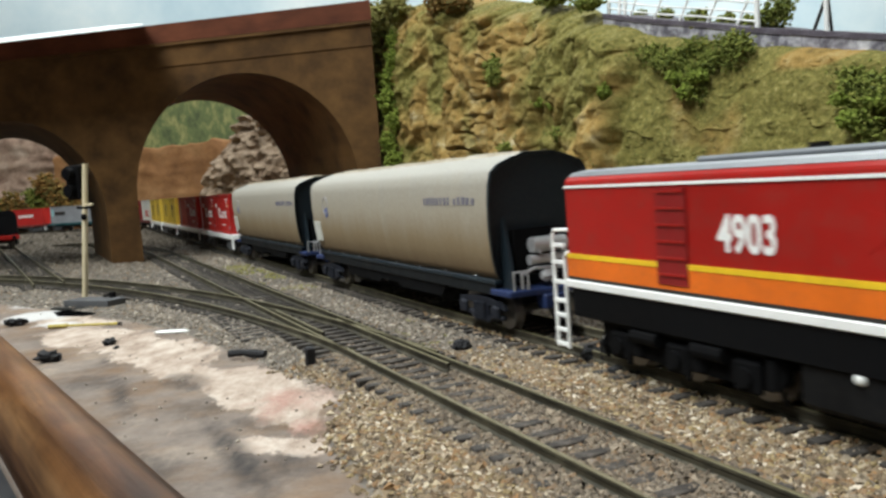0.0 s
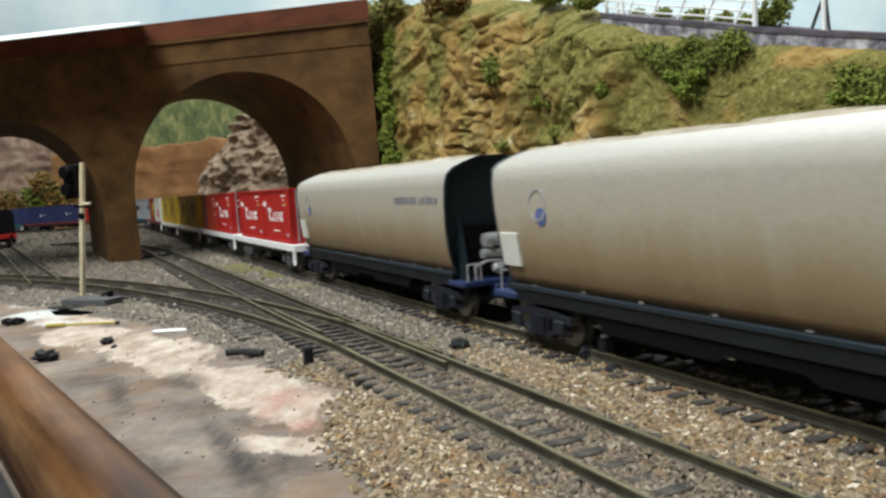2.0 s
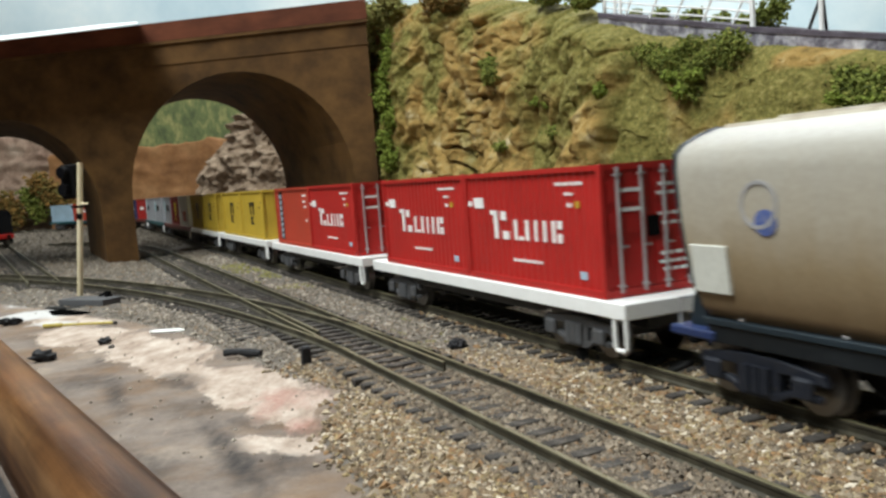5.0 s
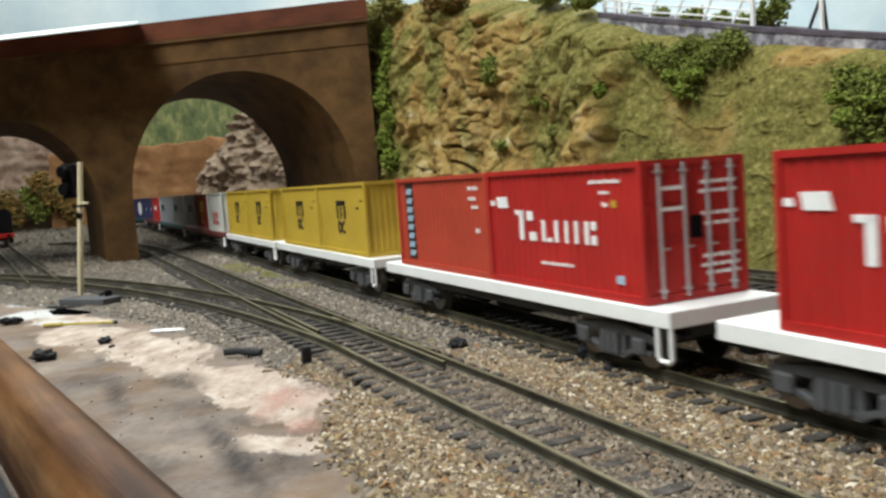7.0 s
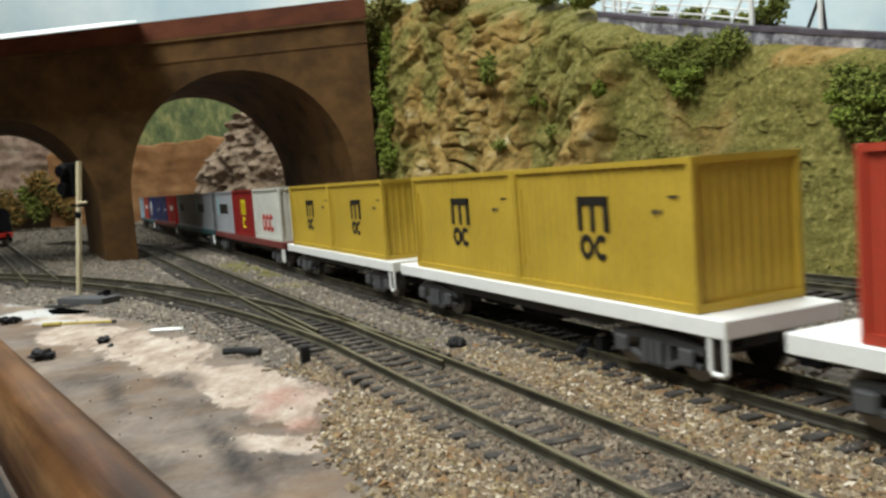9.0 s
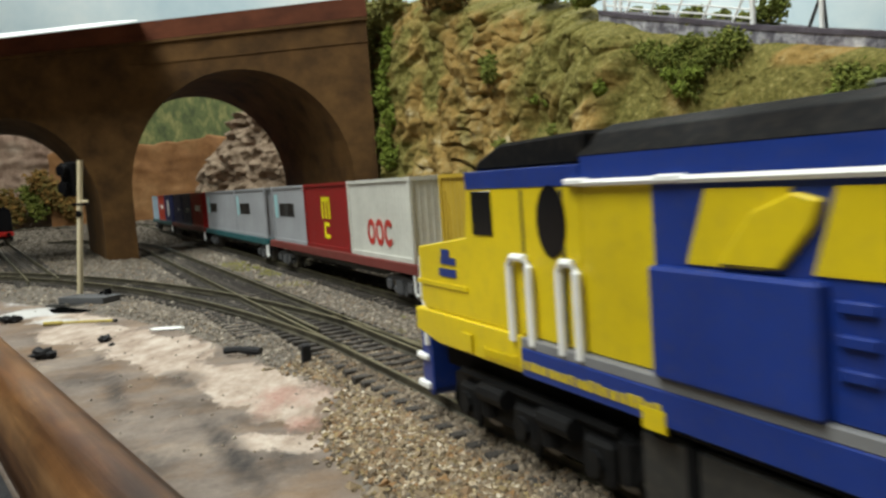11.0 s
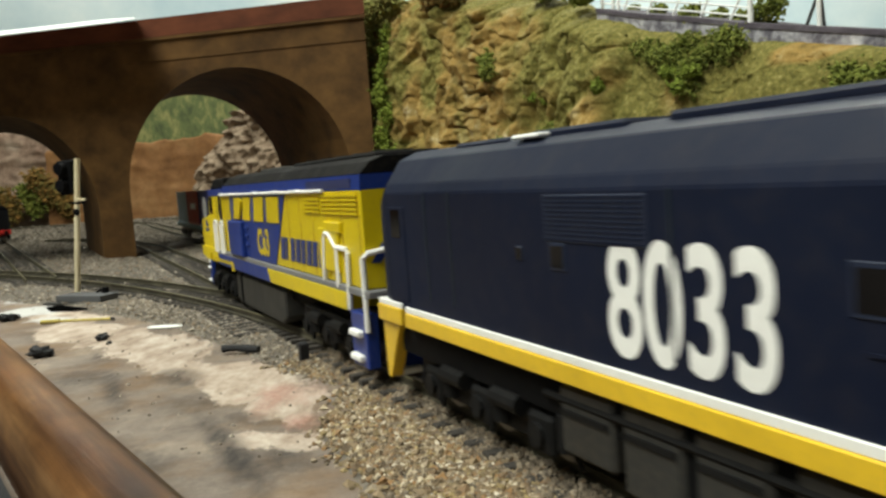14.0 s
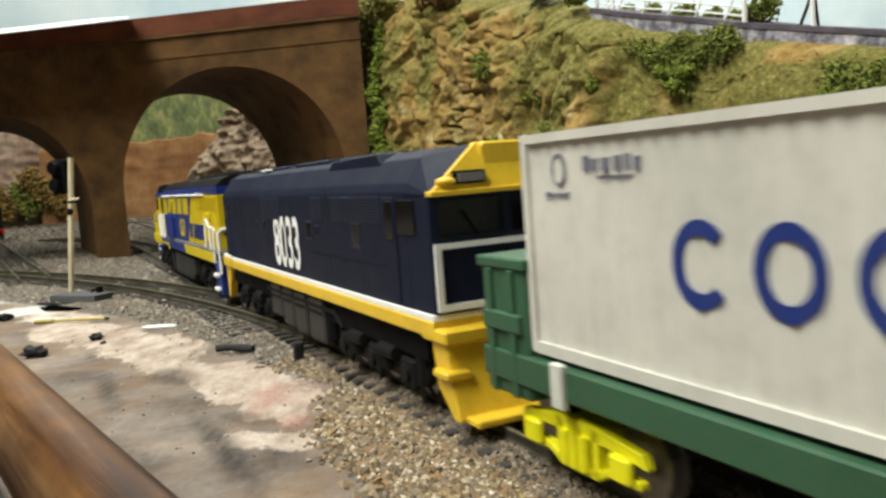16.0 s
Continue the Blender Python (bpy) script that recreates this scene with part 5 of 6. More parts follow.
def silver_loco():
    w = empty("yellow_blue_locomotive", "yellow and blue model diesel with black roof and white handrails", "locomotive")
    r, c0, n0 = -114.0, 46.0, 78.0        # rear of the hood, rear and front of the cab
    sec = [(-15.6, 20.5), (15.6, 20.5), (15.6, 42.6), (-15.6, 42.6)]
    hood = part("hood", P(sec, "x", r, c0, 0.2), YELLOW, w)
    part("hood_band", P([(-15.6, 42.6), (15.6, 42.6), (15.4, 46.0), (-15.4, 46.0)], "x", r, c0), ROYAL, w, "blue band below the roof")
    part("roof", P([(-15.4, 46.0), (15.4, 46.0), (12.6, 48.8), (9, 50), (-9, 50), (-12.6, 48.8)], "x", r + 0.6, c0 + 1, 0.2), ROOF_BLACK, w, "black roof")
    part("roof_hatch", B(-106, -36, -8.5, 8.5, 49.6, 51.0, 0.5), ROOF_BLACK, w)
    part("roof_hatch", B(-20, 10, -8, 8, 49.6, 50.8, 0.4), DARK_GREY, w)
    for k in range(5):
        part("roof_fan", rod(bmesh.new(), [(-96 + 14 * k, 0, 50.8), (-96 + 14 * k, 0, 51.5)], 5.2, 18), DARK_GREY, w)
    # cab and low nose
    cab = part("cab", P([(c0, 20.5), (98, 20.5), (100, 22), (100, 32.0), (n0 + 2, 34.4), (n0, 44.0), (n0 - 2, 45.0), (c0, 45.0)], "y", -15.7, 15.7, 0.25), YELLOW, w)
    part("cab_roof", P([(c0, 45.0), (n0 - 1.0, 45.0), (n0 - 2, 46.6), (n0 - 10, 49.0), (c0, 49.4)], "y", -14.8, 14.8, 0.5), ROOF_BLACK, w)
    part("cab_band", B(c0, n0 + 0.4, -15.85, 15.85, 42.3, 45.1, 0.1), ROYAL, w)
    part("windscreen", P([(n0 + 1.9, 35.4), (n0 + 2.3, 35.4), (n0 + 0.7, 42.2), (n0 + 0.3, 42.2)], "y", -13, 13), GLASS, w)
    part("side_window", B(n0 - 8, n0 - 1.5, 15.5, 15.95, 35.0, 42.0, 0.1), GLASS, w)
    part("side_window", P([(53 + 3.6 * math.cos(a), 37.6 + 5.0 * math.sin(a)) for a in [2 * math.pi * k / 16 for k in range(16)]], "y", 15.5, 15.95), GLASS, w)
    for x in (60.5, 50.0):
        part("cab_door_seam", B(x, x + 0.5, 15.5, 15.85, 21, 42), DARK_GREY, w)
    part("nose_rail", B(80, 100.6, 15.4, 16.0, 25.2, 26.0), YELLOW, w)
    marks("emblem", [(84, 91, 27.2, 28.6), (84, 90, 29.4, 30.6), (86.4, 89.6, 30.6, 32.0)], 15.75, LETTER_NAVY, w, label="dark blue emblem shape")
    # blue panel with the yellow upper squares
    part("blue_panel", P([(31.5, 20.6), (-33, 20.6), (-50, 42.7), (31.5, 42.7)], "y", 15.3, 15.9), ROYAL, w, "royal blue side panel")
    for k, (a, b) in enumerate(((27, 16), (11, -0.5), (-6, -19.5), (-23.5, -39))):
        part("yellow_square", P([(a - 1.0 - k * 0.5, 33.6), (b - 1.0 - k * 0.5, 33.6), (b - 4.2, 41.6), (a - 4.2, 41.6)], "y", 15.6, 16.15), YELLOW, w)
    part("curved_pipe_cover", P([(21, 33.8), (13, 33.8), (9, 38), (8, 40.5), (11, 41.2), (16, 39.4)], "y", 15.7, 16.9, 0.3), YELLOW, w)
    part("electrical_box", B(8, 31, 15.4, 17.6, 20.5, 33.2, 0.4), ROYAL, w, "blue equipment box")
    for z in (24.5, 27.5, 30.5):
        part("hinge", B(3, 7, 15.7, 16.5, z, z + 1.2, 0.2), ROYAL, w)
    lettering("Cs3", 11.5, YELLOW, w, -10.6, 15.98, 23.0, 0.34, 0.88)
    # company word as plain slanted blocks
    marks("company_name", [(-40.0 - 5.5 * k - (4.2, 1.8, 3.8, 4.2, 3.8, 4.2, 3.8, 4.4, 4.3)[k], -40.0 - 5.5 * k, 23.0, 29.6) for k in range(9)], 15.72, LETTER_NAVY, w, slant=0.22, label="dark blue slanted lettering shapes")
    for x0, x1, z0, n in ((-112, -83.5, 37.0, 5), (-83.5, -68, 37.2, 4)):
        for k in range(n):
            part("louvre", B(x0, x1 - 1.0, 15.5, 16.1, z0 + 1.05 * k, z0 + 1.05 * k + 0.55), YELLOW, w)
    part("louvre_panel", B(-108, -72, 15.2, 15.7, 43.1, 45.2), NAVY_BOX, w)
    part("hood_door", B(-97, -82, 15.4, 16.3, 23, 33.5, 0.2), YELLOW, w)
    for x in range(-112, -50, 12):
        part("hood_seam", B(x, x + 0.35, 15.4, 15.75, 21, 42.4), MUSTARD, w)
    bm, pick = bmesh.new(), random.Random(17)
    for k in range(46):
        x, z = -110 + (k % 16) * 4.6 + pick.uniform(-1.2, 1.2), (24.5, 31.5, 35.2)[k // 16] + pick.uniform(-1.0, 1.0)
        if z < 30.5 and x > -94:
            continue
        block(bm, x - 0.3, x + 0.3, 15.4, 15.78, z - 0.22, z + 0.22, 0.08)
    part("door_catches", bm, YELLOW, w)
    part("hood_vent", B(-100, -87, 15.4, 16.5, 32.6, 35.2, 0.25), YELLOW, w)
    part("rear_emblem", P([(14.2, 26.4), (11.4, 30.6), (-9, 32.2), (-9, 30.4), (10.2, 28.8), (12.0, 26.2)], "x", r - 0.25, r + 0.2), ROYAL, w, "blue arc emblem")
    # walkway, sill
    part("walkway", B(r - 3, 62, -16.6, 16.6, 18.8, 20.4, 0.2), WALKWAY, w, "grey walkway")
    part("sill", P([(-27, 14.6), (-23, 18.9), (-103, 18.9), (-101, 14.6)], "y", -16.7, 16.7, 0.2), YELLOW, w, "yellow sill")
    part("sill", P([(-26.4, 14.6), (-22.4, 18.9), (62, 18.9), (62, 14.6)], "y", -16.7, 16.7, 0.2), ROYAL, w, "blue sill")
    part("nose_skirt", P([(62.4, 14.8), (62.4, 20.5), (101.6, 20.5), (101.6, 16.4), (92, 14.8)], "y", -16.4, 16.4, 0.2), YELLOW, w)
    print_bars(w, [(74, 30, 15.8, 1.5)], 16.75, YELLOW, 9, "web_print")
    marks("sill_mark", [(30, 34, 13.8, 16.4), (78, 81.5, 15.4, 18.4)], 16.8, YELLOW, w)
    part("underframe", B(r + 2, 98, -12, 12, 9.5, 14.8), BLACK, w)
    part("fuel_tank", P([(-35.5, 12.6), (37.5, 12.6), (37.5, 3.4), (33, 1.4), (-30, 1.4), (-35.5, 4)], "y", -14.8, 14.8, 0.6), DARK_GREY, w, "dark grey fuel tank")
    part("tank_strap", B(27, 28.6, -15.2, 15.2, 1.6, 12.6), BLACK, w)
    part("tank_pipe", rod(bmesh.new(), [(-44, 15.6, 14.6), (34, 15.6, 14.6)], 0.8, 6), BLACK, w)
    for x in (-78, 66):
        loco_bogie(w, x)
    for x, sg in ((104, 1), (r - 5, -1)):
        pilot = part("pilot", P([(x, 18.8), (x + sg * 4, 18.8), (x + sg * 5, 3.0), (x + sg * 1.0, 1.6), (x, 3)], "y", -12.8, 12.8, 0.3), ROYAL, w, "blue pilot plate")
        for y in (-11, 11):
            part("step_edge", B(min(x + sg * 1, x + sg * 6), max(x + sg * 1, x + sg * 6), y - 2.6, y + 2.6, 3.0, 4.4, 0.3), WHITE, pilot)
            part("step_edge", B(min(x + sg * 1, x + sg * 6), max(x + sg * 1, x + sg * 6), y - 2.6, y + 2.6, 8.8, 10, 0.3), WHITE, pilot)
        coupler(w, x + sg * 4, sg)
    part("rear_step_plate", B(-113.5, -103.5, 13.5, 16.6, 2.4, 15.0, 0.3), ROYAL, w, "blue rear step plate")
    for z in (4.0, 9.6):
        part("step_edge", B(-111.5, -105.0, 16.2, 18.0, z, z + 1.5, 0.3), WHITE, w, "white step edge")
    # white handrails
    y = 16.2
    for pts in ([(105, 13, 12), (105, 13, 29.5), (103.8, 13, 30.5), (102.6, 13, 29.5), (102.6, 13, 19)], [(64, y + .4, 19.6), (64, y + .4, 31), (62.8, y + .4, 32.2), (59.4, y + .4, 32.2), (58.4, y + .4, 31), (58.4, y + .4, 19.6)],
                [(50.6, y + .4, 19.6), (50.6, y + .4, 31), (49.6, y + .4, 32.2), (47.4, y + .4, 32.2), (46.4, y + .4, 31), (46.4, y + .4, 19.6)],
                [(-84.4, y, 20.4), (-86.8, y, 31.4), (-87.8, y, 32.3), (-90.4, y, 32.2), (-95, y, 29.2), (-102.8, y, 29.0), (-103.9, y, 28.2), (-102.6, y, 15)], [(-96, y, 29.0), (-95.6, y, 19.6)],
                [(-113.6, y, 11), (-113.6, y, 27.4), (-114.6, y - 1, 28.6), (-116, 6, 30), (-116, -12, 30), (-116, -13, 20)]):
        part("handrail", rod(bmesh.new(), pts, 0.65, 7), WHITE, w, "white wire handrail")
    bm = rod(bmesh.new(), [(46, 16.3, 42.7), (-88, 16.3, 42.7)], 0.5, 6)
    for x in (46, 28, -12, -40, -64):
        block(bm, x - 2, x + 2, 15.4, 16.9, 42.4, 43.3, 0.2)
    part("roof_handrail", bm, WHITE, w, "white grab rail along the hood")
    for z in (38, 35):
        part("marker_light", rod(bmesh.new(), [(r + 0.2, 9, z), (r - 0.6, 9, z)], 1.2, 12), SILVER, w)
    return w


def navy_loco():
    w = empty("navy_locomotive", "navy blue model diesel with yellow and white sill line", "locomotive")
    f, c = 95.0, -95.6            # far end, cab end
    sec = [(-16.0, 18.6), (16.0, 18.6), (16.0, 41.6), (15.2, 43.4), (12, 48.0), (8, 49.6), (-8, 49.6), (-12, 48.0), (-15.2, 43.4), (-16.0, 41.6)]
    body = part("body", P(sec, "x", c + 10, f - 5, 0.25), NAVY, w)
    bm = bmesh.new()
    a = [bm.verts.new((f - 5, y, z)) for y, z in sec]
    b = [bm.verts.new((f, y * 0.93, 20 + (z - 20) * 0.88)) for y, z in sec]
    for k in range(len(sec)):
        k2 = (k + 1) % len(sec)
        bm.faces.new((a[k], a[k2], b[k2], b[k]))
    bm.faces.new(b)
    part("end_bulkhead", bm, NAVY, w)
    for x0, x1, zz in ((50, 70, 50.0), (20, 44, 50.3), (-20, 12, 50.4), (-58, -28, 50.2)):
        part("roof_hatch", B(x0, x1, -9, 9, 48.8, zz, 0.5), NAVY, w)
    part("roof_cowl", P([(-28, 46.2), (-34, 49.4), (-64, 49.9), (-68, 46.2)], "y", 6.5, 12.6, 0.4), NAVY, w)
    part("roof_light_strip", B(38, 46, 8, 11, 49.2, 49.9, 0.2), WHITE, w)
    # cab front
    front = part("cab_front", P([(-15.9, 18.6), (15.9, 18.6), (15.9, 41.0), (-15.9, 41.0)], "x", c, c + 10.4, 0.25), NAVY, w)
    bm = bmesh.new()
    for y in (-1, 1):
        for x, yy, z in ((c - 0.6, 15.9, 41.0), (c + 2.2, 4.8, 49.6), (c + 10.2, 16.0, 41.0), (c + 10.2, 16.0, 41.6), (c + 10.2, 15.2, 43.4), (c + 10.2, 12.0, 48.0), (c + 10.2, 8.0, 49.6)):
            bm.verts.new((x, y * yy, z))
    bmesh.ops.convex_hull(bm, input=bm.verts)
    part("cab_roof", bm, NAVY, w)
    bm = bmesh.new()
    for y in (-1, 1):
        for x, yy, z in ((c - 1.4, 16.0, 41.2), (c - 0.4, 16.0, 41.2), (c + 1.5, 4.9, 49.8), (c + 2.5, 4.9, 49.9)):
            bm.verts.new((x, y * yy, z))
    bmesh.ops.convex_hull(bm, input=bm.verts)
    brow = part("cab_brow", bm, AMBER, w, "yellow cab brow")
    part("brow_lip", B(c - 2.0, c + 0.6, -16.1, 16.1, 40.7, 41.7, 0.2), AMBER, brow)
    part("horn_cowl", P([(-4.2, 44.4), (4.2, 44.4), (4.6, 49.2), (4.0, 50.0), (-4.0, 50.0), (-4.6, 49.2)], "x", c + 0.2, c + 6, 0.4), AMBER, w)
    for y in (-7.8, 7.8):
        part("number_box", B(c - 1.4, c + 3, y - 3.2, y + 3.2, 42.6, 45.0, 0.2), BLACK, w)
        part("number_glass", B(c - 1.85, c - 1.55, y - 2.6, y + 2.6, 43.0, 44.6), WALKWAY, w)
        part("headlight", lump(bmesh.new(), (c - 0.8, y * 1.6, 43.2), (1.6, 2.0, 0.9), 4, 2, 0.1), AMBER, w)
    for y in (-7.6, 7.6):
        part("windscreen", B(c - 0.25, c + 0.1, y - 6.6, y + 6.6, 33.2, 40.0, 0.1), GLASS, w)
    for y in (-6.5, 6.5):
        part("wiper", rod(bmesh.new(), [(c - 0.7, y, 33.2), (c - 0.8, y + 3, 38)], 0.18, 5), BLACK, front)
    bm = bmesh.new()
    for y0, y1, z0, z1 in ((-15.4, 15.4, 31.2, 32.2), (14.2, 15.4, 20.2, 31.2), (-15.4, -14.2, 20.2, 31.2), (-15.4, 15.4, 20.0, 21.2)):
        block(bm, c - 0.7, c + 0.1, y0, y1, z0, z1)
    part("white_front_line", bm, WHITE, w)
    part("front_handrail", rod(bmesh.new(), [(c - 2, -2, 21), (c - 2, -2, 27.6), (c - 2, -4, 28.4)], 0.5, 6), WHITE, w)
    # sides
    part("side_window", B(-89.4, -81.2, 15.7, 16.25, 33.6, 40.2, 0.1), GLASS, w)
    part("cab_door", B(-80.4, -74.2, 15.6, 16.3, 20.0, 40.8, 0.15), NAVY, w)
    part("door_window", B(-79.4, -75.4, 16.0, 16.45, 32.4, 40.0, 0.1), GLASS, w)
    for x, k in ((37, 1.0), (27, 1.9), (-21, 2.5), (-28, 1.4), (-57, 2.9)):
        rim = B(x - k, x + k, 15.6, 16.18, 32.6 - k, 32.6 + k, 0.12)
        port = part("port_window", rim, GRILLE_BLUE, w)
        part("port_glass", B(x - k * 0.78, x + k * 0.78, 15.9, 16.24, 32.6 - k * 0.78, 32.6 + k * 0.78), GLASS, port)
    for x0, x1, z0 in ((-72, -40, 35.4), (-33, -24, 35.4), (8, 30, 34.6)):
        grille = part("grille", B(x0, x1, 15.7, 16.14, z0, 41.0, 0.1), GRILLE_BLUE, w, "dull blue side grille")
        bm = bmesh.new()
        for k in range(int((41.0 - z0) / 0.62)):
            block(bm, x0 + 0.5, x1 - 0.5, 16.0, 16.22, z0 + 0.3 + 0.62 * k, z0 + 0.55 + 0.62 * k)
        part("grille_slats", bm, NAVY, grille)
    part("side_crease", B(-73, -20, 15.8, 16.2, 27.0, 27.35), NAVY, w)
    for x in (70, 60, 4, -36):
        part("side_seam", B(x, x + 0.4, 15.7, 16.12, 22, 41.6), HOPPER_END, w)
    part("end_door", B(80, 88, 15.7, 16.2, 20.5, 39, 0.1), NAVY, w)
    part("end_window", B(82, 86.5, 15.9, 16.3, 33, 38.5), GLASS, w)
    lettering("8033", 20.0, WHITE, w, 16.4, 16.02, 21.6, 0.34, 0.69)
    part("white_line", B(c, f - 13, -16.4, 16.4, 18.3, 19.5, 0.1), WHITE, w, "white sill line")
    part("sill", B(c, f - 13, -16.7, 16.7, 15.4, 18.3, 0.2), AMBER, w, "amber yellow sill")
    part("sill", B(f - 11, f + 1.5, -16.7, 16.7, 15.4, 18.8, 0.2), AMBER, w, "amber yellow end sill")
    part("white_line", B(f - 11, f + 1.5, -16.4, 16.4, 18.8, 19.9, 0.1), WHITE, w)
    for y in (-14.4, 14.4):
        part("end_bracket", P([(f - 8, 15.6), (f + 1.4, 15.6), (f + 0.6, 3.0), (f - 0.9, 3.0)], "y", y - 1.4, y + 1.4, 0.2), AMBER, w, "yellow end step bracket")
    part("underframe", B(c + 8, f - 6, -14.5, 14.5, 9.5, 15.5), BLACK, w)
    part("fuel_tank", B(-28, 14, -14.6, 14.6, 3.4, 15, 1.0), BLACK, w)
    for x0, x1, z0 in ((18, 30, 4.6), (5, 16, 3.0), (-8, 3, 2.6), (-24, -11, 2.6)):
        box = part("equipment_box", B(x0, x1, -15.3, 15.3, z0, 14.6, 0.6), DARK_GREY, w, "dull dark grey underframe box")
        part("lid_edge", B(x0 + 0.8, x1 - 0.8, 15.2, 15.6, 10.4, 11.2), CASTING, box)
    part("air_pipe", rod(bmesh.new(), [(34, 15.0, 12.4), (-34, 15.0, 12.4), (-38, 14.6, 9.0)], 0.6, 6), CASTING, w)
    for x in (-58, 56):
        loco_bogie(w, x)
    # yellow cowcatcher at the cab end
    part("pilot", P([(c + 4, 17.0), (c - 2.6, 17.0), (c - 3.0, 11.0), (c - 6, 1.0), (c - 4, 0.8), (c + 2, 6)], "y", -15.6, 15.6, 0.4), AMBER, w, "yellow pilot")
    part("pilot_step", B(c - 4.4, c + 6, -16.6, 16.6, 14.6, 17.2, 0.4), AMBER, w)
    part("pilot_step", B(c - 5.0, c + 1, 12, 17, 8.4, 10, 0.4), AMBER, w)
    part("pilot_lip", B(c - 10, c - 4, -14, 14, 0.6, 2.0, 0.3), AMBER, w)
    coupler(w, c - 4, -1)
    coupler(w, f, 1)
    return w


def green_wagon():
    w = empty("green_container_wagon", "green container wagon with a bright yellow bogie", "railway wagon")
    h = 92.0
    part("sill", B(-h, h, -15.4, 15.4, 12.2, 16.9, 0.3), GREEN, w)
    part("deck", B(-h + 1, h - 1, -13, 13, 16.7, 17.6), GREEN, w)
    bulk = part("end_bulkhead", B(h - 13, h, -14.0, 14.8, 9.8, 30.8, 0.5), GREEN, w, "green end bulkhead")
    for x in (h - 9.5, h - 3):
        part("rib", B(x - 0.8, x + 0.8, 14.6, 15.5, 10, 29.6, 0.2), GREEN, bulk)
    part("top_rail", B(h - 13.6, h + 0.6, -14.6, 15.4, 29.6, 31.4, 0.3), GREEN, bulk)
    part("cross_bar", B(h - 12, h - 1, 14.6, 15.7, 20, 23, 0.3), GREEN, bulk)
    part("tie_down", B(h - 23.4, h - 20.6, 15.0, 16.2, 11.2, 17.6, 0.2), PALE_BOX, w, "cream corner bracket")
    bogie(w, h - 22, half=10.5, material=BUFFER_YELLOW, side=11.6)
    bogie(w, -h + 22, half=10.5, material=BUFFER_YELLOW, side=11.6)
    part("centre_sill", B(-h + 6, h - 6, -4.5, 4.5, 7.5, 13), BLACK, w)
    coupler(w, h, 1)
    return w


def ring_container():
    c = container("shipping_container", WHITE_BOX, 139.5, "long off-white container with dark blue lettering shapes", height=31.6, group="")
    for k, x in enumerate((34.3, 22.4, 10.5, -1.4, -13.3)):
        ring_mark("logo", x, 15.2, 4.4, 5.0, 0.36, SIDE_Y, LETTER_NAVY, c, gap=0.75 if k in (0, 3) else (0.0 if k in (1, 4) else 0.45))
    print_bars(c, [(55, 43.5, 26.0, 2.0), (52, 44.5, 24.9, 0.6), (64, 58.4, 22.6, 0.8)], SIDE_Y, LETTER_BLUE, 8)
    ring_mark("emblem", 60.8, 26.4, 1.6, 2.2, 0.15, SIDE_Y, LETTER_BLUE, c)
    return c


# ---- the two trains: (thing, centre of the thing on its line at 0 s, half the distance of its bogies, height) ----
FREIGHT, BANKERS = [], []


def freight():
    FREIGHT.append((red_loco(), 44.5 - 100, 62, 0.0))
    FREIGHT.append((hopper("beige grain hopper wagon, weathered brown, dark ends", 95.0), 176.0, 69, 0.0))
    FREIGHT.append((hopper("beige grain hopper wagon, weathered brown, dark ends"), 391.0, 66, 0.0))

    def load(deck_paint, deck_label, s0, s1, boxes):
        FREIGHT.append((flat_wagon(deck_paint, s1 - s0, deck_label), (s0 + s1) / 2, (s1 - s0) / 2 - 24, 0.0))
        for box, c in boxes:
            FREIGHT.append((box, c, (s1 - s0) / 2 - 24, 14.8, (s0 + s1) / 2))

    white_deck = "flat wagon with a white deck carrying containers"
    load(WHITE, white_deck, 501, 662, [(red_box(True), 543.5), (red_box(), 613.2)])
    load(WHITE, white_deck, 675, 836, [(red_box(True), 718.0), (orange_box(), 787.6)])
    load(WHITE, white_deck, 850, 1011, [(mustard_box(), 892.8), (mustard_box(), 962.4)])
    load(WHITE, white_deck, 1019, 1176, [(mustard_box(), 1062), (mustard_box(), 1131.6)])
    load(OXIDE, "long red oxide flat wagon carrying containers", 1186, 1410, [(pale_box(), 1226), (crimson_box(), 1296), (grey_box(), 1366)])
    load(TEAL, "long teal flat wagon carrying grey containers", 1418, 1652, [(grey_box(94), 1468), (grey_box(126), 1579)])
    load(OXIDE, "long red oxide flat wagon carrying containers", 1662, 1892, [(plain_box(RED, "red container with white lettering shapes", "bars"), 1702), (plain_box(NAVY_BOX, "navy container with a small white mark", "star"), 1773), (plain_box(NAVY_BOX, "navy container with a small white mark", "star"), 1844)])
    load(TEAL, "teal flat wagon at the end of the freight train", 1900, 2112, [(plain_box(NAVY_BOX, "dark navy container with a white disc", "disc", 60), 1934), (plain_box(ORANGE_RED, "orange red container with white lettering shapes", "bars"), 2001), (plain_box(SKY_BOX, "pale blue grey container"), 2071)])


def bankers():
    """The second train; distances are from its leading end."""
    BANKERS.append((silver_loco(), -114.0, 72, 0.0))
    BANKERS.append((navy_loco(), -238.0 - 95.0, 57, 0.0))
    s = -537.0
    BANKERS.append((green_wagon(), s, 56, 0.0))
    BANKERS.append((ring_container(), s + 9.2, 56, 17.7, s))


freight()
bankers()


def banker_lead(t):
    """Where the leading end of the second train is at t seconds."""
    return 75.0 + 81.0 * (t - 11.5)


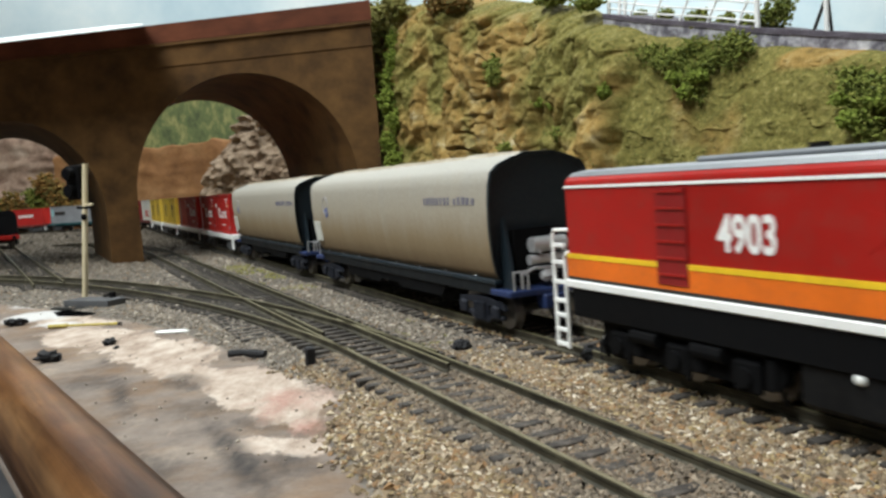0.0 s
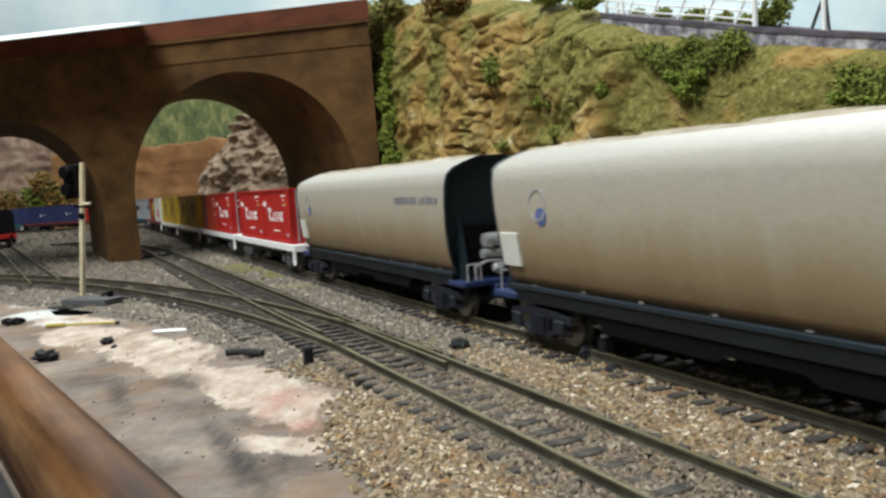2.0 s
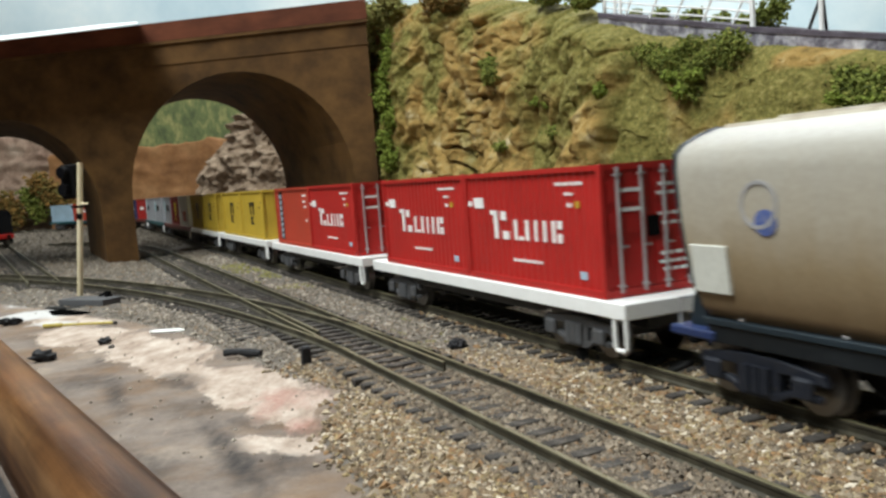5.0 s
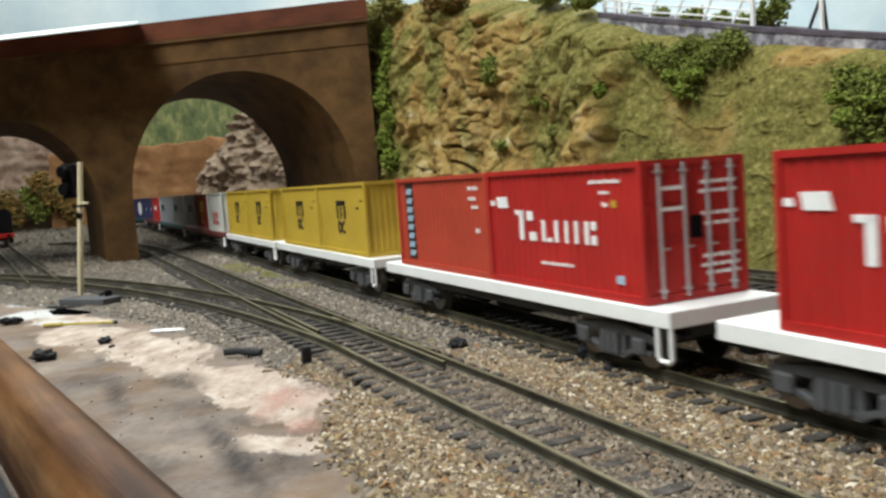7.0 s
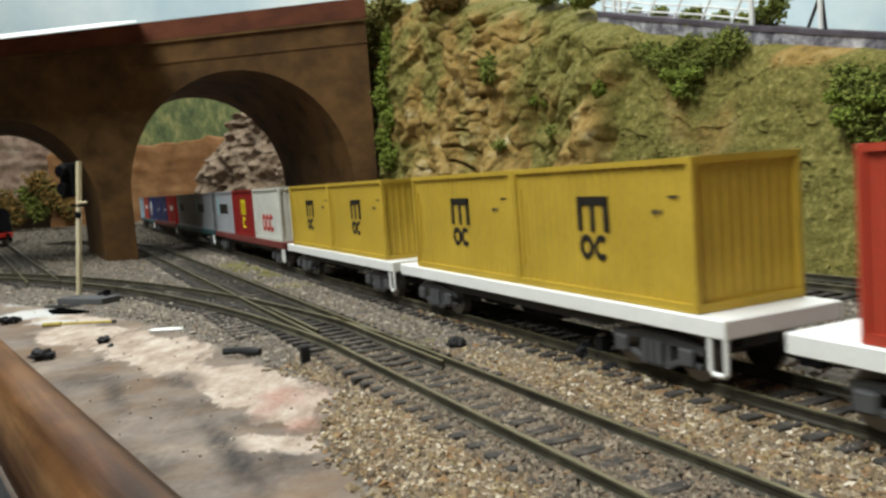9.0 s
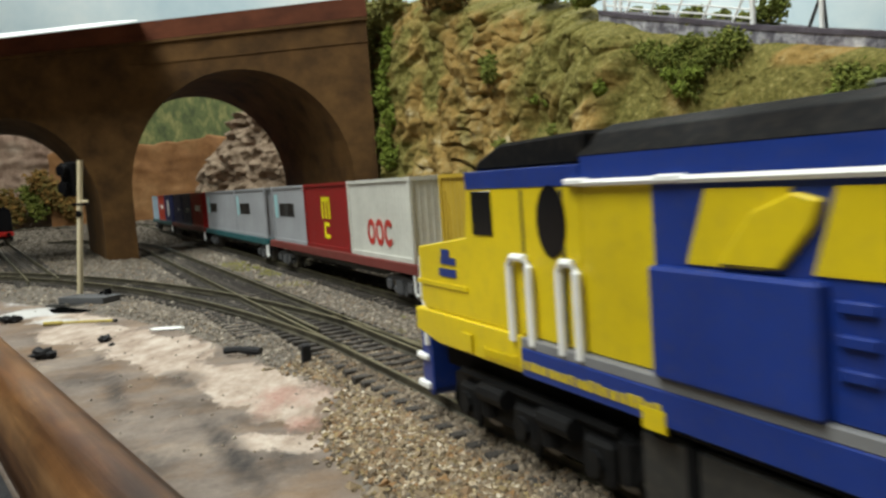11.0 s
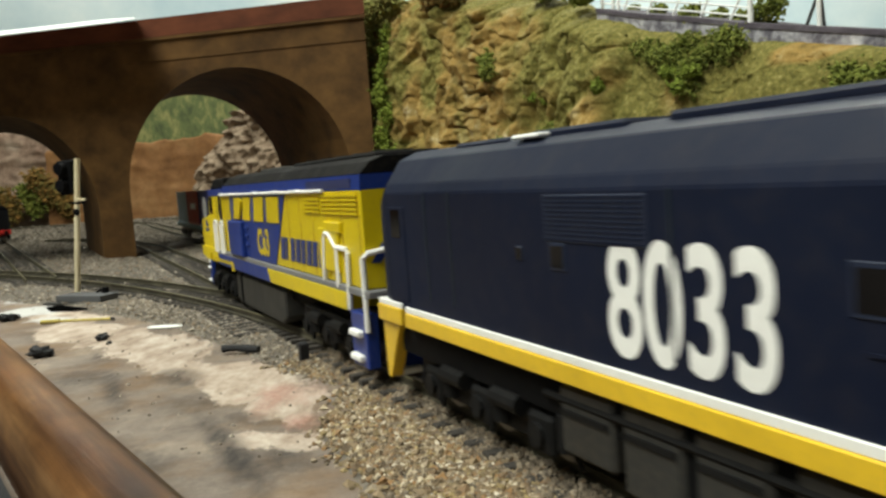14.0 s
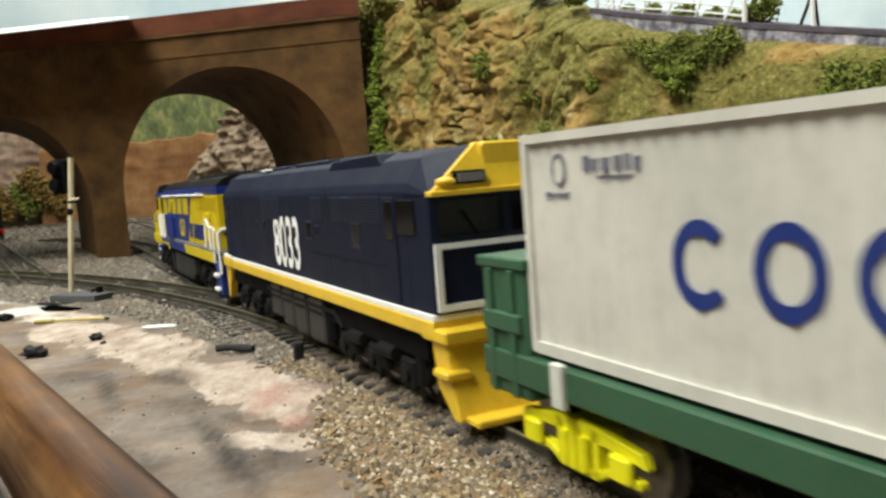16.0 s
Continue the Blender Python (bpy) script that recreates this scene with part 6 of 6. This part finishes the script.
def freight_shift(t):
    """A steady pace plus small offsets fitted to the camera's view."""
    return 95.3 * t + float(np.interp(t, (0, 0.5, 1.0, 1.5, 2.5, 3.5, 4.2, 6.3, 7.0), (0, -2.0, -4.2, -1.5, 0.5, 3.2, 2.8, 0.6, 0)))


def on_line(line, s, half, height, mid=None):
    """The pose of a thing whose wagon's middle is at mid, carried on bogies half a wheelbase fore and aft."""
    m = s if mid is None else mid
    a, _ = line.at(m - half)
    b, _ = line.at(m + half)
    d = (b - a) / np.hypot(*(b - a))
    c = (a + b) / 2 + d * (s - m)
    return pose(c[0] * MM, c[1] * MM, height * MM, 0, 0, math.degrees(math.atan2(d[1], d[0])))


def motions():
    times_keyed = [0.5 * k for k in range(33)]
    for thing, s, half, height, *mid in FREIGHT:
        walk(thing, [(t, on_line(LINE_B, s - freight_shift(t), half, height, mid[0] - freight_shift(t) if mid else None)) for t in times_keyed])
    for thing, s, half, height, *mid in BANKERS:
        walk(thing, [(t, on_line(LINE_A, s + banker_lead(t), half, height, mid[0] + banker_lead(t) if mid else None)) for t in times_keyed])


# ---- foliage, road, fence ----
def foliage(name, blobs, count, size, material, label, category="bush", seed=1):
    """A bush of many small foam clumps: blobs are (x, y, z, rx, ry, rz)."""
    rng = np.random.default_rng(seed)
    pts = []
    weight = np.array([b[3] * b[5] for b in blobs], float)
    for b, n in zip(blobs, (count * weight / weight.sum()).astype(int)):
        d = rng.normal(size=(n, 3))
        d /= np.linalg.norm(d, axis=1)[:, None]
        r = rng.random(n) ** 0.45 * (1 + 0.5 * (rng.random(n) > 0.9)) * (1 + 0.25 * np.array([noise.noise(Vector(tuple(v * 2.2)) + Vector((seed, b[0], 0))) for v in d]))
        pts.append(np.array(b[:3]) + d * r[:, None] * np.array(b[3:]))
    pts = np.concatenate(pts)
    v, f = pebbles(pts, rng.uniform(size * 0.55, size * 1.3, len(pts)), rng, 0.9)
    return tagged(sheet(name, v, f, material), label, category)


def face_blob(s, z, rs, rz, depth=5.0, out=1.0):
    """A blob on the cliff: place along the foot and height."""
    v = (z + 6) / (cliff_top(s) + 6)
    p = cliff_point(s, min(v, 1.0), rock_relief(s, z) + out)
    return (p[0], p[1], z, rs, rs, rz)


def cliff_plants():
    dark, bright = "dark olive foam bush on the cliff", "bright green foam tuft on the cliff"
    pick = random.Random(21)
    mass = []
    while len(mass) < 24:
        s, z = pick.uniform(291, 331), pick.uniform(71, 95)
        if z > 72 + abs(s - 312) * 0.75 and z < 97 - abs(s - 322) * 0.12:
            r = pick.uniform(2.6, 5.6)
            mass.append(face_blob(s, z, r * 1.25, r, out=pick.uniform(-0.5, 3)))
    foliage("bush", mass, 3400, 0.75, LEAF_DARK, dark, seed=1)
    foliage("bush", [face_blob(308, 75, 5, 3.5, out=4), face_blob(314, 81, 5, 3, out=5), face_blob(301, 82, 4, 3, out=4)], 520, 0.9, LEAF_BRIGHT, bright, seed=2)
    foliage("bush", [face_blob(280, 97, 9, 4.2), face_blob(288, 92, 9, 5), face_blob(297, 89, 8, 5)], 1000, 0.75, LEAF_DARK, dark, seed=3)
    foliage("bush", [face_blob(387, 67, 9, 7), face_blob(394, 60, 10, 9), face_blob(402, 65, 9, 8), face_blob(396, 50, 9, 8), face_blob(382, 70, 6, 5), face_blob(408, 57, 9, 10)], 3800, 0.8, LEAF_DARK, dark, seed=4)
    foliage("bush", [face_blob(384, 63, 4, 3, out=7), face_blob(390, 55, 6, 4, out=7), face_blob(399, 60, 5, 3, out=7)], 620, 0.9, LEAF_BRIGHT, bright, seed=5)
    foliage("bush", [face_blob(259, 81, 3.6, 3.6, out=2)], 260, 0.9, LEAF_BRIGHT, bright, seed=6)
    foliage("bush", [face_blob(195, 83, 6, 3), face_blob(204, 80, 4, 2.4)], 260, 1.0, LEAF_BRIGHT, bright, seed=7)
    foliage("bush", [face_blob(150, 110, 8, 5), face_blob(158, 102, 6, 6)], 520, 1.1, LEAF_DARK, dark, seed=8)
    foliage("bush", [face_blob(152, 104, 5, 3, out=3)], 150, 1.0, LEAF_BRIGHT, bright, seed=9)
    foliage("bush", [face_blob(216, 64, 5, 4), face_blob(170, 60, 6, 3)], 260, 1.0, LEAF_DARK, dark, seed=10)
    foliage("climbing_plant", [face_blob(8 + 3 * k + 4 * math.sin(k * 2.1), 150 - 15 * k, 7, 9, out=3) for k in range(7)], 1500, 1.3, LEAF_BRIGHT, "bright green foam creeper beside the bridge", "climbing plant", seed=11)
    foliage("bush", [face_blob(-6, 166, 16, 14), face_blob(8, 174, 14, 8), face_blob(-14, 146, 9, 14), face_blob(-22, 172, 14, 12)], 2400, 1.5, MOSS, "olive flock tuft on the cliff top", seed=12)
    foliage("bush", [face_blob(84, 163, 16, 6, out=-4), face_blob(72, 160, 10, 6, out=-2), face_blob(98, 158, 10, 5, out=-2)], 1100, 1.4, LEAF_RUST, "dry brown foam scrub on the cliff edge", seed=13)
    for s, z, r, sd in ((190, 143, 9, 14), (176, 146, 7, 15), (226, 132, 7, 16)):
        foliage("bush", [face_blob(s, z, r, r * 0.55, out=-12)], 420, 1.2, LEAF_DARK, "dark foam shrub on the cliff top", seed=sd)
    # fringes of flock and small rocks on the face
    rng = np.random.default_rng(5)
    pts = []
    for _ in range(2600):
        s, v = rng.uniform(-60, 430), rng.random()
        z = cliff_top(s) * v
        if noise.noise(Vector((s * 0.035, z * 0.05, 11))) > 0.12:
            pts.append(cliff_point(s, v, rock_relief(s, z) * min(1.0, 0.25 + v * 2.5) + 0.2))
    v, f = pebbles(np.array(pts), rng.uniform(0.4, 1.0, len(pts)), rng)
    tagged(sheet("cliff_flock", v, f, MOSS), "olive flock grains on the cliff face", "flock", kind="stuff")


cliff_plants()


def crest(s, back=0.0, up=0.0):
    p = cliff_point(s, 1.0, -6 - back)
    return (p[0], p[1], cliff_top(s) + up)


def hill_road():
    road = empty("hill_road", "slate grey road along the cliff crest with flaking white edge", "road", kind="structure")
    bm, wm = bmesh.new(), bmesh.new()
    last = None
    for i in range(41):
        s = 236 + 6.4 * i
        wob = 0.5 * noise.noise(Vector((s * 0.2, 0, 0)))
        a = [bm.verts.new(crest(s, b, u)) for b, u in ((-3.2, -0.4), (-3.2, 1.8 + wob), (46, 1.8), (46, -0.4))]
        c = [wm.verts.new(crest(s, b, u)) for b, u in ((-2.6, -6.5 - wob * 2), (-2.7, -0.4), (4, -0.4), (4, -6.5))]
        if last:
            for x, y, m in ((last[0], a, bm), (last[1], c, wm)):
                for k in range(4):
                    m.faces.new((x[k], x[(k + 1) % 4], y[(k + 1) % 4], y[k]))
        last = (a, c)
    part("road_deck", bm, ROAD, road)
    part("road_edge_wall", wm, ROAD_WALL, road, "flaking white and slate edge wall")


hill_road()


def hill_fence():
    f = empty("road_fence", "white model fence with slanting bars beside the hill road", "fence")
    s0, s1 = 231, 326

    def at_s(s, up):
        return crest(s, 6, 1.8 + up)

    for s, r in ((s0, 1.0), (s1, 1.25)):
        part("post", rod(bmesh.new(), [at_s(s, -0.2), at_s(s, 18)], r, 8), WHITE, f)
    for up in (2.5, 6.2, 10.5):
        part("rail", rod(bmesh.new(), [at_s(s0 + (s1 - s0) * k / 8, up) for k in range(9)], 0.5, 6), WHITE, f)
    for k in range(5):
        s = 247 + 17.0 * k
        part("slanting_bar", rod(bmesh.new(), [at_s(s, 0), at_s(s + 7.5, 13.5)], 0.6, 6), WHITE, f)
    for s in (239, 243):
        part("post", rod(bmesh.new(), [at_s(s, 0), at_s(s + 0.5, 8)], 1.0, 6), WHITE, f)
    m = empty("mast", "white post with a dark bracing strut beside the road", "mast")
    base = crest(358, 8, 1.6)
    part("pole", rod(bmesh.new(), [base, (base[0], base[1], base[2] + 26)], 1.0, 10), WHITE, m)
    part("strut", rod(bmesh.new(), [crest(352, 8, 1.6), (base[0] + 1.5, base[1], base[2] + 17)], 0.7, 6), DARK_GREY, m)
    part("strut", rod(bmesh.new(), [crest(356, 14, 1.6), (base[0] + 1.5, base[1] + 3, base[2] + 22)], 0.6, 6), DARK_GREY, m)


hill_fence()


def hill_trees():
    for s, far, r, sd in ((335, 1.05, 8.6, 21), (320, 1.05, 4.0, 22), (308, 1.06, 4.6, 23), (291, 1.06, 5.2, 24), (270, 1.06, 5.0, 25), (253, 1.07, 4.6, 26)):
        p = crest(s, 6, 0)
        z0 = p[2] + 1.6
        p = (p[0] * far, p[1] * far, 0)
        t = empty("tree", "small dark olive foam tree on the hill", "tree", "trees on the hill")
        part("trunk", rod(bmesh.new(), [(p[0], p[1], z0 - 1), (p[0] + 0.4, p[1], z0 + r * 0.5), (p[0], p[1], z0 + r)], 0.5, 6), SLEEPER, t)
        crown = foliage("crown", [(p[0], p[1], z0 + r * 1.0, r, r, r * 0.75), (p[0] + r * 0.4, p[1], z0 + r * 1.4, r * 0.6, r * 0.6, r * 0.55), (p[0] - r * 0.5, p[1], z0 + r * 0.8, r * 0.6, r * 0.6, r * 0.5)], 520, 0.95, LEAF_DARK, "", seed=sd)
        crown.parent = t
        for key in ("label", "category"):
            if key in crown:
                del crown[key]
    for x, y, z, r, k in ((250, 720, 84, 60, 31), (150, 800, 118, 70, 32), (420, 720, 60, 70, 33)):
        bm = lump(bmesh.new(), (x, y, z - r * 0.1), (r * 1.6, r, r * 0.42), k, 4, 0.4)
        tagged(part("mound", bm, CLIFF, smooth=True), "ochre plaster mound on the hill", "mound", kind="structure")


hill_trees()


# ---- behind the bridge ----
def rough_wall(name, x0, y0, x1, y1, height, depth, material, label, seed, wild=14.0, n=70, m=34, slope=0.25, crinkle=0.0):
    """A rock face between two points, leaning back, with an uneven crest."""
    a, b = np.array([x0, y0], float), np.array([x1, y1], float)
    u = (b - a) / np.hypot(*(b - a))
    nrm = np.array([u[1], -u[0]])
    length = np.hypot(*(b - a))
    verts, faces = [], []
    for i in range(n + 1):
        s = length * i / n
        top = height(i / n) + 9 * noise.fractal(Vector((s * 0.02, seed, 0)), 0.9, 2.0, 4)
        for j in range(m + 2):
            v = min(j, m) / m
            z = -6 + (top + 6) * v
            o = wild * noise.fractal(Vector((s * 0.022, z * 0.03, seed)), 0.85, 2.2, 5) + wild * 0.4 * noise.noise(Vector((s * 0.02, z * 0.09, seed + 4)))
            if crinkle:
                o += crinkle * (0.5 - abs(noise.noise(Vector((s * 0.07, z * 0.075, seed + 9)))) * 2.2) + crinkle * 0.5 * noise.noise(Vector((s * 0.17, z * 0.18, seed + 2)))
            p = a + u * s + nrm * (o * min(1, 0.3 + v * 3) - slope * z) - (nrm * depth if j > m else 0)
            verts.append((p[0], p[1], z))
    w = m + 2
    faces = [(i * w + j, (i + 1) * w + j, (i + 1) * w + j + 1, i * w + j + 1) for i in range(n) for j in range(m + 1)]
    return tagged(sheet(name, verts, faces, material, smooth=True), label, "rock face", kind="structure")


def beyond():
    rough_wall("rock_outcrop", -338, 1150, -20, 930, lambda k: 136 + 84 * k - 60 * max(0, 0.15 - k) / 0.15, 300, GREY_ROCK, "brown grey plaster rock beyond the bridge", 3, 22, 210, 130, crinkle=9.0)
    rough_wall("rock_face", -1300, 1700, -700, 1690, lambda k: 205 - 20 * k, 200, PINK_ROCK, "pinkish plaster rock behind the far curve", 8, 20, slope=0.15)
    rough_wall("brown_bank", -780, 1672, -330, 1640, lambda k: 142 + 14 * k, 300, WALL_BROWN, "plain brown painted bank behind the far curve", 12, 5, slope=0.1)
    rng = random.Random(8)
    for k in range(9):
        x = -1010 + 34 * k + rng.uniform(-8, 8)
        y = 1650 + rng.uniform(-12, 8)
        z = 40 + rng.uniform(0, 50)
        foliage("bush", [(x, y, z, 24, 14, 26), (x + 14, y, z - 22, 20, 14, 24)], 420, 4.2, LEAF_RUST if k % 3 else LEAF_DARK, "rusty brown foam bush below the far rock", seed=40 + k)


beyond()


# ---- parked engine in the far arch ----
def parked_engine():
    w = empty("parked_engine", "black model engine with a red buffer beam", "locomotive")
    part("body", B(-60, 58, -14.5, 14.5, 14, 40, 1.5), BLACK, w)
    part("cab_roof", P([(-14.5, 40), (14.5, 40), (9, 45), (-9, 45)], "x", -60, 30), BLACK, w)
    part("buffer_beam", B(-64, -60, -15, 15, 9, 14.5, 0.3), LOCO_RED, w, "red buffer beam")
    for y in (-9, 9):
        part("buffer", rod(bmesh.new(), [(-64, y, 11.5), (-69, y, 11.5)], 2.2, 12), BLACK, w)
    part("underframe", B(-58, 56, -12, 12, 7, 14), BLACK, w)
    for x in (-40, 36):
        bogie(w, x, material=BLACK)
    p, u = LINE_E.at(460)
    at(w, p[0], p[1], 0, math.degrees(math.atan2(u[1], u[0])))


parked_engine()


# ---- on the bare board ----
def signal():
    s = empty("signal_post", "two-lamp model signal on a bare wooden dowel post", "railway signal")
    part("base_slab", P([(-15, -5.5), (15, -6.5), (15, 5.0), (-14, 6.5)], "z", 1.2, 4.4, 0.3), BOGIE_GREY, s, "grey base slab")
    part("base_plate", P([(-21, -8.0), (24, -9.5), (23, 8), (-19, 9)], "z", 0.35, 1.2, 0.1), DARK_GREY, s, "thin dark base plate")
    part("post_foot", B(-21.2, -13.2, 4.5, 15, 0.3, 2.4, 0.3), DARK_GREY, s)
    lx, ly = 6.9, 8.8
    part("post", rod(bmesh.new(), [(-17.2, 9.8, 1.0), (-17.2 + lx / 2, 11.3, 36), (-17.2 + lx, 12.8, 70)], 1.4, 12), STICK_WOOD, s)
    head = part("signal_head", B(-28.7 + lx, -19.4 + lx, 0.8 + ly, 6.0 + ly, 52.5, 69.5, 0.8), BLACK, s, "black signal head")
    for z in (57.0, 65.5):
        part("lamp_hood", rod(bmesh.new(), [(-24.0 + lx, 1.0 + ly, z), (-24.0 + lx, -2.6 + ly, z)], 3.0, 14), BLACK, head)
        part("lens", rod(bmesh.new(), [(-24.0 + lx, -2.65 + ly, z), (-24.0 + lx, -2.75 + ly, z)], 2.2, 14), GLASS, head)
    part("bracket", rod(bmesh.new(), [(-17.2, 11.4, 48.5), (-11.2, 10.8, 48.2), (-6.8, 10.8, 48.3)], 0.7, 6), BLACK, s)
    part("bracket_arm", rod(bmesh.new(), [(-11.2, 10.8, 49.8), (-5.8, 10.8, 49.6)], 0.6, 6), STICK_WOOD, s)
    part("knob", lump(bmesh.new(), (-12.2, 10.4, 43.6), (1.5, 1.4, 1.7), 3, 2, 0.2), BLACK, s)
    part("terminal", rod(bmesh.new(), [(9, 3, 4.2), (9, 3, 7.2)], 1.6, 8), BLACK, s)
    part("wire_stub", rod(bmesh.new(), [(2, 4, 4.4), (5, 4, 5.6), (8, 3.5, 5.2)], 0.6, 6), BLACK, s)
    at(s, -172, 399, -4.7, -24)
    # flat black patch on the board: painted shade of the raised plate
    shade_patch = part("hole", P([(-20, -2), (-8, -10), (6, -9.5), (16, 0), (19, 8), (-18, 9)], "z", 0.0, 0.5), SHADE_BLACK)
    tagged(at(shade_patch, -169, 384, -4.85, -24), "flat black patch standing for the shade below the signal base", "hole", kind="structure")


signal()


def litter():
    rng = random.Random(11)
    for k, (x, y, sx, sy, sz) in enumerate(((-131, 267, 5.2, 3.6, 3.2), (-122, 292, 2.6, 2.2, 2.2), (-189, 358, 4.6, 3.6, 3.2), (-196, 366, 2.4, 2.4, 2.0), (34, 206, 3.6, 3.2, 4.0), (2, 233, 4.4, 3.2, 2.6), (-116, 283, 1.4, 1.2, 1.1))):
        bm = bmesh.new()
        for j in range(4):
            lump(bm, (rng.uniform(-0.5, 0.5) * sx, rng.uniform(-0.5, 0.5) * sy, sz * (0.5 + 0.25 * rng.random())), (sx * rng.uniform(0.4, 0.75), sy * rng.uniform(0.4, 0.75), sz * rng.uniform(0.4, 0.6)), k * 5 + j, 2, 0.6)
        ob = part("coal_lump", bm, COAL)
        tagged(at(ob, x, y, ground_height(x, y) - 0.3, rng.uniform(0, 90)), "small black lump of coal lying on the board", "coal", "coal lumps")
    bm = rod(bmesh.new(), [(-6.2, 0, 1.5), (-2, 0.3, 1.8), (2, 0.1, 1.6), (6, -0.2, 1.3)], 1.1, 7)
    for v in bm.verts:
        v.co += Vector((0.3, 0.4, 0.4)) * noise.noise(v.co * 0.7)
    tagged(at(part("bark_stick", bm, COAL), -63, 249, -5.0, -14), "black charred stick lying on the board", "stick")
    ob = part("wire_post", B(-1.3, 1.3, -1.3, 1.3, 0, 6.5, 0.4), COAL)
    tagged(at(ob, -40, 226, -4.8, 20, 4), "short black stub beside the sleepers", "stub")
    ob = part("wire_post", B(-1.6, 1.6, -1.4, 1.4, 0, 7.5, 0.5), COAL)
    tagged(at(ob, 37, 200, -4.2, 30), "short black stub beside the sleepers", "stub")
    part("cap", B(-0.9, 0.9, -0.9, 0.9, 7.4, 8.2, 0.3), SILVER, ob)
    bm = P([(-8.5, -0.8), (-6, -2.4), (3, -2.2), (8.2, -0.2), (6.5, 1.8), (-3, 2.4), (-7.6, 1.6)], "z", 0, 0.5, 0.15)
    tagged(at(part("paper_scrap", bm, WHITE), -104, 309, -4.85, -8), "scrap of white card lying on the board", "paper scrap")
    ob = empty("yellow_stick", "yellow painted wooden stick with a dark tip", "stick")
    part("shaft", rod(bmesh.new(), [(-14, 0, 0.9), (-6, 0.3, 0.9), (14, 0, 0.9)], 0.55, 8), DULL_YELLOW, ob)
    part("tip", rod(bmesh.new(), [(14, 0, 0.9), (15.5, 0.2, 0.9)], 0.7, 8), SLEEPER, ob)
    part("handle", rod(bmesh.new(), [(-17, -0.6, 0.9), (-9, 0.1, 0.95)], 0.85, 8), DULL_YELLOW, ob)
    at(ob, -150, 338, -4.9, -10)
    # crumbs
    rs = np.random.default_rng(3)
    pts = np.column_stack([rs.uniform(-260, 0, 900), rs.uniform(90, 470, 900)])
    pts = np.array([p for p in pts if p[0] < slab_edge(p[1]) - 1 and noise.noise(Vector((p[0] * .02, p[1] * .02, 5))) > -0.15])
    v, f = pebbles(np.column_stack([pts, [ground_height(*p) + 0.1 for p in pts]]), rs.uniform(0.2, 0.6, len(pts)), rs)
    tagged(sheet("crumbs", v, f, STONE_GREY), "grit and crumbs scattered on the bare board", "grit", kind="stuff")
    # sleeper ends lying beside the main line
    for k, (x, y, r) in enumerate(((42, 196, 40), (46, 192, 55), (50, 186, 48))):
        ob = part("loose_sleeper", B(-8, 8, -1.4, 1.4, 0, 2.2, 0.3), COAL)
        tagged(at(ob, x, y, -4.0, r), "loose dark sleeper lying on the ballast", "sleeper", "loose sleepers")


litter()


def edge_timber():
    """The rounded, varnished front edge of the layout."""
    a, b = np.array([-142.0, 252.0]), np.array([-22.0, 78.0])
    u = (b - a) / np.hypot(*(b - a))
    n = np.array([-u[1], u[0]])
    ang = math.degrees(math.atan2(u[1], u[0]))
    bm = P([(-9.5, -20), (3.5, -20), (3.5, 4), (2.6, 7.6), (0.4, 9.6), (-3.0, 10.4), (-6.6, 9.6), (-8.8, 7.2), (-9.5, 4)], "x", -60, 260, 0.6)
    ob = part("edge_timber", bm, EDGE_WOOD, smooth=True)
    tagged(at(ob, a[0], a[1], 0, ang), "varnished brown rounded timber edging of the layout", "timber edging", kind="structure")
    bm = B(-60, 260, -70, -11, -30, -3.2)
    tagged(at(part("fascia_ledge", bm, COAL), a[0], a[1], 0, ang), "dark ledge outside the timber edging", "ledge", kind="structure")


edge_timber()

motions()
